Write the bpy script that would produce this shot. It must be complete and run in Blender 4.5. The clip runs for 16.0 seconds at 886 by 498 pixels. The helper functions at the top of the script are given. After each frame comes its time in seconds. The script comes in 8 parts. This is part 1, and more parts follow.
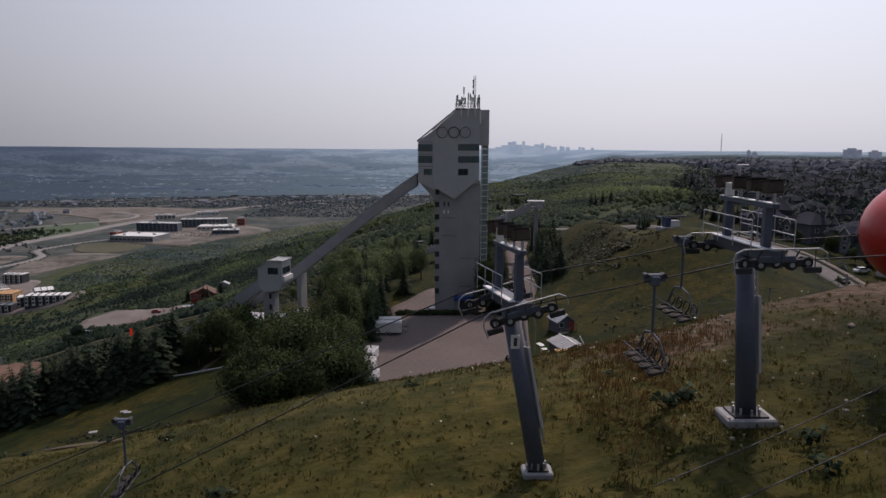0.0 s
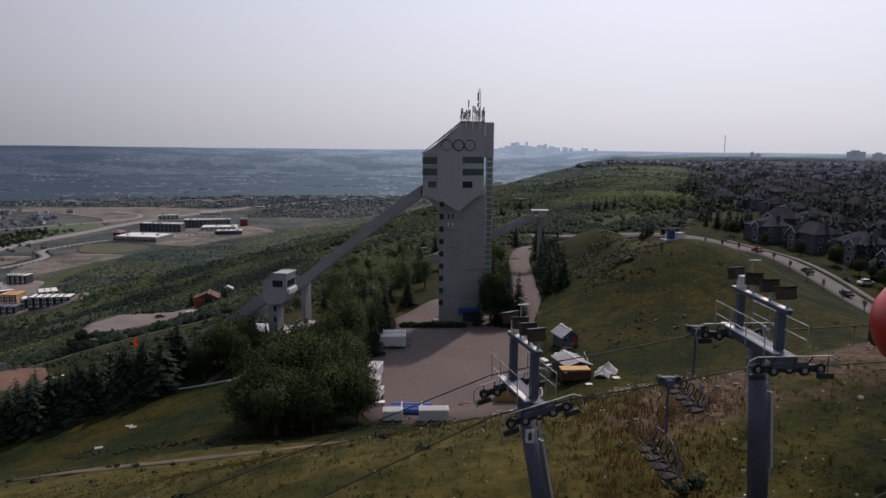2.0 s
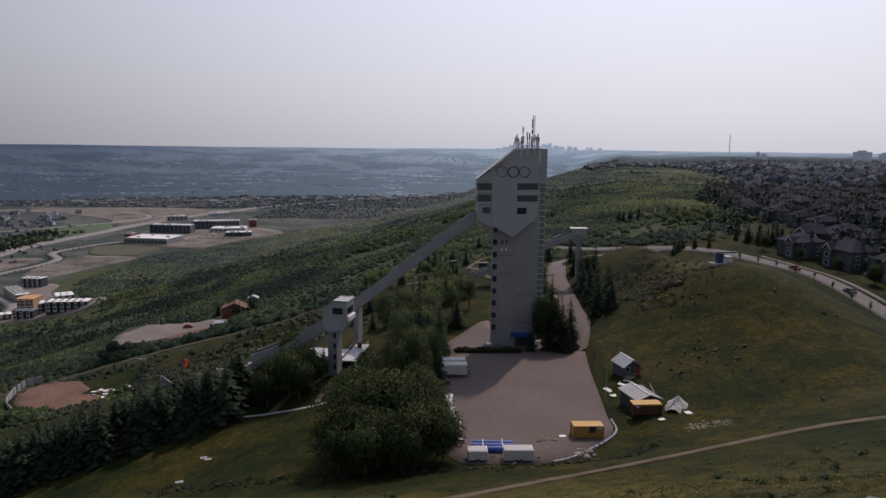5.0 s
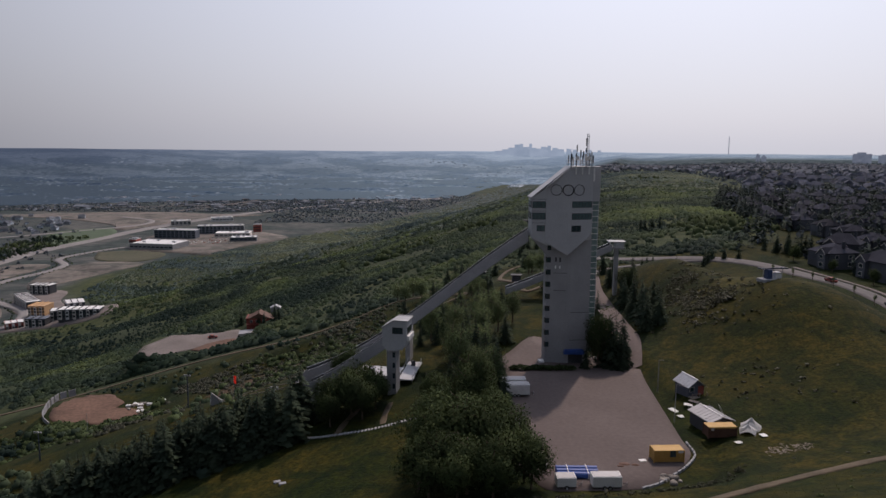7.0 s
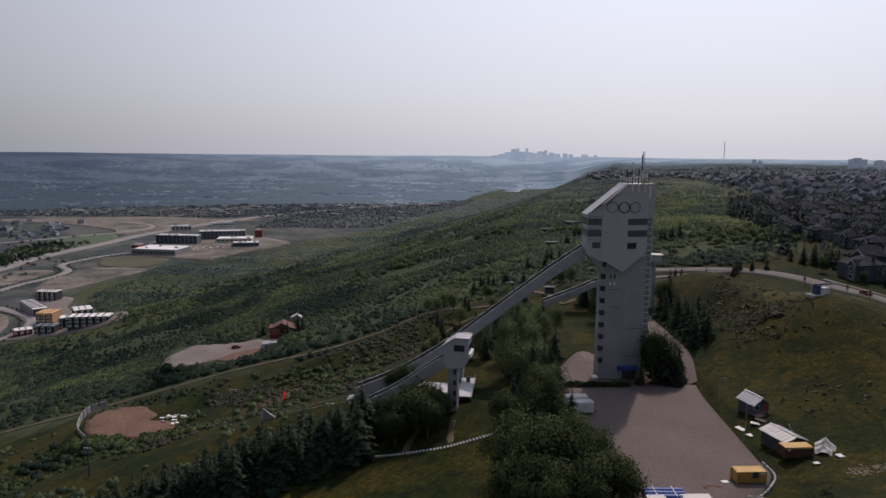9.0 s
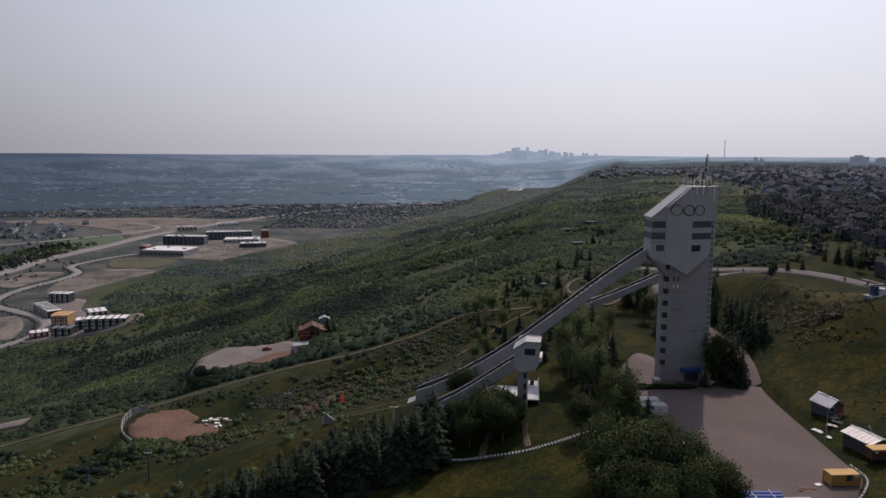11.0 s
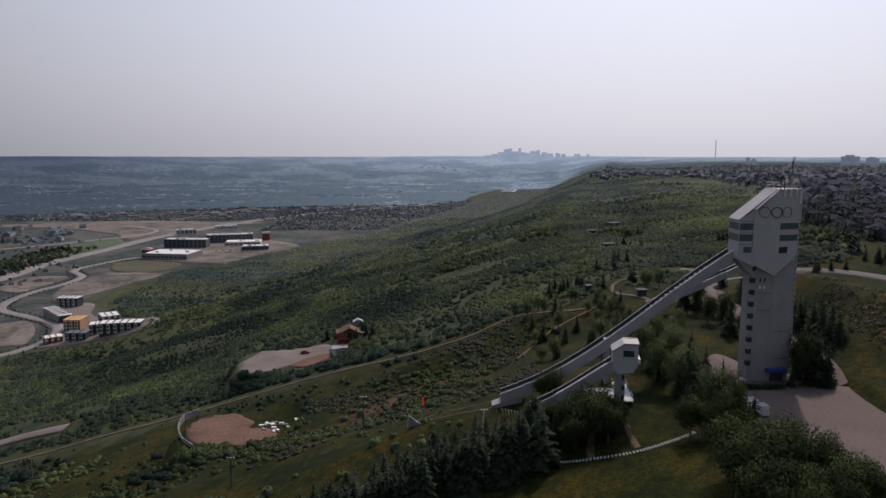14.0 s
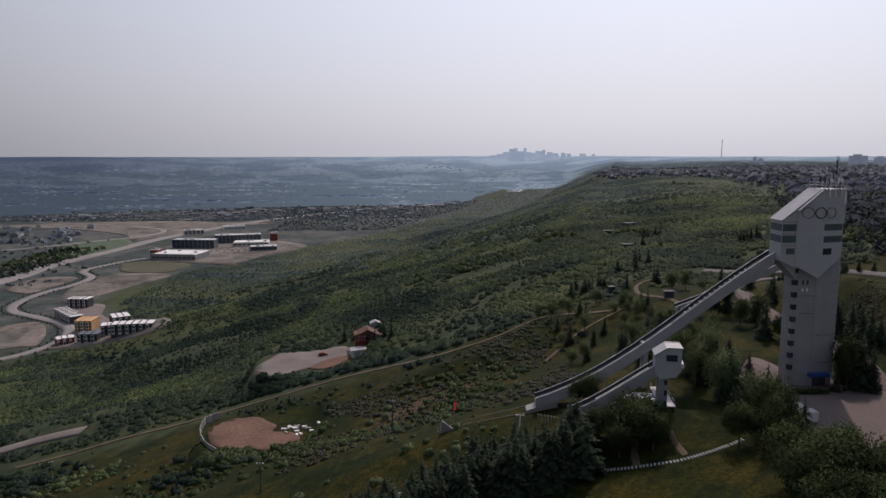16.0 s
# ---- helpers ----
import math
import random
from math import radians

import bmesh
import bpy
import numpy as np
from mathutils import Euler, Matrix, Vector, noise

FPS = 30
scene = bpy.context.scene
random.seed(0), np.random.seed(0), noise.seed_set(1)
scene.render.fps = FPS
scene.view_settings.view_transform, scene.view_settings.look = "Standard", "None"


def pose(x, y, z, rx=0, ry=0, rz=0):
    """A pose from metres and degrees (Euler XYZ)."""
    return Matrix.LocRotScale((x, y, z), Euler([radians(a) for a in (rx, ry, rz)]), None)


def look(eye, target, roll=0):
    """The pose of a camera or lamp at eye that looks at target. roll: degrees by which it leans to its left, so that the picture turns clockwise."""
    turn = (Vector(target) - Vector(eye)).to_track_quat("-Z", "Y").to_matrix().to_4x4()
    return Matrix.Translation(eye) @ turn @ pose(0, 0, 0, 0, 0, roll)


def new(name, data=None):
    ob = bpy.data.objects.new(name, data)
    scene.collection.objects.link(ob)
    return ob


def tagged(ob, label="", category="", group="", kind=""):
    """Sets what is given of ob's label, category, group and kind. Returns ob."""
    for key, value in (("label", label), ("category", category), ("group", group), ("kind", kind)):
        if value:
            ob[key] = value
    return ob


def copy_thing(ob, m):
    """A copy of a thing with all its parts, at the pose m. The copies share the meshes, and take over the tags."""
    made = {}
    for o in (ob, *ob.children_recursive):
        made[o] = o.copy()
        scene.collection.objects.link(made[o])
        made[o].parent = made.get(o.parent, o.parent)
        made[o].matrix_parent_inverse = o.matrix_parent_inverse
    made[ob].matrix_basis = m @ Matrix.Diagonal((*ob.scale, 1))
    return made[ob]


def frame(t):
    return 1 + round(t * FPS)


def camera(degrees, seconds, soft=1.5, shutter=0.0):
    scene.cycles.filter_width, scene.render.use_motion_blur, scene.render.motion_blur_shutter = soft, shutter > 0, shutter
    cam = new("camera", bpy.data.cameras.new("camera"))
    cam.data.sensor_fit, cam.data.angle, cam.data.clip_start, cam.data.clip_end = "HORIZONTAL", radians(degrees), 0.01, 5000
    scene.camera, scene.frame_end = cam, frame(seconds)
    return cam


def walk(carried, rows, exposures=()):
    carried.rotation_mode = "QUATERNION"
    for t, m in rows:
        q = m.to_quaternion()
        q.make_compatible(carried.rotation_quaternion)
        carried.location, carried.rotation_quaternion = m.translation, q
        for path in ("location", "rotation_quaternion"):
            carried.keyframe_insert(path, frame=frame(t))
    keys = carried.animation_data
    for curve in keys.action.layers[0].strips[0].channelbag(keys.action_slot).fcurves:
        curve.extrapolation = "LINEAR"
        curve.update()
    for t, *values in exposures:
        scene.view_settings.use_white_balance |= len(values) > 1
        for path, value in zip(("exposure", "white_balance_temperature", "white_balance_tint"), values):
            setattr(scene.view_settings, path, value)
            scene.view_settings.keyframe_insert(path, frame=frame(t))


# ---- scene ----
cam = camera(64.1, 16.0)
PATH = [
    (0, (-1.275, -161.651, 38.049), (-1.241, -159.673, 37.758), 0.3),
    (0.5, (-1.3, -161.22, 38.287), (-1.268, -159.242, 37.994), 0.3),
    (1, (-1.333, -161.155, 38.938), (-1.304, -159.177, 38.646), 0.4),
    (1.5, (-1.409, -161.382, 39.874), (-1.382, -159.404, 39.582), 0.5),
    (2, (-1.692, -161.516, 40.845), (-1.665, -159.538, 40.554), 0.5),
    (2.5, (-2.56, -161.609, 41.777), (-2.534, -159.63, 41.486), 0.6),
    (3, (-3.914, -161.732, 42.692), (-3.892, -159.753, 42.402), 0.7),
    (5.5, (-16.556, -161.622, 47.952), (-16.535, -159.644, 47.655), 0.5),
    (6, (-19.731, -161.421, 48.685), (-19.707, -159.443, 48.391), 0.5),
    (6.5, (-23.018, -161.352, 49.598), (-22.994, -159.374, 49.306), 0.5),
    (7, (-26.438, -161.36, 50.605), (-26.412, -159.382, 50.315), 0.4),
    (7.5, (-29.931, -161.327, 51.559), (-29.892, -159.349, 51.271), 0.4),
    (8, (-33.512, -161.291, 52.404), (-33.47, -159.311, 52.12), 0.4),
    (8.5, (-37.034, -161.295, 53.074), (-36.992, -159.315, 52.794), 0.5),
    (9, (-40.621, -161.353, 53.505), (-40.579, -159.373, 53.226), 0.5),
    (11.5, (-59.632, -161.234, 54.634), (-59.586, -159.254, 54.352), 0.2),
    (12, (-63.564, -161.256, 54.747), (-63.518, -159.276, 54.465), 0.2),
    (12.5, (-67.495, -161.36, 54.855), (-67.449, -159.381, 54.574), 0.2),
    (13, (-71.457, -161.446, 54.943), (-71.411, -159.466, 54.662), 0.1),
    (13.5, (-75.388, -161.425, 55.007), (-75.31, -159.446, 54.727), 0.1),
    (14, (-78.981, -161.296, 55.059), (-78.906, -159.317, 54.781), 0.0),
    (14.5, (-81.783, -160.967, 55.063), (-81.713, -158.988, 54.784), -0.0),
    (15, (-83.698, -160.238, 55.046), (-83.632, -158.258, 54.767), -0.0),
    (15.5, (-84.955, -159.052, 55.023), (-84.891, -157.073, 54.743), -0.0),
    (16, (-85.95, -157.629, 55.018), (-85.887, -155.65, 54.74), -0.1),
]
walk(cam, [(t, look(eye, to, lean)) for t, eye, to, lean in PATH], [(0, 0.0, 6050, 18), (16, 0.0, 6050, 18)])


# ---- light ----
SUN_ELEV, SUN_TURN = 50.0, 23.0     # degrees up, degrees from +y towards +x
world = bpy.data.worlds.new("sky")
scene.world = world
world.use_nodes = True
wn, wl = world.node_tree.nodes, world.node_tree.links
wn.clear()
sky = wn.new("ShaderNodeTexSky")
sky.sky_type = "NISHITA"
sky.sun_disc = False
sky.sun_elevation, sky.sun_rotation = radians(SUN_ELEV), radians(SUN_TURN)
sky.air_density, sky.dust_density, sky.ozone_density = 1.2, 2.5, 1.5
# smoke: it greys the blue out, most along the horizon, where the air is seen through its whole depth
coord, split, lift, haze = wn.new("ShaderNodeTexCoord"), wn.new("ShaderNodeSeparateXYZ"), wn.new("ShaderNodeMapRange"), wn.new("ShaderNodeMixRGB")
lift.interpolation_type = "SMOOTHSTEP"
lift.inputs["From Min"].default_value, lift.inputs["From Max"].default_value = 0.08, 0.50
lift.inputs["To Min"].default_value, lift.inputs["To Max"].default_value = 0.82, 0.36
haze.inputs[2].default_value = (8.35, 8.38, 8.5, 1)
# and it is brighter on the sun's side
side, glowside, tint = wn.new("ShaderNodeVectorMath"), wn.new("ShaderNodeMapRange"), wn.new("ShaderNodeVectorMath")
side.operation, tint.operation = "DOT_PRODUCT", "SCALE"
se, st = radians(SUN_ELEV), radians(SUN_TURN)
side.inputs[1].default_value = (math.sin(st) * math.cos(se), math.cos(st) * math.cos(se), math.sin(se))
glowside.inputs["From Min"].default_value, glowside.inputs["From Max"].default_value = 0.35, 0.85
glowside.inputs["To Min"].default_value, glowside.inputs["To Max"].default_value = 0.42, 1.13
wbg, wout = wn.new("ShaderNodeBackground"), wn.new("ShaderNodeOutputWorld")
wbg.inputs[1].default_value = 0.10
wl.new(coord.outputs["Generated"], split.inputs[0])
wl.new(split.outputs["Z"], lift.inputs["Value"])
wl.new(lift.outputs[0], haze.inputs[0])
wl.new(coord.outputs["Generated"], side.inputs[0])
wl.new(side.outputs["Value"], glowside.inputs["Value"])
wl.new(sky.outputs[0], haze.inputs[1])
wl.new(haze.outputs[0], tint.inputs[0])
wl.new(glowside.outputs[0], tint.inputs["Scale"])
wl.new(tint.outputs[0], wbg.inputs[0])
wl.new(wbg.outputs[0], wout.inputs[0])

sun = new("sun", bpy.data.lights.new("sun", "SUN"))
sun.data.energy, sun.data.angle, sun.data.color = 2.5, radians(1.0), (1.0, 0.81, 0.63)
se, st = radians(SUN_ELEV), radians(SUN_TURN)
sun_way = Vector((math.sin(st) * math.cos(se), math.cos(st) * math.cos(se), math.sin(se)))
sun.matrix_world = look(sun_way * 300, (0, 0, 0))
scene.view_settings.exposure = 0.0


# ---- materials ----
def mat(name, c1, c2, s1=0.6, s2=9.0, rough=0.85, metal=0.0, bump_by=0.15, spec=0.25, rand=0.0, island=0.0, through_light=0.0, coat=None):
    """Two colours mixed by noise at two scales, with fine relief; rand and island vary the brightness piece by piece."""
    m = bpy.data.materials.new(name)
    m.use_nodes = True
    n, l = m.node_tree.nodes, m.node_tree.links
    p = n["Principled BSDF"]
    p.inputs["Roughness"].default_value = rough
    p.inputs["Metallic"].default_value = metal
    p.inputs["Specular IOR Level"].default_value = spec
    geo = n.new("ShaderNodeNewGeometry")
    a, b = n.new("ShaderNodeTexNoise"), n.new("ShaderNodeTexNoise")
    a.inputs["Scale"].default_value, b.inputs["Scale"].default_value = s1, s2
    a.inputs["Detail"].default_value, b.inputs["Detail"].default_value = 4, 3
    l.new(geo.outputs["Position"], a.inputs["Vector"])
    l.new(geo.outputs["Position"], b.inputs["Vector"])
    mix = n.new("ShaderNodeMath")
    mix.operation = "MULTIPLY_ADD"
    mix.inputs[1].default_value = 0.55
    half = n.new("ShaderNodeMath")
    half.operation = "MULTIPLY"
    half.inputs[1].default_value = 0.45
    l.new(b.outputs["Fac"], half.inputs[0])
    l.new(a.outputs["Fac"], mix.inputs[0])
    l.new(half.outputs[0], mix.inputs[2])
    ramp = n.new("ShaderNodeValToRGB")
    ramp.color_ramp.elements[0].position, ramp.color_ramp.elements[1].position = 0.36, 0.64
    ramp.color_ramp.elements[0].color, ramp.color_ramp.elements[1].color = (*c1, 1), (*c2, 1)
    l.new(mix.outputs[0], ramp.inputs[0])
    colour = ramp.outputs[0]
    for amount, kind in ((rand, "ob"), (island, "is")):
        if amount:
            hsv = n.new("ShaderNodeHueSaturation")
            mr = n.new("ShaderNodeMapRange")
            mr.inputs["To Min"].default_value, mr.inputs["To Max"].default_value = 1 - amount, 1 + amount
            if kind == "ob":
                l.new(n.new("ShaderNodeObjectInfo").outputs["Random"], mr.inputs["Value"])
            else:
                l.new(geo.outputs["Random Per Island"], mr.inputs["Value"])
            l.new(mr.outputs[0], hsv.inputs["Value"])
            l.new(colour, hsv.inputs["Color"])
            colour = hsv.outputs[0]
    l.new(colour, p.inputs["Base Color"])
    if bump_by:
        bm_ = n.new("ShaderNodeBump")
        bm_.inputs["Strength"].default_value = bump_by
        bm_.inputs["Distance"].default_value = 0.05
        l.new(b.outputs["Fac"], bm_.inputs["Height"])
        l.new(bm_.outputs[0], p.inputs["Normal"])
    if through_light:
        tr = n.new("ShaderNodeBsdfTranslucent")
        l.new(colour, tr.inputs["Color"])
        ms = n.new("ShaderNodeMixShader")
        ms.inputs[0].default_value = through_light
        l.new(p.outputs[0], ms.inputs[1])
        l.new(tr.outputs[0], ms.inputs[2])
        l.new(ms.outputs[0], n["Material Output"].inputs["Surface"])
    return m


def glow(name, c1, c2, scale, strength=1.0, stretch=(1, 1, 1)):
    """Distance far behind everything: a plain glowing backdrop, its haze put into the emission colour, faintly mottled.
    """
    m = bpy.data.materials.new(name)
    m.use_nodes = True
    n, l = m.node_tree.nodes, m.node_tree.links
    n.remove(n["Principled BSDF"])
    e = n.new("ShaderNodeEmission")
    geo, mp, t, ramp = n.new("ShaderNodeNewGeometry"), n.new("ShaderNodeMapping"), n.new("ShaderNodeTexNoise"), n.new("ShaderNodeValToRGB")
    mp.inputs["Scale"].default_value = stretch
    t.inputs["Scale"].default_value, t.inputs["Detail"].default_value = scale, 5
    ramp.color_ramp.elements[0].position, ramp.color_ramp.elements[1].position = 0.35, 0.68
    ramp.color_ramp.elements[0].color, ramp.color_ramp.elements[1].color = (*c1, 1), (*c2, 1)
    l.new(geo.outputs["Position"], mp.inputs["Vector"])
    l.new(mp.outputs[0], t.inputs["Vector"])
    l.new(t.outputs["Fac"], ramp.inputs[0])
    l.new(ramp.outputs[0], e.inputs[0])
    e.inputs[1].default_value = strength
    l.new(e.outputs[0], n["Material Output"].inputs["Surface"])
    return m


def tinted(m, scale, tints, places):
    """Broad patches of another tone, as stands of different plants or soils have."""
    n, l = m.node_tree.nodes, m.node_tree.links
    geo, t, ramp = n.new("ShaderNodeNewGeometry"), n.new("ShaderNodeTexNoise"), n.new("ShaderNodeValToRGB")
    t.inputs["Scale"].default_value, t.inputs["Detail"].default_value, t.inputs["Distortion"].default_value = scale, 4, 0.8
    l.new(geo.outputs["Position"], t.inputs["Vector"])
    l.new(t.outputs["Fac"], ramp.inputs[0])
    while len(ramp.color_ramp.elements) < len(tints):
        ramp.color_ramp.elements.new(0.5)
    for e, c, p in zip(ramp.color_ramp.elements, tints, places):
        e.position, e.color = p, (*c, 1)
    old = n["Principled BSDF"].inputs["Base Color"].links[0].from_socket
    mix = n.new("ShaderNodeMixRGB")
    mix.blend_type = "MULTIPLY"
    mix.inputs[0].default_value = 1.0
    ends = [k.to_socket for k in old.links]
    l.new(old, mix.inputs[1])
    l.new(ramp.outputs[0], mix.inputs[2])
    for k in ends:
        l.new(mix.outputs[0], k)
    return m


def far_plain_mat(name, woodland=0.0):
    """The glowing plain and, darker, the woods on it, with haze put into the glow's colour: paler with distance and
    towards the sun, with bands of woods and fine pale specks of far streets.
    """
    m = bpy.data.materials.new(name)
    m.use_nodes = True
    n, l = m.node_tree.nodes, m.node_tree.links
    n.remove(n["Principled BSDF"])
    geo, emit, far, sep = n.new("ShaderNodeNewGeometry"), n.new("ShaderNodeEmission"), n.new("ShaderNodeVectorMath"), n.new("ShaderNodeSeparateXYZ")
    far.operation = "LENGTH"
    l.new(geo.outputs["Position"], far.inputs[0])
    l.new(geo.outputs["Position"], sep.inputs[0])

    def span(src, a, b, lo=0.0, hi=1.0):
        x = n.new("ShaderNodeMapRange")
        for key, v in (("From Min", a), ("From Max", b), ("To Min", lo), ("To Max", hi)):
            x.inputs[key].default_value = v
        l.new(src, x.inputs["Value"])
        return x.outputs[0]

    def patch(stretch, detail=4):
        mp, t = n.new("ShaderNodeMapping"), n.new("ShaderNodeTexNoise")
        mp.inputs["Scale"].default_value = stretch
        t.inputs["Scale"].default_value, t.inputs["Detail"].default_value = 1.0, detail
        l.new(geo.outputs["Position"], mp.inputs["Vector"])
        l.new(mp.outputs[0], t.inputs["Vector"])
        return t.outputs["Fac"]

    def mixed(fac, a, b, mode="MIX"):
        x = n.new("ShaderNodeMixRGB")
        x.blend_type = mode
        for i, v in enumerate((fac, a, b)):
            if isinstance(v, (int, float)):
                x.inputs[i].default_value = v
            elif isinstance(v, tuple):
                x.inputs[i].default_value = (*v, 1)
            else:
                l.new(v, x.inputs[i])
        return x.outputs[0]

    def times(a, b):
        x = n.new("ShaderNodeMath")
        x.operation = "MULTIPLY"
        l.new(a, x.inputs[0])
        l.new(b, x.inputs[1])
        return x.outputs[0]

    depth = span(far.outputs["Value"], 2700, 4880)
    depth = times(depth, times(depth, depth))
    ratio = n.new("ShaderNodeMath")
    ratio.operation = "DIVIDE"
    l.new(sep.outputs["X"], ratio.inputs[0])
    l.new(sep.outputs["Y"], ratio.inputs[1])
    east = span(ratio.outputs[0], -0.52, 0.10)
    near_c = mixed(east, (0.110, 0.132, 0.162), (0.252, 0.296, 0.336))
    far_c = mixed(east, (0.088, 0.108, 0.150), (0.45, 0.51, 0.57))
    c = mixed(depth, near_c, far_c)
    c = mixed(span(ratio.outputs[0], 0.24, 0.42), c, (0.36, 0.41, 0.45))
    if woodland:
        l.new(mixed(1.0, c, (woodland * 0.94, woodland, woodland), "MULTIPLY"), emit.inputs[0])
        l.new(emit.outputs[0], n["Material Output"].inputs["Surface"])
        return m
    for stretch, lo, hi, shade, near_by, far_by in (
            ((0.0034, 0.0046, 0), 0.46, 0.54, (0.58, 0.64, 0.70), 0.95, 0.35),      # woods
            ((0.013, 0.0062, 3), 0.47, 0.57, (0.60, 0.66, 0.72), 0.9, 0.45),        # blocks of trees
            ((0.050, 0.014, 5), 0.48, 0.60, (0.56, 0.62, 0.68), 0.95, 0.3),         # single groves
            ((0.0050, 0.0060, 9), 0.55, 0.60, (1.40, 1.36, 1.18), 0.9, 0.2)):       # fields
        k = times(span(patch(stretch, 3), lo, hi), span(depth, 0.0, 0.9, near_by, far_by))
        c = mixed(k, c, mixed(1.0, c, shade, "MULTIPLY"))
    town = times(span(patch((0.0040, 0.0036, 7), 3), 0.46, 0.56), span(patch((0.070, 0.018, 1), 1), 0.58, 0.70))
    c = mixed(times(town, span(depth, 0.0, 0.95, 0.34, 0.10)), c, (0.36, 0.40, 0.43))
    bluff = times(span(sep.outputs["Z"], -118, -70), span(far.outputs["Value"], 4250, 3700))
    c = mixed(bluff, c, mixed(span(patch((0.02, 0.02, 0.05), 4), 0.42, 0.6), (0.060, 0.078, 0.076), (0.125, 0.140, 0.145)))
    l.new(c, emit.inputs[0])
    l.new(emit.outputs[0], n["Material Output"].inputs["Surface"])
    return m


def ground_mat():
    """Grass that dries to straw and bare soil, by a wear mask and noise at several sizes; dark scrub under the woods."""
    m = bpy.data.materials.new("ground")
    m.use_nodes = True
    n, l = m.node_tree.nodes, m.node_tree.links
    p = n["Principled BSDF"]
    p.inputs["Roughness"].default_value = 0.95
    p.inputs["Specular IOR Level"].default_value = 0.1
    geo = n.new("ShaderNodeNewGeometry")
    att = n.new("ShaderNodeVertexColor")
    att.layer_name = "zone"
    sep = n.new("ShaderNodeSeparateColor")
    l.new(att.outputs[0], sep.inputs[0])

    def noise(scale, detail=4, dist=0.0):
        t = n.new("ShaderNodeTexNoise")
        t.inputs["Scale"].default_value, t.inputs["Detail"].default_value, t.inputs["Distortion"].default_value = scale, detail, dist
        l.new(geo.outputs["Position"], t.inputs["Vector"])
        return t.outputs["Fac"]

    def ramp(src, a, b, pa=0.4, pb=0.6):
        r = n.new("ShaderNodeValToRGB")
        r.color_ramp.elements[0].position, r.color_ramp.elements[1].position = pa, pb
        r.color_ramp.elements[0].color, r.color_ramp.elements[1].color = (*a, 1), (*b, 1)
        l.new(src, r.inputs[0])
        return r.outputs[0]

    def mixed(fac, a, b, mode="MIX"):
        x = n.new("ShaderNodeMixRGB")
        x.blend_type = mode
        for i, v in enumerate((fac, a, b)):
            if isinstance(v, (int, float)):
                x.inputs[i].default_value = v
            elif isinstance(v, tuple):
                x.inputs[i].default_value = (*v, 1)
            else:
                l.new(v, x.inputs[i])
        return x.outputs[0]

    def masked(channel, big, fine, gain=2.2):
        """wear mask with a ragged edge"""
        a = n.new("ShaderNodeMath")
        a.operation = "ADD"
        l.new(noise(big, 5), a.inputs[0])
        l.new(sep.outputs[channel], a.inputs[1])
        b = n.new("ShaderNodeMapRange")
        b.inputs["From Min"].default_value, b.inputs["From Max"].default_value = 0.85, 0.85 + 1 / gain
        l.new(a.outputs[0], b.inputs["Value"])
        return b.outputs[0]

    grass = ramp(noise(0.045), (0.0108, 0.0192, 0.0032), (0.030, 0.0300, 0.0058), 0.40, 0.60)
    blades = ramp(noise(1.7, 6), (0.50, 0.52, 0.45), (1.35, 1.32, 1.2), 0.33, 0.68)
    grass = mixed(1.0, grass, blades, "MULTIPLY")
    patches = ramp(noise(0.16, 6, 0.8), (0.46, 0.64, 0.58), (1.36, 1.16, 0.92), 0.38, 0.62)
    tufts = ramp(noise(0.65, 6, 0.4), (0.62, 0.72, 0.70), (1.25, 1.18, 1.05), 0.36, 0.64)
    grass = mixed(1.0, grass, tufts, "MULTIPLY")
    grass = mixed(1.0, grass, patches, "MULTIPLY")
    straw = ramp(noise(0.9, 5), (0.041, 0.042, 0.0085), (0.086, 0.070, 0.018))
    soil = ramp(noise(2.5, 5), (0.056, 0.039, 0.026), (0.108, 0.077, 0.053))
    scrub = ramp(noise(0.11, 5), (0.032, 0.042, 0.020), (0.054, 0.061, 0.029))
    stands = ramp(noise(0.013, 5, 0.8), (0.75, 0.85, 1.0), (1.18, 1.20, 1.05), 0.40, 0.62)
    scrub = mixed(1.0, scrub, stands, "MULTIPLY")
    # mottled far ground, with haze put into its greyed, blued colour
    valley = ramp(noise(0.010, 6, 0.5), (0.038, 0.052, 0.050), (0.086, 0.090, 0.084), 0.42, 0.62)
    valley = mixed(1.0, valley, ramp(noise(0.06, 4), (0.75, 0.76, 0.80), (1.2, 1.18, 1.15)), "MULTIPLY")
    c = mixed(masked("Red", 0.35, 3), grass, straw)
    c = mixed(masked("Green", 0.08, 1), c, scrub)
    c = mixed(masked("Blue", 0.5, 3, 3.5), c, soil)
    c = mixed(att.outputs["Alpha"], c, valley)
    l.new(c, p.inputs["Base Color"])
    bm_ = n.new("ShaderNodeBump")
    bm_.inputs["Strength"].default_value, bm_.inputs["Distance"].default_value = 0.6, 0.25
    l.new(noise(2.2, 6), bm_.inputs["Height"])
    l.new(bm_.outputs[0], p.inputs["Normal"])
    return m


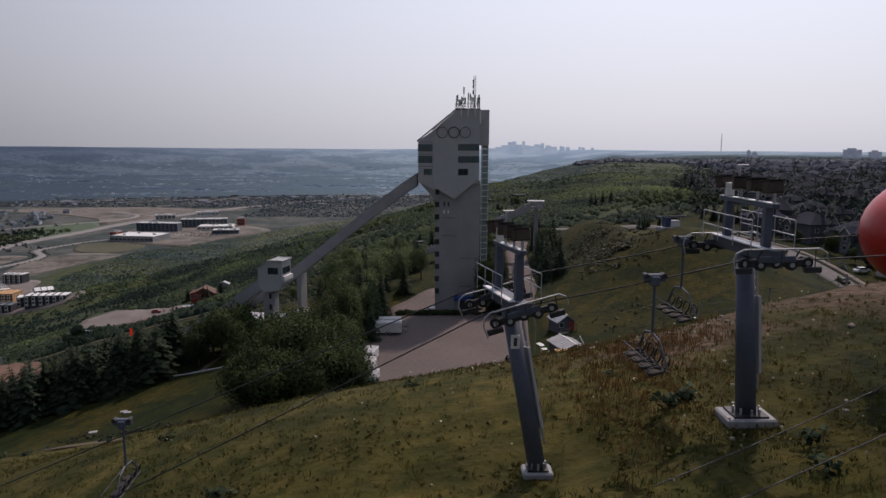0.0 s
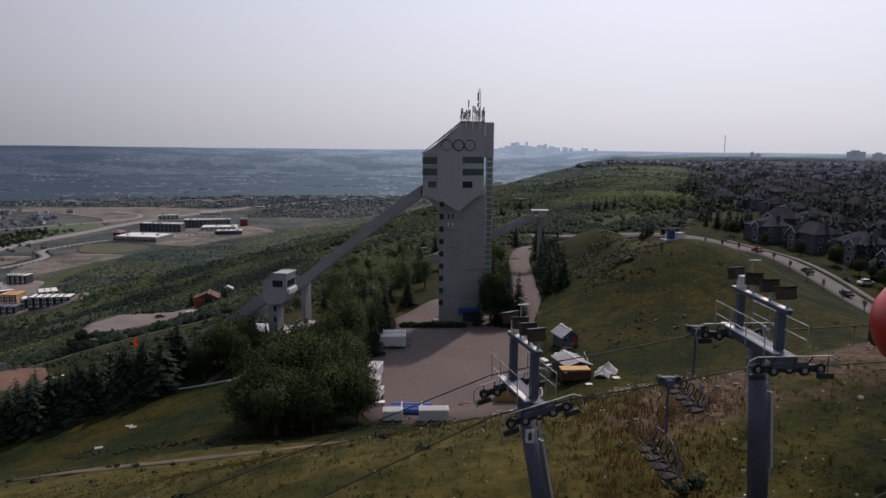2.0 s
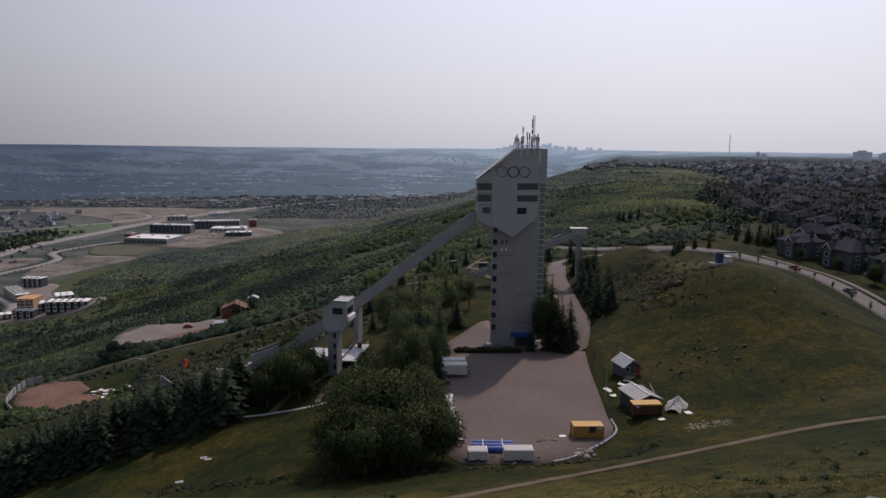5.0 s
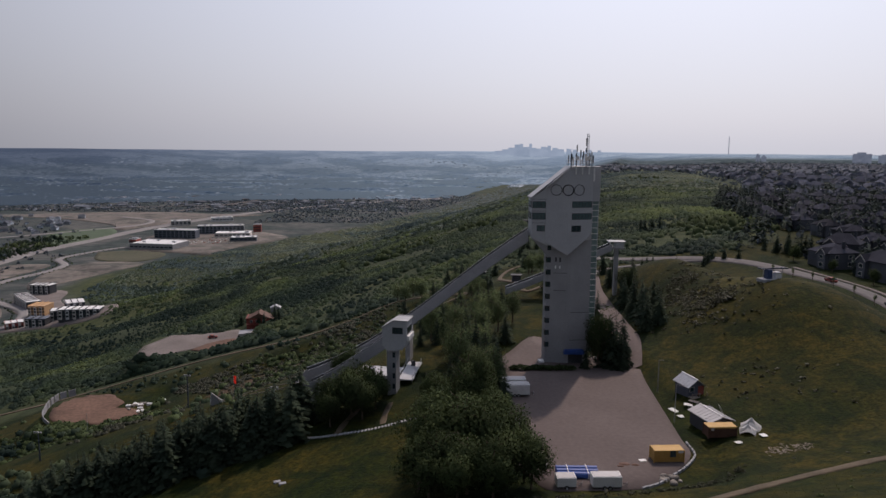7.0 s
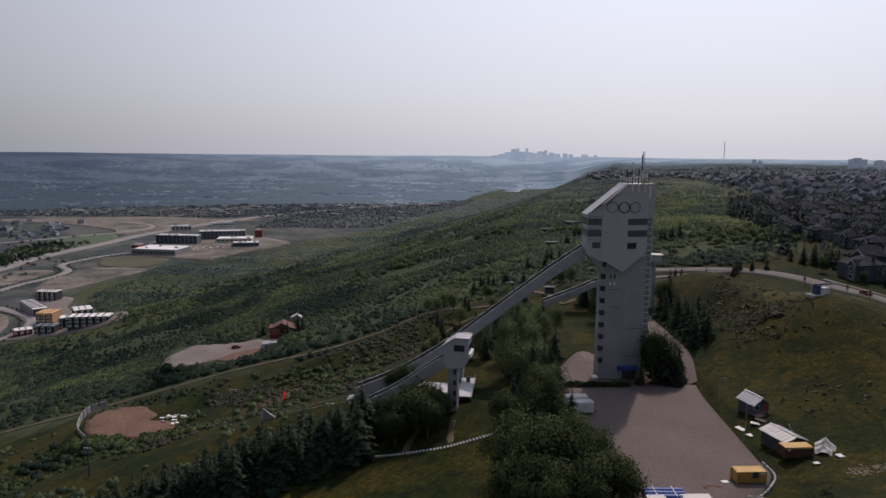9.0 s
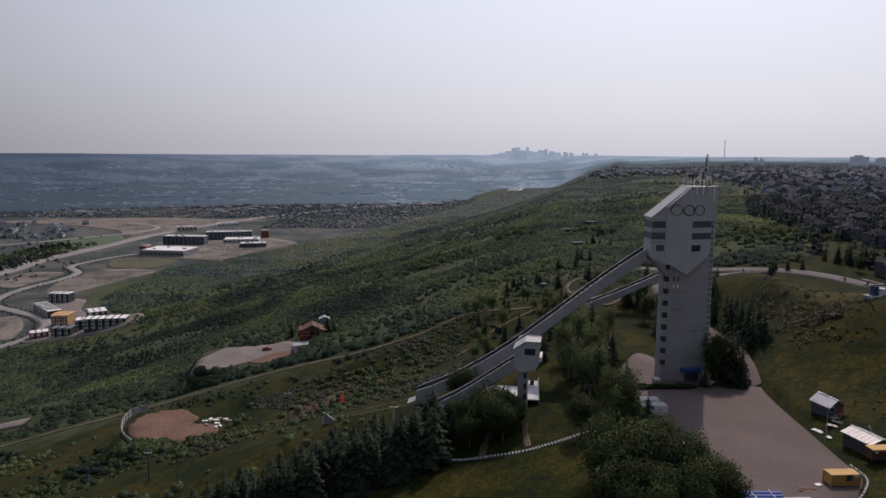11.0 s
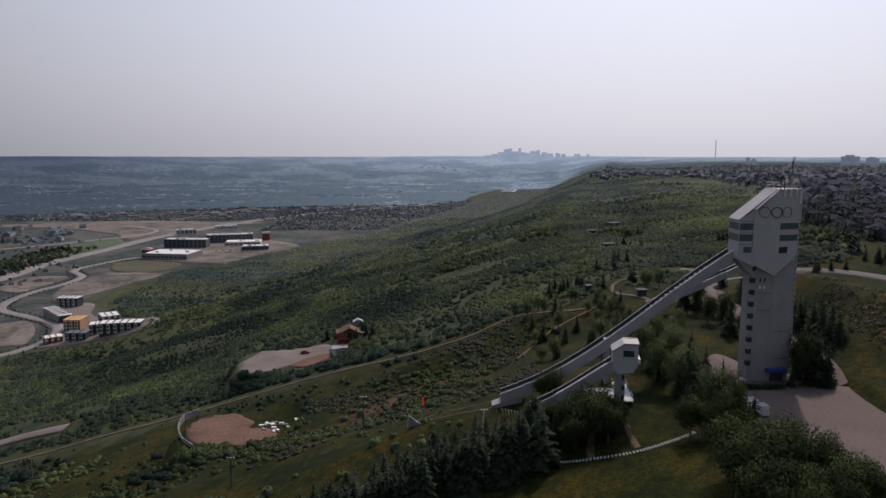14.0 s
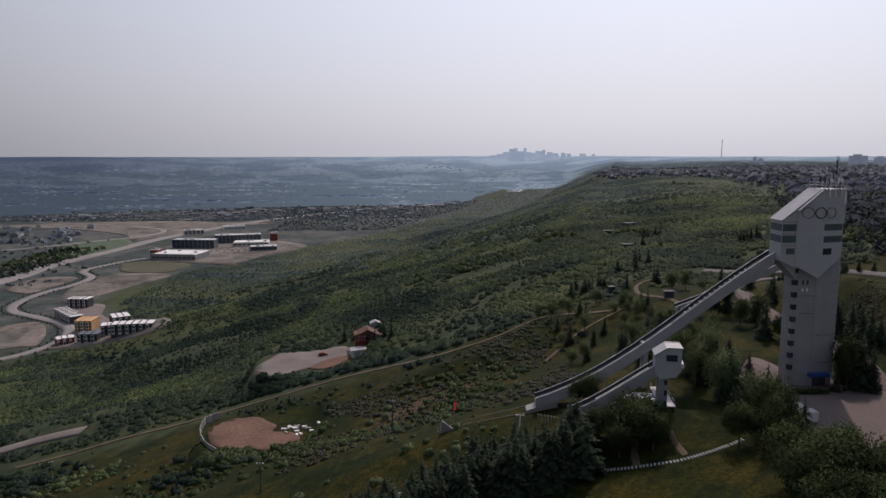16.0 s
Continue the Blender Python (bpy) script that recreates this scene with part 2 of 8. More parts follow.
M_GROUND = ground_mat()
M_ASPHALT = mat("asphalt", (0.088, 0.070, 0.065), (0.124, 0.100, 0.092), 0.05, 1.4, 0.92, bump_by=0.1)
M_ROAD = mat("road", (0.086, 0.080, 0.080), (0.138, 0.129, 0.126), 0.03, 0.7, 0.9)
M_PALEROAD = mat("concrete_road", (0.165, 0.158, 0.154), (0.235, 0.226, 0.220), 0.02, 0.3, 0.9)
M_TRACK = mat("dirt_track", (0.055, 0.044, 0.028), (0.125, 0.098, 0.066), 0.3, 3.0, 0.95)
M_SAND = mat("sand", (0.072, 0.044, 0.032), (0.165, 0.100, 0.070), 0.09, 0.9, 0.95)
M_GRAVEL = mat("gravel", (0.115, 0.100, 0.092), (0.190, 0.167, 0.155), 0.08, 2.0, 0.95)
M_EARTH = mat("graded_earth", (0.070, 0.064, 0.056), (0.180, 0.162, 0.144), 0.016, 0.15, 0.95)
tinted(M_EARTH, 0.030, ((0.58, 0.64, 0.62), (1.0, 1.0, 1.0), (1.18, 1.14, 1.1)), (0.38, 0.47, 0.66))
M_CONC = mat("concrete", (0.240, 0.243, 0.250), (0.322, 0.326, 0.332), 0.25, 5.0, 0.85, bump_by=0.06)
M_PANEL = mat("metal_cladding", (0.36, 0.37, 0.385), (0.42, 0.43, 0.445), 0.3, 3.0, 0.55, bump_by=0.03)
M_ROOFMETAL = mat("metal_roof", (0.27, 0.27, 0.28), (0.34, 0.34, 0.34), 0.4, 4.0, 0.45, 0.2, 0.03)
M_STEEL = mat("galvanised_steel", (0.34, 0.35, 0.37), (0.46, 0.47, 0.49), 1.5, 20, 0.5, 0.6, 0.05)
M_BLUEGREY = mat("blue_grey_paint", (0.066, 0.076, 0.104), (0.092, 0.104, 0.136), 1.2, 14, 0.5, 0.0, 0.05)
M_DARK = mat("dark_steel", (0.025, 0.025, 0.028), (0.06, 0.06, 0.065), 2.0, 20, 0.55, 0.3, 0.05)
M_RUBBER = mat("black_rubber", (0.02, 0.02, 0.02), (0.035, 0.035, 0.035), 3.0, 30, 0.8)
M_LAMP = mat("brown_enamel", (0.040, 0.027, 0.021), (0.075, 0.052, 0.041), 1.5, 12, 0.6)
M_PAD = mat("brown_padding", (0.024, 0.018, 0.015), (0.042, 0.032, 0.027), 1.5, 14, 0.8)
M_WHITE = mat("white_paint", (0.62, 0.62, 0.61), (0.74, 0.74, 0.72), 0.8, 10, 0.55, bump_by=0.03, rand=0.06)
M_YELLOW = mat("ochre_paint", (0.38, 0.225, 0.06), (0.48, 0.30, 0.09), 0.7, 9, 0.6, bump_by=0.05)
M_RUST = mat("weathered_brown_and_shade", (0.080, 0.042, 0.030), (0.130, 0.072, 0.050), 0.7, 7, 0.75)
M_BLUE = mat("blue_tarp", (0.025, 0.06, 0.22), (0.04, 0.095, 0.32), 0.9, 8, 0.5)
M_CABINET = mat("blue_enamel", (0.028, 0.046, 0.105), (0.042, 0.068, 0.145), 0.8, 8, 0.5)
M_RED = mat("red_paint", (0.36, 0.016, 0.014), (0.46, 0.026, 0.020), 0.8, 9, 0.35, spec=0.5)
M_FLAG = mat("orange_red_cloth", (0.85, 0.06, 0.03), (0.95, 0.10, 0.05), 0.9, 10, 0.7, through_light=0.4)
M_BRICKRED = mat("barn_red_wood", (0.20, 0.052, 0.042), (0.30, 0.080, 0.062), 0.6, 7, 0.8)
M_GLASS = mat("dark_glass", (0.018, 0.030, 0.036), (0.035, 0.055, 0.062), 0.5, 3, 0.12, spec=0.30, bump_by=0)
# sky seen in and through the panes is put into these two colours
M_TEAL = mat("teal_glass", (0.060, 0.092, 0.098), (0.098, 0.142, 0.148), 0.5, 3, 0.14, spec=0.40, bump_by=0)
M_LIFTGLASS = mat("sky_bright_glass", (0.150, 0.215, 0.212), (0.215, 0.290, 0.285), 0.5, 3, 0.12, spec=0.5, bump_by=0)
M_BARK = mat("bark", (0.07, 0.055, 0.04), (0.15, 0.12, 0.09), 2.0, 14, 0.95, bump_by=0.4)
M_LEAF = mat("poplar_leaf", (0.035, 0.052, 0.024), (0.067, 0.091, 0.036), 0.25, 2.0, 0.8, bump_by=0, spec=0.06, rand=0.15, island=0.16, through_light=0.22)
M_ASPEN = mat("aspen_leaf", (0.078, 0.112, 0.054), (0.135, 0.172, 0.078), 0.25, 2.0, 0.8, bump_by=0, spec=0.1, rand=0.2, island=0.18, through_light=0.40)
M_NEEDLE = mat("spruce_needles", (0.026, 0.038, 0.027), (0.046, 0.062, 0.038), 0.3, 3.0, 0.85, spec=0.04, bump_by=0, rand=0.2, island=0.22, through_light=0.15)
M_SCRUB = mat("aspen_scrub", (0.044, 0.064, 0.041), (0.070, 0.090, 0.051), 0.05, 0.30, 0.8, bump_by=0, spec=0.08, island=0.07, through_light=0.30)
tinted(M_SCRUB, 0.012, ((0.44, 0.55, 0.68), (0.93, 0.97, 1.04), (1.38, 1.40, 1.12)), (0.40, 0.50, 0.60))
tinted(M_SCRUB, 0.040, ((0.68, 0.75, 0.84), (1.0, 1.0, 1.0), (1.24, 1.22, 1.0)), (0.38, 0.50, 0.62))
# farther scrub: haze is put into its greyer, bluer base colour
M_SCRUBFAR = mat("haze_tinted_scrub", (0.084, 0.115, 0.104), (0.124, 0.154, 0.130), 0.01, 0.08, 0.8, bump_by=0, spec=0.08, island=0.07, through_light=0.35)
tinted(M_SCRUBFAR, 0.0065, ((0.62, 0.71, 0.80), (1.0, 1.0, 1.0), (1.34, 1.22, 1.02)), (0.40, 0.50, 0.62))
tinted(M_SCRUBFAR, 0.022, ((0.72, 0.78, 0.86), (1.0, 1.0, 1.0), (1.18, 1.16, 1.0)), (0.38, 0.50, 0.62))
# scrub of the far ridge, paler and bluer still with painted haze
M_RIDGE = mat("haze_tinted_ridge_scrub", (0.118, 0.150, 0.150), (0.165, 0.196, 0.186), 0.01, 0.06, 0.8, bump_by=0, spec=0.08, island=0.1, through_light=0.35)
# distant trees: both base colours are lightened and blued to imitate haze
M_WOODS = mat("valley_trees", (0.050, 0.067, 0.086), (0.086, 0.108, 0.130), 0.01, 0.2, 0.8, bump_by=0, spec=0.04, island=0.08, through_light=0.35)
M_TOWNTREES = mat("haze_tinted_trees", (0.080, 0.106, 0.130), (0.126, 0.158, 0.184), 0.006, 0.05, 0.85, bump_by=0, spec=0.04, island=0.10, through_light=0.35)
M_GARDEN = mat("garden_leaves", (0.026, 0.037, 0.034), (0.048, 0.062, 0.054), 0.03, 0.4, 0.85, bump_by=0, spec=0.04, island=0.14, through_light=0.25)
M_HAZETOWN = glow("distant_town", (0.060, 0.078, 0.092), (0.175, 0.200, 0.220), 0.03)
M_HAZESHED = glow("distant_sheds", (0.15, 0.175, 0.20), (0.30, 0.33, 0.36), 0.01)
M_SAGE = mat("sage_brush", (0.036, 0.042, 0.028), (0.070, 0.072, 0.050), 0.3, 2.0, 0.85, bump_by=0, island=0.25, through_light=0.3)
M_SILVER = mat("silver_brush", (0.062, 0.066, 0.045), (0.100, 0.102, 0.072), 0.3, 2.0, 0.85, bump_by=0, island=0.2, through_light=0.3)
M_WEED = mat("meadow_weeds", (0.040, 0.054, 0.010), (0.115, 0.090, 0.022), 0.12, 1.5, 0.8, bump_by=0, island=0.4, through_light=0.2)
M_RUSTWEED = mat("rusty_weeds", (0.085, 0.048, 0.016), (0.165, 0.104, 0.040), 0.5, 2.5, 0.85, bump_by=0, island=0.4, through_light=0.25)
M_FLOWER = mat("flower_heads", (0.50, 0.50, 0.40), (0.70, 0.68, 0.55), 0.6, 3.0, 0.8, bump_by=0, island=0.3, through_light=0.2)
M_WOOD = mat("grey_timber", (0.20, 0.17, 0.14), (0.32, 0.28, 0.23), 1.0, 12, 0.9)
M_OSB = mat("raw_sheathing", (0.42, 0.26, 0.13), (0.54, 0.36, 0.20), 0.6, 6, 0.85)
M_SHINGLE = mat("roof_shingles", (0.021, 0.023, 0.034), (0.044, 0.047, 0.062), 0.3, 6.0, 0.95, rand=0.35, spec=0.08)
M_STUCCO = mat("stucco", (0.052, 0.058, 0.072), (0.100, 0.108, 0.124), 0.2, 6.0, 0.9, rand=0.55)
M_TRIM = mat("pale_trim", (0.55, 0.52, 0.48), (0.66, 0.63, 0.58), 0.5, 6, 0.7)
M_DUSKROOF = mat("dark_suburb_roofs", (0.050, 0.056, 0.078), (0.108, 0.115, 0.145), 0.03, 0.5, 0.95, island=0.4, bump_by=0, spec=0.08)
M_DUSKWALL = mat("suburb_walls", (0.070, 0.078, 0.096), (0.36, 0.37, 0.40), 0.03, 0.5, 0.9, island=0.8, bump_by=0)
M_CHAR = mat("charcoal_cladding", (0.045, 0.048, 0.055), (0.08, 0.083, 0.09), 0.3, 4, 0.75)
# far walls and roofs: haze is mixed into these four base colours
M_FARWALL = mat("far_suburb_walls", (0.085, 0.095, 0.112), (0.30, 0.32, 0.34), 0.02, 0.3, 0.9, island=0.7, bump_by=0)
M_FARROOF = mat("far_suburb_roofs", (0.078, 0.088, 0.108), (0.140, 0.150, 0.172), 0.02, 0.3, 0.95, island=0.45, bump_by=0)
M_CITYWALL = mat("pale_city_walls_hazed", (0.16, 0.18, 0.21), (0.52, 0.56, 0.60), 0.02, 0.3, 0.85, island=0.7, bump_by=0)
M_CITYROOF = mat("grey_city_roofs_hazed", (0.060, 0.072, 0.090), (0.135, 0.148, 0.170), 0.02, 0.3, 0.9, island=0.5, bump_by=0)
M_ROCK = mat("pale_rock", (0.15, 0.135, 0.115), (0.27, 0.245, 0.215), 0.9, 6, 0.9, bump_by=0.5, rand=0.2)
M_WATER = mat("river_water", (0.20, 0.22, 0.24), (0.28, 0.30, 0.32), 0.01, 0.3, 0.12, spec=0.8, bump_by=0.02)
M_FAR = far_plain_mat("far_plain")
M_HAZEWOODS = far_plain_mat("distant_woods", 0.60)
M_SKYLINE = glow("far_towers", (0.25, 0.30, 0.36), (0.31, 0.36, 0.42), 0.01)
M_MEADOW = mat("valley_meadow", (0.050, 0.055, 0.033), (0.088, 0.084, 0.052), 0.02, 0.2, 0.95)
M_FIELD = mat("green_field", (0.052, 0.078, 0.046), (0.075, 0.105, 0.062), 0.01, 0.1, 0.95)
M_RAMPWALL = mat("ramp_cladding", (0.25, 0.255, 0.27), (0.33, 0.335, 0.35), 0.3, 3.0, 0.6, bump_by=0.03)
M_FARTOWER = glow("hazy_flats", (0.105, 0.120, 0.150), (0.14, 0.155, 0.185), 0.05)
# ---- terrain ----
def smooth(a, b, x):
    t = np.clip((x - a) / (b - a), 0, 1)
    return t * t * (3 - 2 * t)


def softmax0(x, k):
    """max(x, 0) with a rounded knee of width k"""
    return 0.5 * (x + np.sqrt(x * x + k * k))


def bump(x, y, cx, cy, rx, ry, turn=0.0):
    c, s = math.cos(turn), math.sin(turn)
    u, v = ((x - cx) * c + (y - cy) * s) / rx, (-(x - cx) * s + (y - cy) * c) / ry
    return np.exp(-(u * u + v * v))


def pad(z, x, y, cx, cy, rx, ry, level, edge=0.35, turn=0.0):
    """a levelled yard"""
    c, s = math.cos(turn), math.sin(turn)
    u, v = ((x - cx) * c + (y - cy) * s) / rx, (-(x - cx) * s + (y - cy) * c) / ry
    d = (u ** 4 + v ** 4) ** 0.25
    w = 1 - smooth(1.0, 1.0 + edge, d)
    return z * (1 - w) + level * w


def height(x, y):
    x, y = np.asarray(x, float), np.asarray(y, float)
    # edge of the escarpment, swinging to the right with distance
    x0 = -27 + 38 * smooth(10, 90, y) + 0.29 * softmax0(y - 340, 80)
    fall = (0.315 + 0.2 * smooth(700, 1600, y)) * softmax0(x0 - x, 14)
    valley = 118 + 12 * smooth(900, 2500, y)
    fall = valley - softmax0(valley - fall, 30)
    z = -fall
    # plateau on the far side of the edge
    z = z + 4 * bump(x, y, 2, 88, 30, 26) + 5 * bump(x, y, -42, 102, 26, 26) + (9 + 2 * smooth(200, 1200, y)) * smooth(5, 80, x - x0 - 25) * smooth(-20, 60, y)
    # grassy hill of the lift in the foreground
    f = 0.6 - 0.395 * (y + 67) + 0.12 * (np.clip(x, -70, 50) + 7)
    top = 30.3 + 0.12 * np.clip(x, 0, 40) + 0.42 * np.clip(x, -60, 0) + 0.05 * np.clip(y + 140, -60, 10)
    f = top - softmax0(top - f, 3)
    z = z + softmax0(f - z, 3) * smooth(-40, -62, y)
    z = z + 1.3 * bump(x, y, -4, -128, 22, 11) + 1.3 * bump(x, y, 19, -131, 11, 6) + 1.2 * bump(x, y, -27, -90, 14, 7)
    z = z + 2.4 * bump(x, y, 23, -125, 11, 9) - 1.2 * bump(x, y, 0.5, -142, 4, 5) + 1.3 * bump(x, y, 9, -116, 16, 15)
    z = pad(z, x, y, 7.95, -142.0, 1.3, 1.1, 30.12, 1.2)
    z = pad(z, x, y, 1.85, -142.1, 1.3, 1.1, 28.5, 1.2)
    # mound beside the yard
    z = z + 14.5 * bump(x, y, 62, 4, 24, 30, 0.25) + 7 * bump(x, y, 66, -45, 30, 32)
    z = z + 11.5 * bump(x, y, 51.5, 66, 12.5, 33) - 1.2 * bump(x, y, 46, 22, 7, 9, 0.2)
    # the hilltop street lies in a shallow dip behind the mound
    z = z - 4.8 * bump(x, y, 128, 66, 44, 72)
    # the plateau sinks slowly with distance
    z = z - 26 * smooth(600, 2700, y) * smooth(-20, 120, x - x0)
    z = z - 20 * smooth(1300, 2900, y) * (1 - smooth(60, 620, x - x0)) * smooth(-160, 0, x - x0)
    # gullies down the escarpment
    w = smooth(20, 90, fall) * (1 - smooth(100, 116, fall))
    bend = x / 90 + 0.9 * np.sin(y / 118 + 0.6) + 0.5 * np.sin(x / 61)
    z = z + w * (5.2 * np.sin(y / 41 + bend) + 3.0 * np.sin(y / 23 - x / 55 + 1.3 + 0.8 * np.sin(x / 47)) + 0.8 * np.sin(y / 10.7 + x / 31))
    # spur of the landing hill, the gully beyond it and the knoll below the gravel road
    z = z + 2.2 * bump(x, y, -84, 4, 24, 9, 0.12) - 4.5 * bump(x, y, -92, 46, 26, 15, -0.25) + 4.0 * bump(x, y, -78, 90, 20, 10, -0.1) - 2.5 * bump(x, y, -160, 40, 18, 14)
    # yard by the tower
    tilt = -0.028 * np.clip(y, -70, 0)
    z = pad(z, x, y, 2, -28, 17, 36, tilt, 0.25)
    # gravel pit, lower car park
    z = pad(z, x, y, -142, 74, 17, 17, -41.5, 0.4)
    z = pad(z, x, y, -138, 160, 22, 20, -42.5, 0.4, 0.2)
    # the far land is raised to meet the horizon in the camera's view
    r = np.hypot(x, y)
    z = z + (2 - z) * smooth(3600, 4850, r)
    return z
# ---- end terrain ----


# ---- building helpers ----
def part(name, bm, material, parent=None, label="", smooth_faces=False):
    """Links a bmesh as one mesh object, under a thing or under a part."""
    me = bpy.data.meshes.new(name)
    if smooth_faces:
        for f in bm.faces:
            f.smooth = True
    bm.to_mesh(me)
    bm.free()
    me.materials.append(material)
    ob = new(name, me)
    if parent is not None:
        ob.parent = parent
    if label:
        ob["label"] = label
    return ob


def shared(name, me, parent, m=None):
    """Another object on a mesh that exists."""
    ob = new(name, me)
    ob.parent = parent
    if m is not None:
        ob.matrix_basis = m
    return ob


def thing(name, m, label, category, group="", kind=""):
    ob = new(name)
    ob.empty_display_size = 0.3
    ob.matrix_basis = m
    return tagged(ob, label, category, group, kind)


def box(bm, x0, x1, y0, y1, z0, z1, bevel=0.0, m=None):
    g = bmesh.ops.create_cube(bm, size=1.0)
    bmesh.ops.scale(bm, vec=(x1 - x0, y1 - y0, z1 - z0), verts=g["verts"])
    bmesh.ops.translate(bm, vec=((x0 + x1) / 2, (y0 + y1) / 2, (z0 + z1) / 2), verts=g["verts"])
    verts = g["verts"]
    if bevel:
        edges = list({e for v in verts for e in v.link_edges})
        r = bmesh.ops.bevel(bm, geom=edges, offset=bevel, segments=1, affect="EDGES")
        verts = list({v for f in r["faces"] for v in f.verts} | {v for v in verts if v.is_valid})
    if m is not None:
        bmesh.ops.transform(bm, matrix=m, verts=verts)
    return bm


def boxes(*rows, bevel=0.0):
    bm = bmesh.new()
    for r in rows:
        box(bm, *r, bevel=bevel)
    return bm


def rod(bm, a, b, r0, r1=None, n=8):
    """A tapered round bar from a to b."""
    a, b = Vector(a), Vector(b)
    way = b - a
    m = Matrix.Translation((a + b) / 2) @ way.to_track_quat("Z", "Y").to_matrix().to_4x4()
    bmesh.ops.create_cone(bm, cap_ends=True, segments=n, radius1=r0, radius2=r0 if r1 is None else r1, depth=way.length, matrix=m)
    return bm


def rods(*rows, n=8):
    bm = bmesh.new()
    for a, b, r in rows:
        rod(bm, a, b, r, n=n)
    return bm


def prism(outline, y0, y1):
    """A solid with the outline given in x and z, from y0 to y1."""
    bm = bmesh.new()
    front = [bm.verts.new((x, y0, z)) for x, z in outline]
    back = [bm.verts.new((x, y1, z)) for x, z in outline]
    bm.faces.new(front)
    bm.faces.new(back[::-1])
    k = len(outline)
    for i in range(k):
        j = (i + 1) % k
        bm.faces.new((front[j], front[i], back[i], back[j]))
    bmesh.ops.recalc_face_normals(bm, faces=bm.faces)
    return bm


def column(outline, z0, z1):
    """A solid with the outline given in x and y, from z0 to z1."""
    bm = bmesh.new()
    low = [bm.verts.new((x, y, z0)) for x, y in outline]
    top = [bm.verts.new((x, y, z1)) for x, y in outline]
    bm.faces.new(low)
    bm.faces.new(top)
    for i in range(len(outline)):
        j = (i + 1) % len(outline)
        bm.faces.new((low[i], low[j], top[j], top[i]))
    bmesh.ops.recalc_face_normals(bm, faces=bm.faces)
    return bm


def mesh_object(name, verts, faces, material, smooth_faces=False):
    me = bpy.data.meshes.new(name)
    verts, faces = np.asarray(verts, np.float32), np.asarray(faces, np.int32)
    k = faces.shape[1]
    me.vertices.add(len(verts))
    me.vertices.foreach_set("co", verts.ravel())
    me.loops.add(faces.size)
    me.loops.foreach_set("vertex_index", faces.ravel())
    me.polygons.add(len(faces))
    me.polygons.foreach_set("loop_start", np.arange(0, faces.size, k, dtype=np.int32))
    me.update(calc_edges=True)
    if smooth_faces:
        me.polygons.foreach_set("use_smooth", np.ones(len(faces), bool))
    me.materials.append(material)
    return new(name, me)


def Z(x, y):
    return float(height(x, y))


def curve_points(pts, step=4.0):
    """A smooth line through points."""
    P = np.array(pts, float)
    Q = np.vstack([2 * P[0] - P[1], P, 2 * P[-1] - P[-2]])
    out = []
    for i in range(1, len(Q) - 2):
        k = max(2, int(np.linalg.norm(Q[i + 1] - Q[i]) / step))
        for u in np.arange(k) / k:
            a, b, c, d = Q[i - 1:i + 3]
            out.append(0.5 * (2 * b + (c - a) * u + (2 * a - 5 * b + 4 * c - d) * u * u + (3 * b - a - 3 * c + d) * u ** 3))
    return np.array(out + [P[-1]])


def ribbon(name, pts, width, material, lift=0.12, step=4.0, label="", kind="structure", wobble=0.0, category="road"):
    """A road or track laid over the ground, with its edges turned down into it."""
    L = curve_points(pts, step)
    d = np.gradient(L, axis=0)
    d /= np.linalg.norm(d, axis=1)[:, None]
    nrm = np.stack([-d[:, 1], d[:, 0]], 1)
    rng = np.random.RandomState(len(L))
    across = np.array([-0.52, -0.5, -0.17, 0.17, 0.5, 0.52])
    k = len(across)
    w = width * (1 + wobble * rng.uniform(-1, 1, len(L)))
    xy = L[:, None, :] + nrm[:, None, :] * (across[None, :, None] * w[:, None, None])
    z = height(xy[..., 0], xy[..., 1]) + lift
    z[:, 0] -= lift + 0.4
    z[:, -1] -= lift + 0.4
    v = np.concatenate([xy, z[..., None]], 2).reshape(-1, 3)
    i = np.arange(len(L) - 1)[:, None] * k + np.arange(k - 1)[None, :]
    f = np.stack([i, i + k, i + k + 1, i + 1], -1).reshape(-1, 4)
    return tagged(mesh_object(name, v, f[:, ::-1], material), label, category, kind=kind)


def sheet(name, outline, material, lift=0.1, label="", category="yard", step=2.0, depth=0.5):
    """A yard with the outline given, laid over the ground, with its rim turned down."""
    L = curve_points(list(outline) + [outline[0]], step)[:-1]
    c = L.mean(0)
    rings = []
    for s in (1.0, 0.997, 0.85, 0.68, 0.5, 0.32, 0.16, 0.04, 0.0005):
        xy = c + (L - c) * s
        z = height(xy[:, 0], xy[:, 1]) + lift
        if s == 1.0:
            z = z - depth
        rings.append(np.column_stack([xy, z]))
    k = len(L)
    v = np.vstack(rings)
    f = []
    for r in range(len(rings) - 1):
        for i in range(k):
            j = (i + 1) % k
            f.append((r * k + i, r * k + j, (r + 1) * k + j, (r + 1) * k + i))
    ob = mesh_object(name, v, f, material)
    return tagged(ob, label, category, kind="structure")


# ---- ground ----
def spaced(near0, near1, step, far0, far1, grow):
    a = list(np.arange(near0, near1 + 0.1, step))
    s = step
    while a[-1] < far1:
        s = min(s * grow, 130)
        a.append(a[-1] + s)
    s = step
    while a[0] > far0:
        s = min(s * grow, 130)
        a.insert(0, a[0] - s)
    return np.array(a)


def near_line(x, y, pts, w):
    L = curve_points(pts, 3.0)
    d = np.full(len(x), 1e9)
    for p in L:
        d = np.minimum(d, np.hypot(x - p[0], y - p[1]))
    return d < w


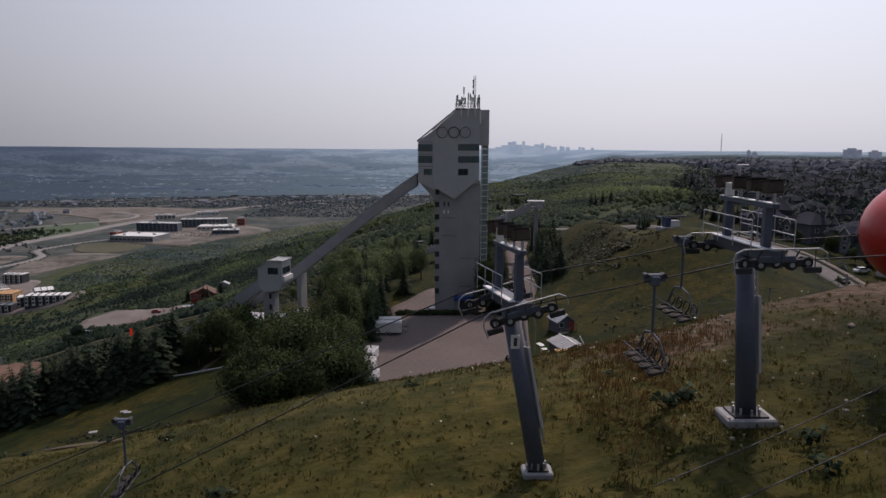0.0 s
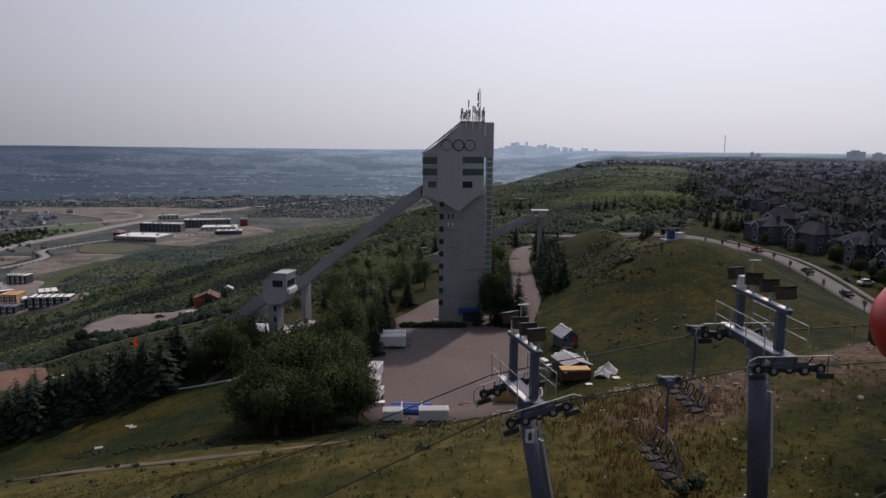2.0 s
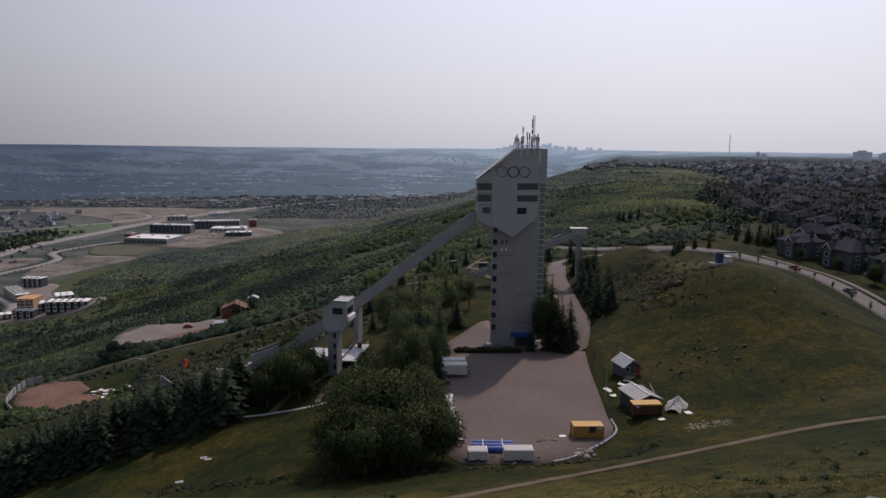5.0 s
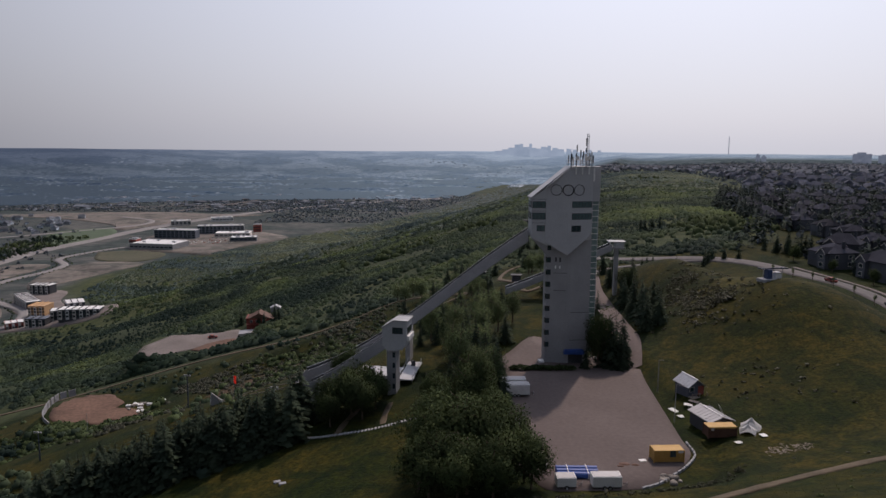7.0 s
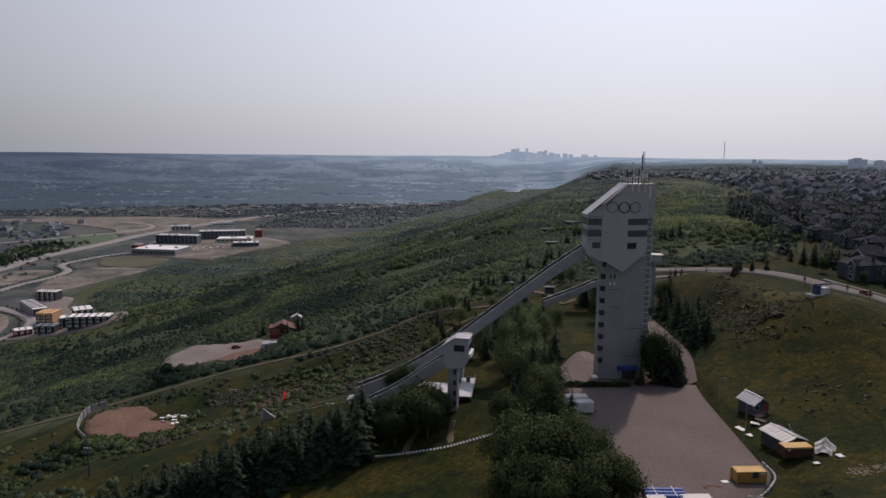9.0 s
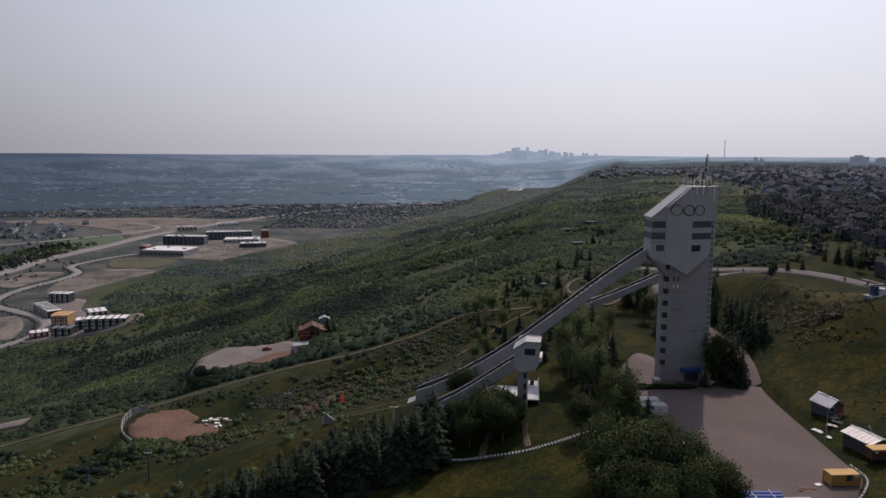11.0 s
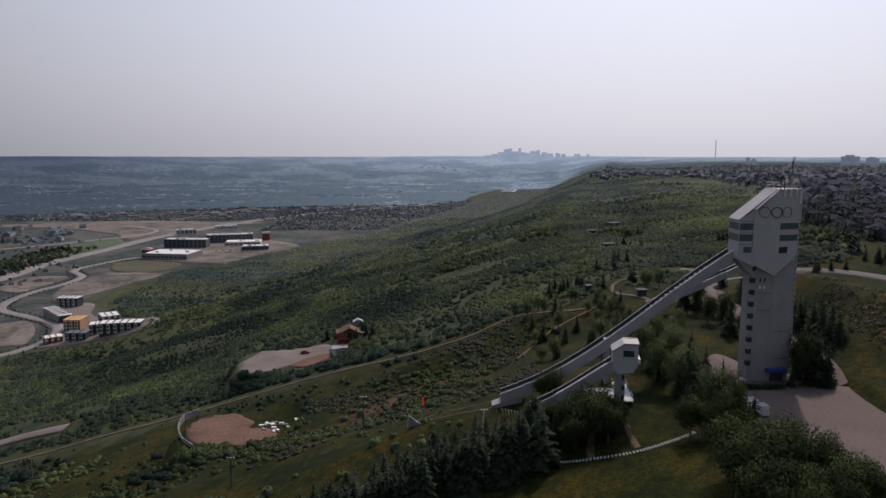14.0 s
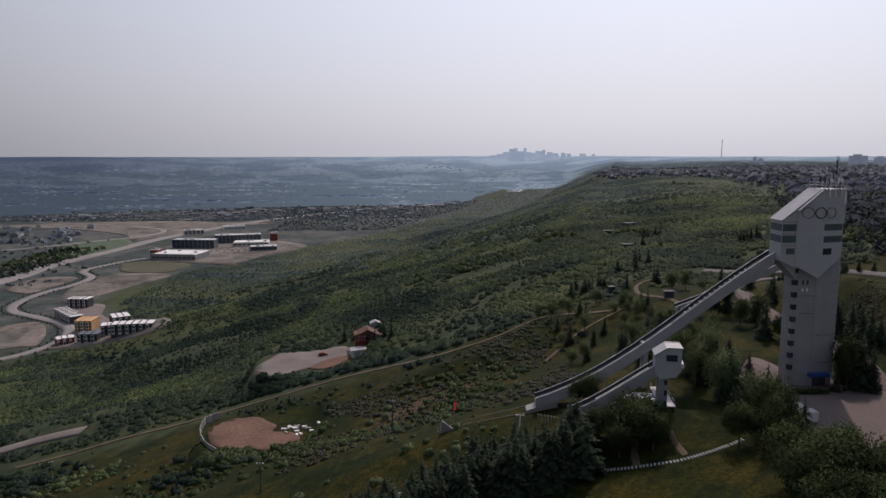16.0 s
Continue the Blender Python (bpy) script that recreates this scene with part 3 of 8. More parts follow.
def wood_left(y):
    return np.interp(y, (120, 300, 410, 460, 518, 560, 626, 691, 767, 814, 875, 910, 1000, 1104, 1190, 1300, 2000, 2600, 3000, 3400, 4300), (-460, -440, -400, -312, -345, -400, -450, -455, -434, -424, -398, -358, -325, -282, -235, -170, 60, 200, 320, 440, 700))


def wood_right(y):
    return np.interp(y, (100, 130, 200, 300, 450, 700, 950, 1150, 1400, 2000, 2600), (46, 100, 145, 160, 225, 310, 350, 235, 280, 450, 620))


DRIVE = [(17.8, -6), (21.6, 9), (22.4, 22), (25.5, 52), (27, 72), (33, 103), (50, 120), (75, 122), (90, 112)]
YARD = [(20.3, -8), (18.6, -22), (17, -37), (15.8, -48), (15.2, -54), (10.5, -60.5), (7, -64), (3.5, -66.5), (-4, -67), (-10, -66.5),
        (-13, -58), (-15, -45), (-13.5, -26), (-10, -8), (-10.5, 2), (-4, 14), (0, 18), (3, 14), (8, 6), (15.5, 3)]


def make_ground():
    xs = spaced(-165, 110, 1.9, -4500, 4500, 1.035)
    ys = spaced(-185, 150, 1.9, -1500, 4950, 1.03)
    X, Y = np.meshgrid(xs, ys)
    Zg = height(X, Y)
    rng = np.random.RandomState(3)
    near = (np.abs(X) < 170) & (Y < 130) & ~((np.abs(X - 4) < 24) & (np.abs(Y + 28) < 42))
    Zg = Zg + np.where(near, rng.normal(0, 0.05, X.shape), 0)
    # the ground drops a little under the paved yard
    inside = np.zeros(X.shape, bool)
    for (xa, ya), (xb, yb) in zip(YARD, YARD[1:] + YARD[:1]):
        inside ^= ((ya > Y) != (yb > Y)) & (X < (xb - xa) * (Y - ya) / (yb - ya + 1e-9) + xa)
    near_d = np.full(X.shape, 1e9)
    for px, py in curve_points(DRIVE, 1.5):
        near_d = np.minimum(near_d, np.hypot(X - px, Y - py))
    Zg = Zg - 0.30 * (inside | (near_d < 2.7))
    nx, ny = len(xs), len(ys)
    i = np.arange(ny - 1)[:, None] * nx + np.arange(nx - 1)[None, :]
    f = np.stack([i, i + 1, i + nx + 1, i + nx], -1).reshape(-1, 4)
    ob = mesh_object("ground", np.column_stack([X.ravel(), Y.ravel(), Zg.ravel()]), f, M_GROUND, True)
    x, y = X.ravel(), Y.ravel()
    h = height(x, y)
    # dry top of the lift hill; worn soil along its crest; scrub under the woods
    dry = 0.30 * bump(x, y, 7, -134, 5, 8) + 0.06 * smooth(18, 30, h) * (y < -90) + 0.33 * bump(x, y, 62, 25, 22, 12) + 0.22 * bump(x, y, -100, 30, 45, 40)
    wood = 0.9 * smooth(-6, -25, h) * smooth(96, 132, y) * (1 - smooth(1200, 2400, y))
    wood = np.maximum(wood, 0.9 * smooth(128, 150, y) * smooth(20, -20, x - 60 - 0.45 * y))
    wood = np.maximum(wood, 0.9 * smooth(2200, 3200, y))
    bare = 0.42 * bump(x, y, 9, -131, 2.5, 6, -0.5) + 0.66 * bump(x, y, 25, -130, 13, 5, 0.1)
    bare = bare + 0.42 * bump(x, y, -92, 62, 16, 9, 0.5) + 0.40 * bump(x, y, -66, 66, 13, 8, 0.3) + 0.3 * bump(x, y, -110, 40, 14, 9) + 0.35 * bump(x, y, 48, 26, 14, 5, 0.3)
    dry = dry + 0.08 * bump(x, y, 66, -30, 34, 40) + 0.20 * bump(x, y, 60, 8, 24, 26)
    dry = dry + 0.42 * smooth(3, 11, h) * (y < -70) * (1 - 0.5 * smooth(0, 10, x)) + 0.26 * bump(x, y, -88, 50, 40, 42)
    bare = bare + 0.22 * bump(x, y, -85, 55, 32, 30) + 0.25 * bump(x, y, 21, -132, 15, 4.5, 0.1) + 0.25 * bump(x, y, 9, -133, 3.5, 6, -0.5)
    dry = dry + 0.26 * bump(x, y, 54, 58, 12, 30) + 0.12 * bump(x, y, 60, 15, 26, 45) + 0.12 * smooth(8, 20, h) * (y < -85) + 0.34 * bump(x, y, -26, -103, 42, 13) + 0.12 * bump(x, y, 20, -110, 30, 20)
    # where the hazed ground colour lies: valley floor, then the far plateau
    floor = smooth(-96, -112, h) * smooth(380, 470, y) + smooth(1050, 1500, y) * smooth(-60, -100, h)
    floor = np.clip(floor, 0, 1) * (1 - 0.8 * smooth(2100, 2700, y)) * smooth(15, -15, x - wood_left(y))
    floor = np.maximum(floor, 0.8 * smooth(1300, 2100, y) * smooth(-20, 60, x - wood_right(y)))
    layer = ob.data.color_attributes.new("zone", "FLOAT_COLOR", "POINT")
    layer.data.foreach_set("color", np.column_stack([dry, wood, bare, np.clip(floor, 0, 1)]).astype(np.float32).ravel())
    return tagged(ob, "rolling hillside of dry summer grass falling to a wooded valley", "ground", kind="structure")


ground = make_ground()


# ---- roads and yards ----
yard = sheet("yard_pavement", YARD, M_ASPHALT, 0.12,
             "broad pinkish asphalt yard in front of the tower", "yard")
ribbon("drive_road", [(17.8, -6), (21.6, 9), (22.4, 22), (25.5, 52), (27, 72), (31, 94)], 6.5, M_ASPHALT, 0.14, 3, "narrow asphalt drive winding round the tower")
ribbon("link_road", [(30.5, 92), (33, 103), (50, 120), (75, 122), (90, 112)], 4.2, M_ROAD, 0.18, 3, "narrow road joining the drive to the street")
ribbon("street_road", [(90, -80), (98, -30), (101.5, -2), (104.5, 25), (105, 50), (103.5, 72), (100, 92), (92, 110), (75, 128), (40, 150)], 7.0, M_ROAD, 0.22, 4, "grey residential street along the hilltop")
ribbon("pavement_strip", [(96, -80), (104, -30), (107.5, -2), (110.5, 25), (111, 50), (109.5, 73), (106, 94)], 1.6, M_GRAVEL, 0.30, 4, "pale concrete footway beside the street", category="footway")
ribbon("track_road", [(62, -82), (50.5, -75), (39.8, -70.8), (29.5, -71.5), (18, -75.5), (4, -83.2), (-3.1, -87.2), (-12.8, -94.5), (-19.5, -97), (-26.6, -97.3), (-35.3, -95.5), (-47.6, -89), (-66, -80)], 2.2, M_TRACK, 0.10, 2, "worn dirt track across the grassy hill", wobble=0.15, category="track")
ribbon("slope_road", [(-255, 126), (-236, 127), (-209, 130), (-177, 126), (-151, 122), (-116, 122), (-91, 118), (-69, 112), (-56, 106), (-40, 108), (-22, 96), (-8, 88)], 1.9, M_TRACK, 0.25, 3,
       "pale gravel service road climbing the slope", wobble=0.1)
ribbon("lower_road", [(-320, 140), (-290, 147), (-260, 151), (-237, 150)], 7, M_GRAVEL, 0.6, 4, "pale road at the foot of the slope")
ribbon("park_road", [(27, 74), (14, 78), (5, 72), (3, 86), (-1, 106), (5, 132), (18, 138)], 1.7, M_TRACK, 0.3, 3, "gravel road to the picnic ground behind the tower")
ribbon("upper_track", [(-14, 90), (-26, 84), (-36, 76), (-46, 62)], 1.3, M_TRACK, 0.3, 3, "dirt track on the slope behind the ramp", wobble=0.15, category="track")
sheet("pit_floor", [(-163, 90), (-160, 93), (-146, 92), (-142, 88), (-137, 83), (-138, 78), (-131, 77), (-127, 72), (-129, 66), (-134, 67), (-136, 62), (-141, 63), (-145, 60), (-150, 63), (-157, 70)], M_SAND, 0.12, "bare reddish sand pit on the slope", "pit")
sheet("car_park", [(-163, 149), (-156, 172), (-151, 189), (-137, 189), (-124, 186), (-118, 174), (-126, 165), (-140, 150), (-151, 141)], M_GRAVEL, 0.15, "pale gravel car park below the slope", "car park")
sheet("clay_pad", [(-137, 152), (-131, 164), (-123, 171), (-119, 168), (-125, 156), (-132, 150)], M_SAND, 0.30, "patch of orange clay beside the car park", "earth")
ribbon("valley_road", [(-480, 370), (-425, 403), (-407, 430), (-404, 464), (-425, 515), (-476, 558), (-518, 590), (-538, 630), (-541, 690), (-528, 750), (-532, 800), (-566, 850), (-560, 900), (-535, 960), (-500, 990)], 10, M_PALEROAD, 0.9, 6,
       "new curving road through the building land")
ribbon("highway", [(-700, 560), (-640, 760), (-640, 914), (-620, 1067), (-593, 1278), (-507, 1581), (-378, 1834), (-200, 2050), (0, 2250)], 26, M_PALEROAD, 0.8, 10, "wide highway along the valley floor")
ribbon("ramp_road", [(-1000, 900), (-800, 1090), (-690, 1230), (-640, 1330), (-660, 1420), (-760, 1500)], 12, M_PALEROAD, 1.0, 8, "curving slip road beside a green field")
sheet("building_land", [(-513, 955), (-520, 1040), (-545, 1130), (-500, 1230), (-430, 1260), (-360, 1200), (-290, 1115), (-300, 1060), (-350, 960), (-364, 885), (-420, 915), (-470, 925)], M_EARTH, 0.5, "pale graded earth of a building site", "earth", 20, 2.5)
sheet("strip_land", [(-533, 765), (-500, 827), (-429, 814), (-444, 745), (-468, 667), (-480, 625), (-507, 670)], M_EARTH, 0.5, "bare graded earth along the new road", "earth", 15, 2.5)
sheet("verge_land", [(-600, 715), (-606, 797), (-553, 804), (-549, 751), (-560, 690)], M_EARTH, 0.5, "pale bare earth beside the new road", "earth", 12, 2.5)
sheet("upper_land", [(-1150, 1500), (-931, 1470), (-800, 1400), (-688, 1303), (-642, 1215), (-600, 1330), (-540, 1480), (-440, 1570), (-558, 1590), (-719, 1642), (-900, 1610)], M_EARTH, 0.6, "pale graded earth beyond the highway", "earth", 25, 2.5)
sheet("turning_land", [(-500, 515), (-468, 540), (-436, 498), (-420, 451), (-431, 443), (-470, 435), (-520, 470)], M_EARTH, 0.6, "bare earth inside the road's bend", "earth", 10, 2.5)
sheet("site_land", [(-478, 590), (-462, 622), (-435, 618), (-412, 560), (-385, 530), (-350, 520), (-315, 470), (-300, 440), (-318, 430), (-350, 430), (-375, 431), (-405, 428), (-412, 460), (-412, 490), (-440, 520)], M_GRAVEL, 0.4, "churned gravel round new terraced houses", "earth", 8, 2.5)
sheet("grass_land", [(-544, 921), (-500, 940), (-433, 906), (-441, 832), (-508, 844)], M_MEADOW, 0.5, "rough olive meadow beside the building site", "meadow", 12, 2.5)
sheet("oval_field", [(-740, 1140), (-738, 1202), (-679, 1253), (-630, 1185), (-622, 1120), (-640, 1010), (-665, 1000)], M_FIELD, 0.9, "mown green field inside the slip road", "field", 12, 2.5)
for x0, y0, x1, y1 in ((-1200, 1700, -300, 2050), (-900, 2300, 100, 2380), (-1500, 2050, -500, 2280), (-700, 1650, -560, 2500)):
    ribbon("town_road", [(x0, y0), ((x0 + x1) / 2 + 30, (y0 + y1) / 2 - 25), (x1, y1)], 16, M_ROAD, 1.2, 12, "pale street through the valley town")
ribbon("river", [(318, 2905), (338, 3000), (365, 3120), (395, 3260)], 62, M_WATER, 2.0, 20, "pale bend of a river in the far valley", category="water")


# ---- far distance ----
def make_backdrop():
    """The hazy plain that closes the view, from the far valley up to the horizon."""
    A, R = np.linspace(radians(-52), radians(52), 200), np.linspace(2180, 4890, 48)
    a, r = np.meshgrid(A, R)
    x, y = np.sin(a) * r, np.cos(a) * r
    z = height(x, y) + 4
    hills = 3 + 7 * smooth(-0.42, -0.52, a) + 2.0 * np.sin(a * 11) + 1.0 * np.sin(a * 29 + 1)
    z = z + hills * smooth(4300, 4880, r) - 6 * smooth(2260, 2180, r) - 60 * smooth(-160, -40, x - wood_left(y)) * smooth(3150, 2950, r)
    k = len(A)
    i = np.arange(len(R) - 1)[:, None] * k + np.arange(k - 1)[None, :]
    f = np.stack([i, i + 1, i + k + 1, i + k], -1).reshape(-1, 4)
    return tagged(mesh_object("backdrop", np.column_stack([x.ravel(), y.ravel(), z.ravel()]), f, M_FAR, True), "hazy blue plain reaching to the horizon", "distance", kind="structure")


make_backdrop()


def far_tower(name, x, y, w, d, h, base, material, label, steps=1, group=""):
    ob = thing(name, pose(x, y, base, 0, 0, 12), label, "tower block", group)
    bm = bmesh.new()
    for s in range(steps):
        u = 1 - 0.22 * s
        box(bm, -w * u / 2, w * u / 2, -d * u / 2, d * u / 2, h * s / steps - (30 if s == 0 else 0), h * (s + 1) / steps)
    part("tower_shell", bm, material, ob)
    return ob


rng = random.Random(11)
SKY = [(-46, 40, 26), (-33, 57, 20), (-20, 61, 14), (-12, 44, 22), (2, 62, 11), (9, 40, 20), (24, 36, 24), (36, 46, 14), (46, 44, 16), (54, 52, 13), (64, 40, 16), (77, 33, 26),
       (98, 36, 9), (108, 33, 13), (121, 31, 12), (146, 32, 7), (165, 30, 10), (190, 28, 9), (-62, 30, 24), (-80, 22, 28), (15, 30, 60), (60, 26, 60), (-30, 26, 50)]
for dx, top, w in SKY:
    # the towers glow in a hazed blue in place of air between
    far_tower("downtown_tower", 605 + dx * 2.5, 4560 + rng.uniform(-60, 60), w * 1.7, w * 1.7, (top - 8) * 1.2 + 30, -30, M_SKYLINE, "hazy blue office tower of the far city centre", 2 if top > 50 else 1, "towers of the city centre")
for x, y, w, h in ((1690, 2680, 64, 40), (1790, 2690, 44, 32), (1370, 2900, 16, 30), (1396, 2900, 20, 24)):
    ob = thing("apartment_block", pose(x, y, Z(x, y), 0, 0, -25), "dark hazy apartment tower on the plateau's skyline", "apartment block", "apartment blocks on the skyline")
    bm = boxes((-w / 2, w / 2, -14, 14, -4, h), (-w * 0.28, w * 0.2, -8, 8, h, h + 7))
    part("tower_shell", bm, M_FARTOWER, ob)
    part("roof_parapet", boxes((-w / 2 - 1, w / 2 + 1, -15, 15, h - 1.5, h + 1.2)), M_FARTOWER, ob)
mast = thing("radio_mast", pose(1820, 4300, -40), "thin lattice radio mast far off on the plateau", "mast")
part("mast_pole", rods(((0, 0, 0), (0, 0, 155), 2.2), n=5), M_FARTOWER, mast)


# ---- ski jump tower ----
def make_tower():
    """Slab shaft of board-marked concrete; a clad head with a pitched roof that steps out over the yard and towards the ramp."""
    ob = thing("ski_jump_tower", pose(0, 0, 0), "tall grey concrete ski jump tower with a clad pitched-roof head", "tower")
    YB = 4.0
    # the front is folded along an upright ridge, like a prow
    PLAN = [(-0.3, -0.3), (4.8, -1.0), (9.9, -0.4), (9.9, YB), (-0.3, YB)]

    def shaft_y(x):
        return -0.3 - 0.7 * (x + 0.3) / 5.1 if x < 4.8 else -1.0 + 0.6 * (x - 4.8) / 5.1

    def head_y(x):
        return -2.6 + (1.35 * (3.9 - x) / 4.8 if x < 3.9 else 1.3 * (x - 3.9) / 5.65)

    def on_front(y_of, x0, x1, z0, z1, out, depth=0.06):
        """A flat box lying on the folded front between x0 and x1."""
        ya, yb = y_of(x0), y_of(x1)
        m = Matrix.Translation((x0, ya, 0)) @ Matrix.Rotation(math.atan2(yb - ya, x1 - x0), 4, "Z")
        bm = bmesh.new()
        box(bm, 0, math.hypot(x1 - x0, yb - ya), -out, depth - out, z0, z1, m=m)
        return bm

    shaft = part("shaft", column(PLAN, -2, 30), M_CONC, ob, "board-marked grey concrete shaft")
    for z in range(4, 29, 3):
        part("pour_joint", on_front(shaft_y, 1.4, 4.75, z, z + 0.07, 0.012, 0.03), M_CONC, shaft)
        part("pour_joint", on_front(shaft_y, 4.85, 9.85, z, z + 0.07, 0.012, 0.03), M_CONC, shaft)
    part("stair_slot", boxes((-0.36, -0.28, 1.2, 2.4, 0, 27)), M_CONC, ob)
    for i in range(9):
        z = 3.9 + i * 2.87
        w = part("window", boxes((-0.36, 0.62, -0.50, 0.55, z, z + 1.25)), M_CHAR, ob)
        part("pane", boxes((-0.40, 0.54, -0.54, 0.47, z + 0.10, z + 1.15)), M_GLASS, w)
    part("ridge_strip", boxes((4.45, 5.15, -1.06, -0.7, -1, 26.4)), M_CONC, ob, "pale vertical strip along the ridge")
    for z, x0, x1 in ((17.4, 1.3, 4.3), (12.2, 5.3, 9.8), (21.5, 1.3, 4.3), (5.6, 5.3, 9.8)):
        part("panel_seam", on_front(shaft_y, x0, x1, z, z + 0.10, 0.02, 0.04), M_CHAR, shaft)
    # head: tall folded panel over the yard, ending below in a shallow V
    front = [(-0.9, 41.2), (3.9, 45.4), (4.3, 45.7), (9.55, 45.9), (9.55, 31.2), (8.4, 29.6), (3.9, 26.0), (-0.9, 28.8)]
    bm = bmesh.new()
    fv = [bm.verts.new((x, head_y(x), z)) for x, z in front]
    bv = [bm.verts.new((x, 0.3, z)) for x, z in front]
    bm.faces.new((fv[0], fv[1], fv[6], fv[7]))
    bm.faces.new((fv[1], fv[2], fv[3], fv[4], fv[5], fv[6]))
    bm.faces.new(bv)
    for i in range(len(front)):
        j = (i + 1) % len(front)
        bm.faces.new((fv[i], fv[j], bv[j], bv[i]))
    bmesh.ops.recalc_face_normals(bm, faces=bm.faces)
    part("front_panel", bm, M_PANEL, ob, "pale metal-clad front panel")
    side = [(-4.2, 38.9), (-0.9, 41.2), (4.3, 45.7), (9.5, 45.85), (9.5, 29.5), (-0.5, 28.0), (-4.2, 29.8)]
    part("head_body", prism(side, -1.1, 4.3), M_PANEL, ob)
    part("underside_bracket", prism([(-4.1, 29.8), (-0.3, 28.0), (-0.3, 25.6)], -0.6, 3.8), M_CONC, ob)
    # roof with a thin metal edge
    slope = [(-4.45, 38.75), (4.25, 45.85), (4.25, 46.15), (-4.45, 39.05)]
    part("sloping_roof", prism(slope, -1.25, 4.5), M_ROOFMETAL, ob, "pale metal sloping roof")
    part("front_roof_edge", prism([(-1.1, 41.15), (4.2, 45.72), (4.2, 46.0), (-1.1, 41.4)], -2.3, -1.15), M_ROOFMETAL, ob)
    part("flat_roof", column([(4.2, -2.65), (9.7, -1.4), (9.7, 4.5), (4.2, 4.5)], 45.85, 46.1), M_ROOFMETAL, ob)
    for x0, x1, n, z0 in ((4.8, 9.4, 6, 36.9), (4.8, 9.4, 6, 34.2), (4.8, 6.9, 2, 31.4)):
        w = part("window_band", on_front(head_y, x0 - 0.08, x1 + 0.08, z0 - 0.08, z0 + 1.38, 0.05), M_CHAR, ob)
        for i in range(n):
            u, v = x0 + (x1 - x0) * i / n, x0 + (x1 - x0) * (i + 1) / n
            part("pane", on_front(head_y, u + 0.06, v - 0.06, z0, z0 + 1.3, 0.09), M_TEAL if n == 6 else M_GLASS, w)
    for x0, x1, n, z0, hgt in ((-4.0, -1.1, 3, 36.7, 1.4), (-4.0, -1.1, 3, 34.1, 1.4), (-2.9, -1.2, 2, 31.4, 1.2)):
        w = part("window_band", boxes((x0 - 0.08, x1 + 0.08, -1.18, -1.08, z0 - 0.08, z0 + hgt + 0.08)), M_CHAR, ob)
        for i in range(n):
            u, v = x0 + (x1 - x0) * i / n, x0 + (x1 - x0) * (i + 1) / n
            part("pane", boxes((u + 0.06, v - 0.06, -1.22, -1.16, z0, z0 + hgt)), M_TEAL, w)
    for z0, y0, y1 in ((36.7, -0.8, 4.0), (34.1, -0.8, 4.0)):
        w = part("window_band", boxes((-4.28, -4.18, y0, y1, z0 - 0.08, z0 + 1.48)), M_CHAR, ob)
        for i in range(4):
            u, v = y0 + (y1 - y0) * i / 4, y0 + (y1 - y0) * (i + 1) / 4
            part("pane", boxes((-4.32, -4.26, u + 0.06, v - 0.06, z0, z0 + 1.4)), M_TEAL, w)
    for z in (38.6, 35.9, 33.2):
        part("cladding_joint", boxes((-4.24, -0.95, -1.15, -1.09, z, z + 0.07)), M_CHAR, ob)
    # five linked rings, three of them high and two low
    for cx, cz, thick in ((1.15, 42.0, 0.07), (3.75, 42.0, 0.11), (6.3, 42.0, 0.07), (4.9, 41.2, 0.04)):
        bm = bmesh.new()
        for k in range(40):
            a, b = math.tau * k / 40, math.tau * (k + 1) / 40
            xa, xb = cx + 1.18 * math.cos(a), cx + 1.18 * math.cos(b)
            rod(bm, (xa, head_y(xa) - 0.06, cz - 1.2 + 1.18 * math.sin(a)), (xb, head_y(xb) - 0.06, cz - 1.2 + 1.18 * math.sin(b)), thick, n=5)
        part("ring", bm, M_DARK if thick > 0.05 else M_STEEL, ob, "dark metal ring")
    # marks on the shaft below the head, canopy over the door
    for x in (1.55, 2.5):
        part("vent_grille", on_front(shaft_y, x, x + 0.4, 24.2, 25.2, 0.05), M_CHAR, ob)
        part("wall_lamp", on_front(shaft_y, x, x + 0.3, 22.6, 23.3, 0.16, 0.2), M_WHITE, ob, "small white wall fitting")
    part("door", on_front(shaft_y, 5.2, 8.6, 0, 2.5, 0.08, 0.1), M_CHAR, ob)
    can = part("canopy", prism([(4.0, 2.6), (8.8, 2.6), (8.6, 3.5), (4.2, 3.5)], -2.3, -0.72), M_BLUE, ob, "blue fabric canopy")
    for x in (4.1, 8.7):
        part("strut", rods(((x, -2.2, 2.6), (x, -0.9, 1.7), 0.05)), M_STEEL, can)
    part("step_slab", boxes((-1.6, -0.3, -0.8, 1.2, -0.1, 0.5), bevel=0.05), M_WHITE, ob)
    # lift shaft of steel and green glass on the far side, with its clad motor room on top
    part("motor_room", boxes((9.6, 11.95, 1.9, 4.25, 38.0, 46.0)), M_PANEL, ob)
    lift = part("lift_frame", boxes((10.35, 10.5, 2.4, 2.55, -1, 38), (11.75, 11.9, 2.4, 2.55, -1, 38), (10.35, 10.5, 4.0, 4.15, -1, 38), (11.75, 11.9, 4.0, 4.15, -1, 42)), M_STEEL, ob)
    for i in range(28):
        z = 0.4 + i * 1.36
        part("crossbar", boxes((10.3, 11.95, 2.36, 2.46, z, z + 0.12)), M_WHITE, lift)
        if i > 0:
            part("pane", boxes((10.52, 11.73, 2.5, 2.53, z + 0.14, z + 1.32)), M_LIFTGLASS, lift)
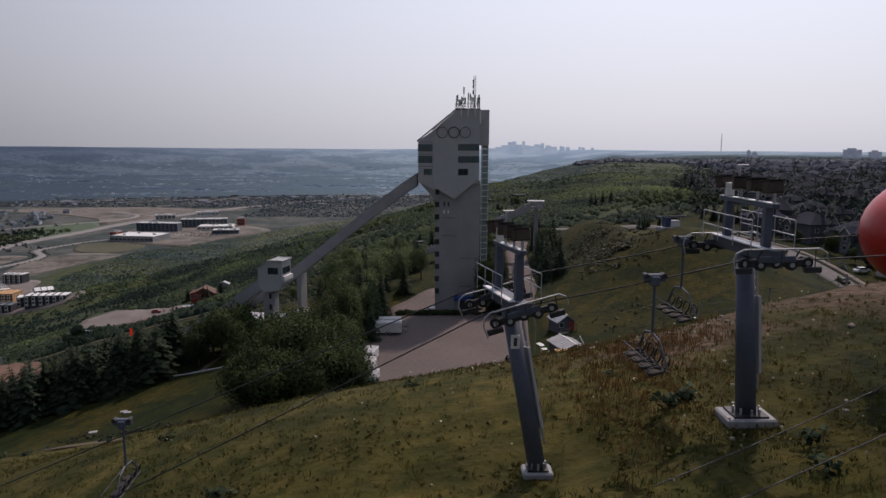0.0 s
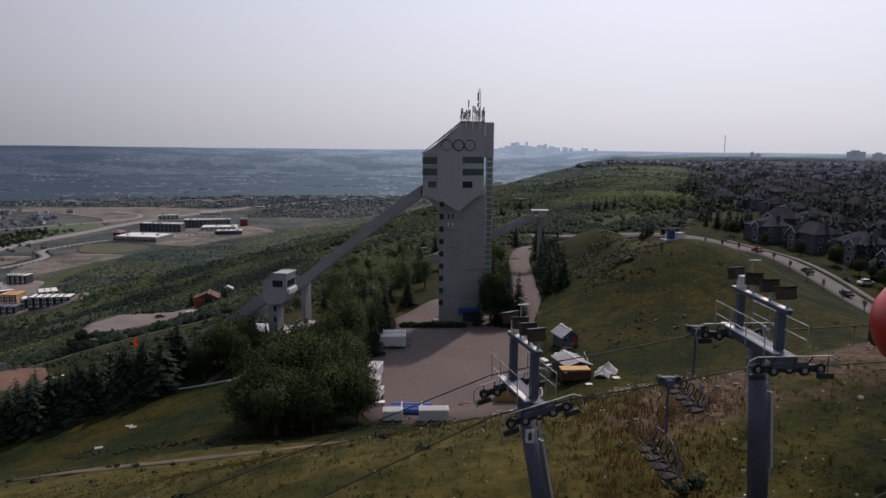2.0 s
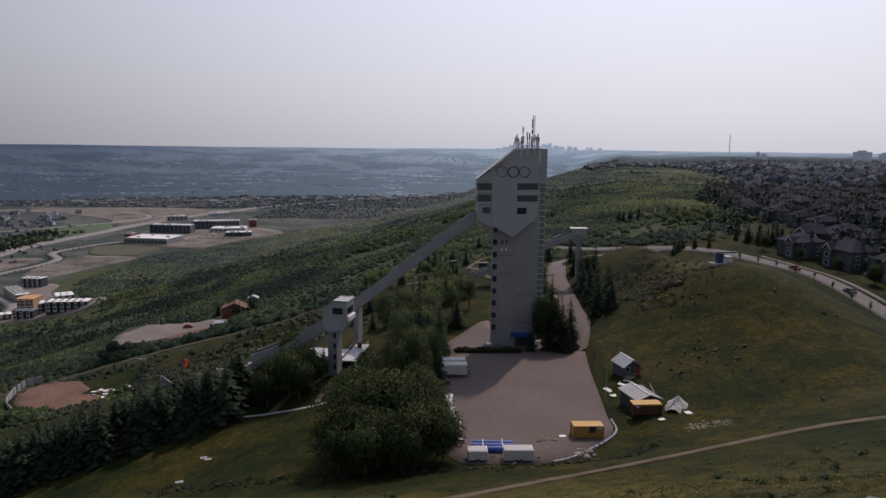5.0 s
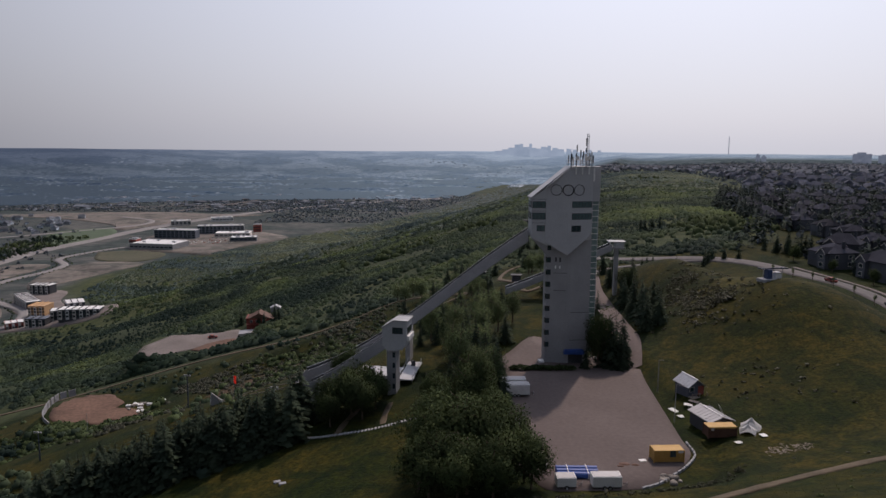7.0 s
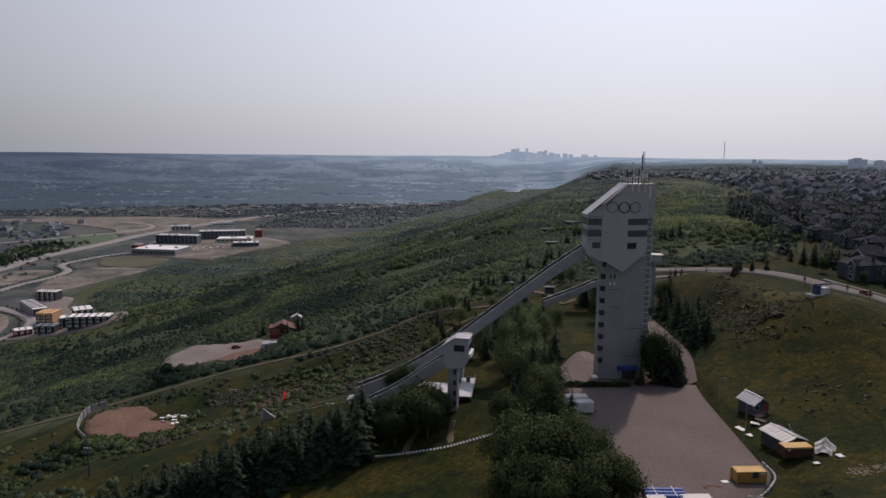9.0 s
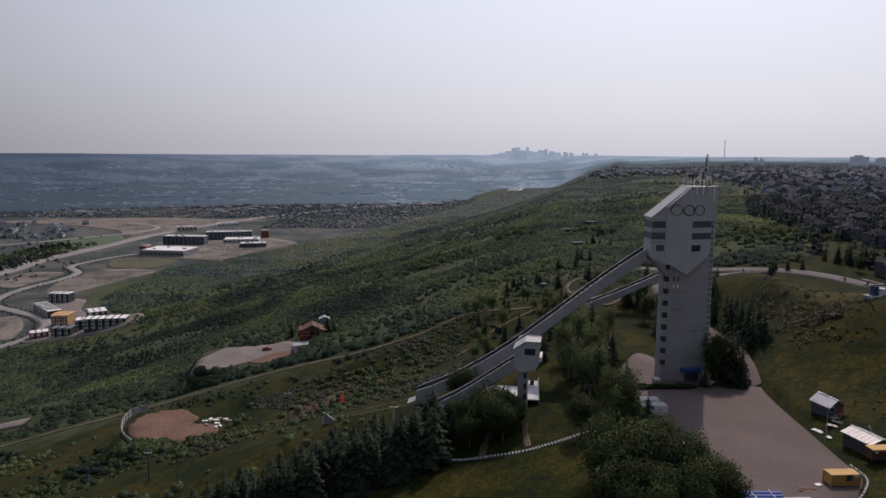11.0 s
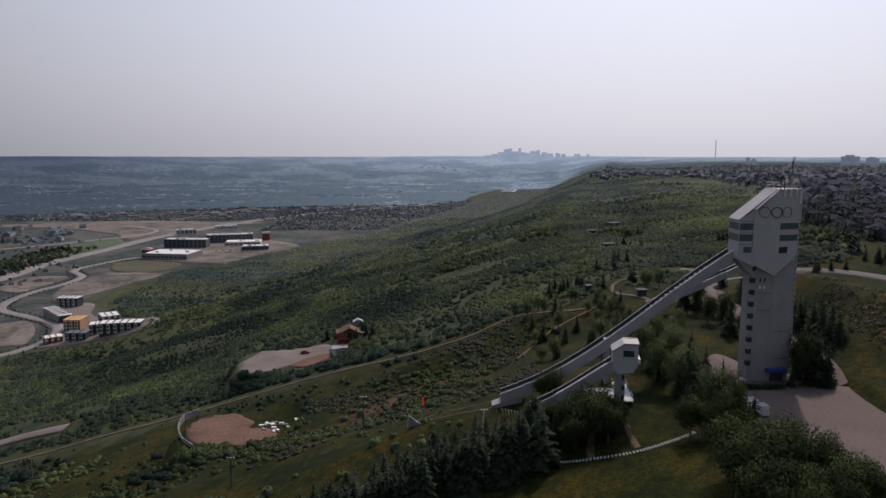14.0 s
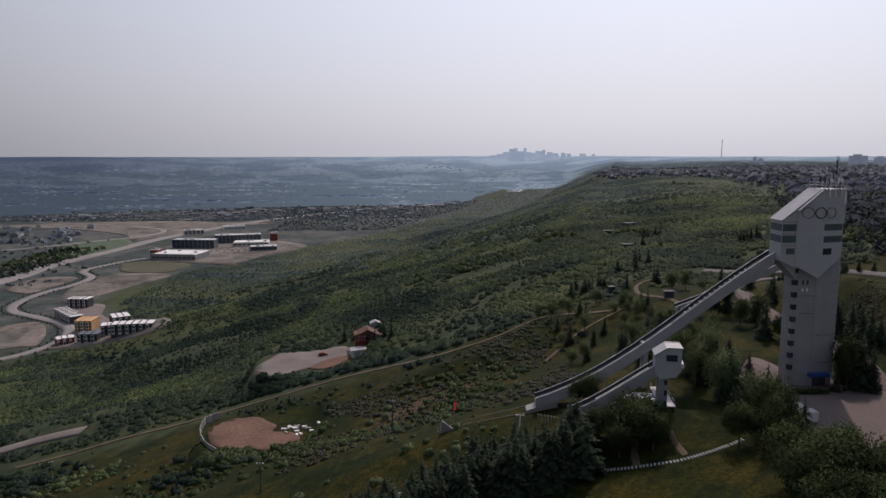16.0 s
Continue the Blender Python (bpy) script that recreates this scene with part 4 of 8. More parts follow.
    # aerials on the roof
    rail = part("roof_rail", bmesh.new(), M_STEEL, ob)
    bm = bmesh.new()
    for z in (46.9, 47.5):
        for a, b in (((4.3, -2.4, z), (9.5, -1.25, z)), ((9.5, -1.25, z), (9.5, 4.3, z)), ((4.3, 4.3, z), (9.5, 4.3, z)), ((4.3, -2.4, z), (4.3, 4.3, z))):
            rod(bm, a, b, 0.05, n=5)
    for x in (4.3, 6.0, 7.8, 9.5):
        for y in (-2.4 + 1.15 * (x - 4.3) / 5.2, 4.3):
            rod(bm, (x, y, 46), (x, y, 47.5), 0.05, n=5)
    bm.to_mesh(rail.data)
    bm.free()
    r = random.Random(4)
    for x, y, z1 in ((4.5, -2.5, 49.0), (5.1, -1.0, 48.2), (5.7, -2.4, 48.7), (6.3, 1.0, 51.0), (7.2, -2.4, 48.5), (7.9, 0.5, 49.5), (9.6, -2.5, 48.4), (9.9, 3.0, 48.8), (4.6, 4.0, 48.6), (6.8, 5.5, 48.9), (9.0, -2.5, 49.2), (10.1, -1.0, 48.6), (10.1, 1.4, 49.4), (8.2, -2.5, 48.8), (4.9, 1.5, 49.3), (5.6, 6.4, 48.4), (9.2, 5.8, 48.9), (7.5, 2.5, 49.8)):
        x, y = 4.4 + (x - 4.5) * 0.9, max(0.66 * y, -2.3 + 0.24 * (x - 4.3))
        pole = part("aerial_pole", rods(((x, y, 46), (x, y, z1), 0.06), n=6), M_DARK, ob)
        if r.random() < 0.85:
            part("aerial_panel", boxes((x - 0.16, x + 0.16, y - 0.22, y - 0.08, z1 - 1.6, z1 - 0.1), bevel=0.03), r.choice((M_CHAR, M_STEEL, M_WHITE)), pole)
    for x in (5.6, 8.0):
        d = part("dish", rods(((x, -2.3, 48.0), (x, -2.6, 48.0), 0.42), n=16), M_WHITE, ob)
        part("dish_arm", rods(((x, -1.5, 46), (x, -2.3, 48.0), 0.05), n=6), M_STEEL, d)
    for x in (5.2, 6.7, 8.3):
        part("hanging_panel", boxes((x, x + 0.26, head_y(x) - 0.35, head_y(x) - 0.02, 44.3, 46.1), bevel=0.03), M_WHITE, ob, "white panel aerial on the parapet")
    for y in (-1.5, 0.3, 2.0):
        part("hanging_panel", boxes((9.52, 9.85, y, y + 0.26, 43.2 + y * 0.3, 45.6), bevel=0.03), M_WHITE, ob)
    lat = bmesh.new()
    for a in range(3):
        c, s = 0.28 * math.cos(a * 2.094), 0.28 * math.sin(a * 2.094)
        rod(lat, (8.4 + c, 0.4 + s, 46), (8.4 + c, 0.4 + s, 53.4), 0.045, n=5)
    for i in range(14):
        z = 46.2 + i * 0.52
        for a in range(3):
            c0, s0, c1, s1 = 0.28 * math.cos(a * 2.094), 0.28 * math.sin(a * 2.094), 0.28 * math.cos((a + 1) * 2.094), 0.28 * math.sin((a + 1) * 2.094)
            rod(lat, (8.4 + c0, 0.4 + s0, z), (8.4 + c1, 0.4 + s1, z + 0.5), 0.03, n=4)
    lm = part("lattice_mast", lat, M_STEEL, ob)
    for z in (49.3, 50.6, 51.6):
        part("aerial_panel", boxes((7.95, 8.2, 0.05, 0.3, z, z + 0.9), bevel=0.03), M_DARK, lm)
    return ob


make_tower()


# ---- inrun ramps ----
def make_ramp(name, a, b, width, deep, label, steps, curve=0.0, n=14, first=0.03, run=0.62):
    """A trough of steel from a (high) down to b: deck, two upstand walls, under-girder, start steps along one side. It flattens towards its foot."""
    a, b = Vector(a), Vector(b)
    ob = thing(name, pose(*a), label, "ski jump ramp")
    way = (b - a)
    flat = Vector((way.x, way.y, 0)).normalized()
    sidew = Vector((-flat.y, flat.x, 0))
    pts = []
    for i in range(n + 1):
        u = i / n
        p = way * u
        p.z = way.z * (u + curve * math.sin(math.pi * u) * u)
        pts.append(p)

    def sweep(lo, hi, z0, z1):
        bm = bmesh.new()
        rows = []
        for p in pts:
            rows.append([bm.verts.new(p + sidew * s + Vector((0, 0, z))) for s, z in ((lo, z0), (hi, z0), (hi, z1), (lo, z1))])
        for r0, r1 in zip(rows, rows[1:]):
            for k in range(4):
                bm.faces.new((r0[k], r0[(k + 1) % 4], r1[(k + 1) % 4], r1[k]))
        bm.faces.new(rows[0][::-1])
        bm.faces.new(rows[-1])
        bmesh.ops.recalc_face_normals(bm, faces=bm.faces)
        return bm

    h = width / 2
    part("girder", sweep(-h + 0.1, h - 0.1, -deep, -0.15), M_CONC, ob, "grey ramp girder")
    part("deck", sweep(-h, h, -0.15, 0.0), M_CHAR, ob, "dark matted track bed")
    for s in (-1, 1):
        wall = part("side_wall", sweep(s * h - 0.09, s * h + 0.09, -deep * 0.9, 0.80), M_RAMPWALL, ob)
        part("top_rail", sweep(s * h - 0.13, s * h + 0.13, 0.80, 0.87), M_STEEL, wall)
        # dark sheet added to make the wall's inner face darker
        part("inner_dark_sheet", sweep(s * (h - 0.13) - 0.03, s * (h - 0.13) + 0.03, 0.0, 0.78), M_CHAR, wall, "dark sheet on the inner side of the wall")
    part("track_groove", sweep(-0.42, -0.22, 0.0, 0.08), M_STEEL, ob)
    part("track_groove", sweep(0.22, 0.42, 0.0, 0.08), M_STEEL, ob)
    for k in range(steps):
        u = first + run * k / max(1, steps)
        p = way * u
        p.z = way.z * (u + curve * math.sin(math.pi * u) * u)
        q = p + sidew * (-h * 0.55)
        m = Matrix.Translation(q) @ flat.to_track_quat("X", "Z").to_matrix().to_4x4()
        bm = bmesh.new()
        box(bm, -0.16, 0.16, -0.34, 0.34, -0.1, 0.16, m=m)
        part("start_step", bm, M_TRIM, ob)
    return ob


make_ramp("large_ramp", (-4.4, 2.6, 30.8), (-58.2, 7.8, -5.4), 3.8, 2.2, "long grey ski jump ramp falling from the tower", 13, 0.14, first=0.10, run=0.27)
make_ramp("small_ramp", (-35.6, -14.2, 10.1), (-54.0, -10.2, -2.2), 3.6, 2.0, "shorter grey ski jump ramp below the start house", 22, 0.08, first=0.12, run=0.58)


def make_start_house():
    ob = thing("start_house", pose(-34.1, -14.6, -0.95, 0, 0, -12), "pale clad start house on a concrete stair column", "start house")
    body = [(-2.7, 13.4), (-0.4, 14.9), (2.6, 14.9), (2.6, 10.4), (1.7, 8.9), (-1.6, 8.4), (-2.7, 9.8)]
    part("cabin_body", prism(body, -2.3, 2.3), M_PANEL, ob)
    roof = part("roof", prism([(-2.9, 13.25), (-0.4, 14.95), (2.8, 14.95), (2.8, 15.15), (-0.5, 15.15), (-2.9, 13.5)], -2.5, 2.5), M_ROOFMETAL, ob, "pale metal roof")
    for y in (-2.5, 2.35):
        part("parapet", boxes((-0.4, 2.8, y, y + 0.15, 15.15, 15.3)), M_WHITE, roof)
    w = part("window_band", boxes((-0.5, 1.75, -2.36, -2.28, 12.3, 13.7)), M_CHAR, ob)
    for i in range(3):
        part("pane", boxes((-0.42 + i * 0.73, 0.23 + i * 0.73, -2.4, -2.34, 12.4, 13.6)), M_GLASS, w)
    w = part("window_band", boxes((2.58, 2.66, -1.9, 1.9, 12.3, 13.7)), M_CHAR, ob)
    for i in range(4):
        part("pane", boxes((2.64, 2.70, -1.82 + i * 0.93, -0.97 + i * 0.93, 12.4, 13.6)), M_GLASS, w)
    part("balcony", boxes((2.62, 3.1, -2.2, 2.2, 10.9, 11.9), bevel=0.04), M_WHITE, ob, "white balcony front")
    col = part("stair_column", boxes((-1.9, 0.1, -1.7, 1.5, -7, 8.9)), M_CONC, ob, "grey concrete stair column")
    for i in range(5):
        part("window", boxes((-0.62, -0.08, -1.76, -1.68, -2.2 + i * 2.3, -1.1 + i * 2.3)), M_GLASS, col)
    return ob


make_start_house()
pil = thing("ramp_pillar", pose(-32.3, 6.1, 0, 0, 0, -8), "white concrete slab pillar carrying the large ramp", "pillar")
part("pillar_blade", boxes((-0.55, 0.55, -2.2, 2.2, -8, 8.6), bevel=0.05), M_CONC, pil)
part("pillar_cap", boxes((-0.9, 0.9, -2.5, 2.5, 8.5, 9.3), bevel=0.05), M_CONC, pil)
dk = thing("service_deck", pose(-31.6, -5.5, Z(-31.6, -5.5), 0, 0, -8), "pale railed service deck between the ramp's pillars", "deck")
part("floor_slab", boxes((-1.6, 1.6, -6.5, 6.5, 0.9, 1.15), bevel=0.03), M_PANEL, dk)
for x in (-1.5, 1.5):
    part("hand_rail", rods(((x, -6.4, 2.1), (x, 6.4, 2.1), 0.035), n=6), M_STEEL, dk)
    for y in (-6.3, -3.1, 0, 3.1, 6.3):
        part("post", rods(((x, y, -0.6), (x, y, 2.1), 0.05), n=6), M_STEEL, dk)
part("cabinet", boxes((-0.4, 0.5, 3.2, 4.1, 1.15, 2.3), bevel=0.04), M_CHAR, dk)
hut = thing("white_hut", pose(-38.5, -6, Z(-38.5, -6), 0, 0, -10), "low white service building under the ramps", "service building")
part("wall", boxes((-4.5, 4.5, -3, 3, -1, 2.6)), M_WHITE, hut)
part("roof", boxes((-4.8, 4.8, -3.3, 3.3, 2.6, 2.85)), M_PANEL, hut)
part("door", boxes((1.5, 2.5, -3.06, -2.98, 0, 2.1)), M_CHAR, hut)


# ---- plants ----
def leaf_cloud(rng, n, lobes, size, squash=1.0, low=-0.35):
    """n leaf clumps as small tilted quads on a few overlapping lobes inside a unit crown: (n, 4, 3)."""
    c = rng.normal(0, 1, (lobes, 3))
    c /= np.linalg.norm(c, axis=1)[:, None]
    c *= rng.uniform(0.25, 0.62, (lobes, 1))
    c[:, 2] = c[:, 2] * 0.9 + 0.12
    r = rng.uniform(0.34, 0.55, lobes)
    k = rng.randint(0, lobes, n)
    d = rng.normal(0, 1, (n, 3))
    d /= np.linalg.norm(d, axis=1)[:, None]
    p = c[k] + d * (r[k] * rng.uniform(0.55, 1.08, n))[:, None]
    p[:, 2] = np.maximum(p[:, 2], low + rng.uniform(0, 0.25, n))
    nrm = d + rng.normal(0, 0.55, (n, 3))
    nrm /= np.linalg.norm(nrm, axis=1)[:, None]
    a = np.cross(nrm, rng.normal(0, 1, (n, 3)))
    a /= np.linalg.norm(a, axis=1)[:, None]
    b = np.cross(nrm, a)
    s = size * rng.uniform(0.6, 1.25, (n, 1))
    t = s * rng.uniform(0.55, 1.0, (n, 1))
    q = np.stack([p - a * s, p - b * t + nrm * s * 0.2, p + a * s, p + b * t + nrm * s * 0.2], 1)
    q[..., 2] *= squash
    return q


def dome_cloud(rng, around, rings, n, size):
    """A rounded shrub: a lumpy closed dome with n leaf clumps standing out of it: (k, 4, 3)."""
    a = np.linspace(0, math.tau, around, endpoint=False)
    e = np.linspace(-0.35, 1.25, rings + 1)
    r = rng.uniform(0.72, 1.10, (rings + 1, around)) * (1 + 0.14 * np.sin(2 * a + rng.uniform(0, 6)))[None, :]
    p = np.stack([np.cos(e)[:, None] * np.cos(a)[None, :] * r, np.cos(e)[:, None] * np.sin(a)[None, :] * r, np.sin(e)[:, None] * r * 0.85 + 0 * a[None, :]], -1)
    q = np.roll(p, -1, 1)
    dome = np.stack([p[:-1], q[:-1], q[1:], p[1:]], 2).reshape(-1, 4, 3)
    return np.concatenate([dome, leaf_cloud(rng, n, 5, size) * np.array((1.12, 1.12, 1.0))])


def soft_normals(me, n):
    """Leaves take the light of the crown that they make up."""
    n = np.asarray(n, np.float32)
    n = n / np.maximum(np.linalg.norm(n, axis=-1, keepdims=True), 1e-6)
    me.attributes.new("custom_normal", "FLOAT_VECTOR", "POINT").data.foreach_set("vector", n.ravel())


def scatter(name, templates, xy, sizes, tall, material, label, category, sink=0.15, seed=1, kind="stuff", soft=True, lift=0.35, lie=0.0):
    """Many plants or houses joined in one mesh: each takes a template, a turn, a size and the ground's height."""
    rng = np.random.RandomState(seed)
    V, N = [], []
    for ti, T in enumerate(templates):
        pick = np.arange(len(xy)) % len(templates) == ti
        p, s, h = xy[pick], sizes[pick], tall[pick]
        if not len(p):
            continue
        a = rng.uniform(0, math.tau, len(p))
        c, sn = np.cos(a)[:, None, None], np.sin(a)[:, None, None]
        x, y, z = T[None, ..., 0], T[None, ..., 1], T[None, ..., 2]
        X = (x * c - y * sn) * s[:, None, None] + p[:, 0, None, None]
        Y = (x * sn + y * c) * s[:, None, None] + p[:, 1, None, None]
        Zb = height(p[:, 0], p[:, 1])[:, None, None]
        V.append(np.stack([X, Y, z * h[:, None, None] + Zb - sink * h[:, None, None]], -1).reshape(-1, 4, 3))
        gx = (height(p[:, 0] + 7, p[:, 1]) - height(p[:, 0] - 7, p[:, 1])) / 14
        gy = (height(p[:, 0], p[:, 1] + 7) - height(p[:, 0], p[:, 1] - 7)) / 14
        gx, gy = lie * gx[:, None, None], lie * gy[:, None, None]
        N.append(np.stack([x * c - y * sn - gx, x * sn + y * c - gy, np.broadcast_to(z + lift, X.shape)], -1).reshape(-1, 4, 3))
    V = np.concatenate(V)
    f = np.arange(len(V) * 4).reshape(-1, 4)
    ob = mesh_object(name, V.reshape(-1, 3), f, material)
    if soft:
        soft_normals(ob.data, np.concatenate(N).reshape(-1, 3))
    return tagged(ob, label, category, kind=kind)


def in_pads(x, y, grow=1.0):
    """true on roads and yards that stay clear of plants"""
    r = np.zeros(len(x), bool)
    for cx, cy, rx, ry in ((2, -28, 22, 44), (-142, 76, 23, 20), (-138, 166, 27, 26), (-360, 477, 48, 47), (-428, 560, 30, 55), (-480, 480, 60, 60), (2, 92, 10, 9)):
        r |= (np.abs(x - cx) < rx * grow) & (np.abs(y - cy) < ry * grow)
    return r


SLOPE_ROAD = [(-255, 126), (-236, 127), (-209, 130), (-177, 126), (-151, 122), (-116, 122), (-91, 118), (-69, 112), (-56, 106), (-40, 108), (-22, 96), (-8, 88)]
LOWER = [(-320, 140), (-290, 147), (-260, 151), (-237, 150)]
STREET = [(105, 50), (103.5, 72), (100, 92), (92, 110), (75, 128), (40, 150)]
TRACK = [(62, -82), (50.5, -75), (39.8, -70.8), (29.5, -71.5), (18, -75.5), (4, -83.2), (-3.1, -87.2), (-12.8, -94.5), (-19.5, -97), (-26.6, -97.3), (-35.3, -95.5), (-47.6, -89), (-66, -80)]
CLUMPS = [(37, 226, 5, 9), (55, 264, 4, 6), (-9, 149, 5, 7), (-18, 142, 4, 5), (6, 134, 5, 6), (90, 212, 5, 6), (16, 171, 5, 6), (16, 77, 5, 7)]
PARK = [(27, 74), (14, 78), (5, 72), (3, 86), (-1, 106), (5, 132), (18, 138)]


def field(rng, n, x0, x1, y0, y1):
    return rng.uniform(x0, x1, n), rng.uniform(y0, y1, n)


def patchy(x, y, s):
    return 0.5 + 0.28 * np.sin(x / s + 1.7 * np.sin(y / (1.3 * s))) + 0.22 * np.sin(y / (0.7 * s) + x / (2.1 * s))


def make_woods():
    rng = np.random.RandomState(21)
    # slope close to the tower: a closed canopy of rounded shrubs, each of many leaf clumps
    near = [dome_cloud(rng, 8, 3, 14, 0.22) for _ in range(12)]
    x, y = field(rng, 30000, -420, 190, 108, 380)
    keep = (x > wood_left(y)) & (x < wood_right(y)) & ~in_pads(x, y) & ~near_line(x, y, SLOPE_ROAD, 5) & ~near_line(x, y, DRIVE, 7) & ~near_line(x, y, PARK, 6) & ~near_line(x, y, STREET, 8) & ~near_line(x, y, LOWER, 8)
    line = np.interp(x, (-255, -151, -91, -56, -8, 40, 70), (134, 131, 126, 118, 112, 118, 130))
    keep &= (y > line) & (rng.uniform(0, 1, len(x)) < np.clip(3.4 * patchy(x, 1.7 * y, 27) - 0.25, 0.16, 1))
    x, y = x[keep], y[keep]
    s = rng.uniform(1.15, 2.4, len(x)) * (0.42 + 0.95 * patchy(x, 1.6 * y, 33))
    scatter("aspen_scrub", near, np.column_stack([x, y]), s, s * rng.uniform(0.75, 1.25, len(x)), M_SCRUB, "dense green aspen and willow scrub on the slope", "scrub", -0.15, 1, lift=1.5, lie=2.8)
    # middle slope
    mid = [dome_cloud(rng, 7, 2, 8, 0.26) for _ in range(10)]
    x, y = field(rng, 48000, -420, 480, 380, 1000)
    keep = (x > wood_left(y)) & (x < wood_right(y)) & ~in_pads(x, y) & (rng.uniform(0, 1, len(x)) < np.clip(3.0 * patchy(x, 1.6 * y, 43) - 0.3, 0.14, 1))
    x, y = x[keep], y[keep]
    s = rng.uniform(1.7, 3.2, len(x)) * (0.45 + 0.9 * patchy(x, 1.7 * y, 52))
    t = s * rng.uniform(0.55, 0.95, len(x))
    # with distance, more shrubs at random take the colour that holds the haze
    low = rng.uniform(0, 1, len(x)) > smooth(360, 860, y + 150 * (patchy(x, y, 43) - 0.5) + 0.25 * (x - wood_left(y) - 150))
    scatter("foot_scrub", mid, np.column_stack([x, y])[low], s[low] * 1.1, t[low] * 1.2, M_SCRUB, "dark green wood on the lower slope", "scrub", -0.15, 20, lift=1.5, lie=2.8)
    scatter("hillside_scrub", mid, np.column_stack([x, y])[~low], s[~low], t[~low], M_SCRUBFAR, "green scrub along the escarpment, haze put into its colour", "scrub", -0.15, 2, lift=1.5, lie=2.8)
    far = [dome_cloud(rng, 6, 2, 4, 0.3) for _ in range(6)]
    x, y = field(rng, 22000, -300, 900, 1000, 3300)
    keep = (x > wood_left(y)) & (x < wood_right(y)) & (rng.uniform(0, 1, len(x)) < 0.5 + 0.6 * patchy(x, y, 60))
    x, y = x[keep], y[keep]
    s = rng.uniform(3.0, 6.0, len(x))
    t, f = s * rng.uniform(0.35, 0.6, len(x)), y > 1650
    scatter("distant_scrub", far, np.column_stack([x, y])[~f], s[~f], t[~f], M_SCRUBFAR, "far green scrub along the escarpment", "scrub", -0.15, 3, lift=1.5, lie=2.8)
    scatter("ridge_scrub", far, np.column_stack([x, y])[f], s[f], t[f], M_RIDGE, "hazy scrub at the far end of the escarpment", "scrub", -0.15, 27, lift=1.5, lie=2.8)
    # scattered bushes on the grass below the ramps and round the pit
    x, y = field(rng, 7500, -260, -30, -45, 122)
    d = patchy(x, y, 14)
    keep = ~in_pads(x, y, 0.97) & ~near_line(x, y, SLOPE_ROAD, 4) & (rng.uniform(0, 1, len(x)) < np.clip(d * 1.7 - 0.72, 0.02, 1)) & ~((x > -66) & (y < 14))
    x, y = x[keep], y[keep]
    s = rng.uniform(0.3, 1.75, len(x)) * (0.45 + 1.0 * patchy(x, y, 23))
    scatter("slope_bushes", near, np.column_stack([x, y]), s, s * rng.uniform(0.7, 1.25, len(x)), M_SCRUB, "scattered green bushes on rough grass", "bushes", -0.25, 4)
    # darker brush on the broken ground above the pit
    x, y = field(rng, 3600, -125, -44, 18, 104)
    keep = ~in_pads(x, y) & ~near_line(x, y, SLOPE_ROAD, 4) & (rng.uniform(0, 1, len(x)) < np.clip(1.5 * patchy(x, y, 9) - 0.35, 0.03, 1)) & (y < 108 + 0.25 * (x + 44))
    x, y = x[keep], y[keep]
    s = rng.uniform(0.25, 1.15, len(x))
    scatter("broken_brush", near, np.column_stack([x, y]), s, s * rng.uniform(0.6, 1.0, len(x)), M_SAGE, "low brush on broken ground above the pit", "bushes", -0.2, 15)
    # dark thicket in the gully and on the slope left of the pit
    x, y = field(rng, 5200, -190, -50, 8, 104)
    g = 1.1 * bump(x, y, -96, 42, 22, 9, -0.2) + 0.9 * bump(x, y, -118, 38, 14, 9, 0.4) + 0.8 * bump(x, y, -64, 62, 16, 12) + 1.0 * bump(x, y, -166, 48, 18, 16) + 0.7 * bump(x, y, -80, 80, 18, 6, -0.1)
    keep = ~in_pads(x, y, 0.9) & ~near_line(x, y, SLOPE_ROAD, 4) & (rng.uniform(0, 1, len(x)) < g * (0.25 + 0.75 * patchy(x, y, 6)) * 0.75)
    x, y = x[keep], y[keep]
    s = rng.uniform(0.5, 1.7, len(x))
    scatter("gully_thicket", near, np.column_stack([x, y]), s, s * rng.uniform(0.6, 1.1, len(x)), M_LEAF, "dark leafy thicket in the gully below the ramps", "bushes", -0.2, 26)
    # low scrub on the mound beside the yard
    x, y = field(rng, 26000, 24, 85, -75, 75)
    g = bump(x, y, 43.5, 17, 8, 12, 0.2) + 0.9 * bump(x, y, 46, 36, 7, 14, -0.2) + 0.16 * bump(x, y, 38, -28, 8, 8)
    keep = rng.uniform(0, 1, len(x)) < g * (0.05 + 1.2 * patchy(x, y, 3)) + 0.001
    x, y = x[keep], y[keep]
    s = rng.uniform(0.25, 0.8, len(x))
    x, y = np.concatenate([x, rng.normal(45.6, 1.3, 26)]), np.concatenate([y, rng.normal(10.4, 0.9, 26)])
    s = np.concatenate([s * 1.2, rng.uniform(0.9, 1.5, 26)])
    flat = [leaf_cloud(rng, 16, 6, 0.34) for _ in range(8)]
    scatter("mound_bushes", flat, np.column_stack([x, y]), s, s * rng.uniform(0.35, 0.6, len(x)), M_SILVER, "low grey-green bushes on the grassy mound", "bushes", -0.2, 5, lift=0.9)
    # darker copses standing out of the scrub
    x, y = [], []
    for cx, cy in ((111, 201), (119, 204), (135, 195), (118, 181), (222, 679), (-2, 309), (52, 283), (-49, 288), (-62, 304)):
        x.append(rng.normal(cx, 7 + 0.012 * cy, 16))
        y.append(rng.normal(cy, 4 + 0.012 * cy, 16))
    x, y = np.concatenate(x), np.concatenate(y)
    s = rng.uniform(1.8, 3.4, len(x))
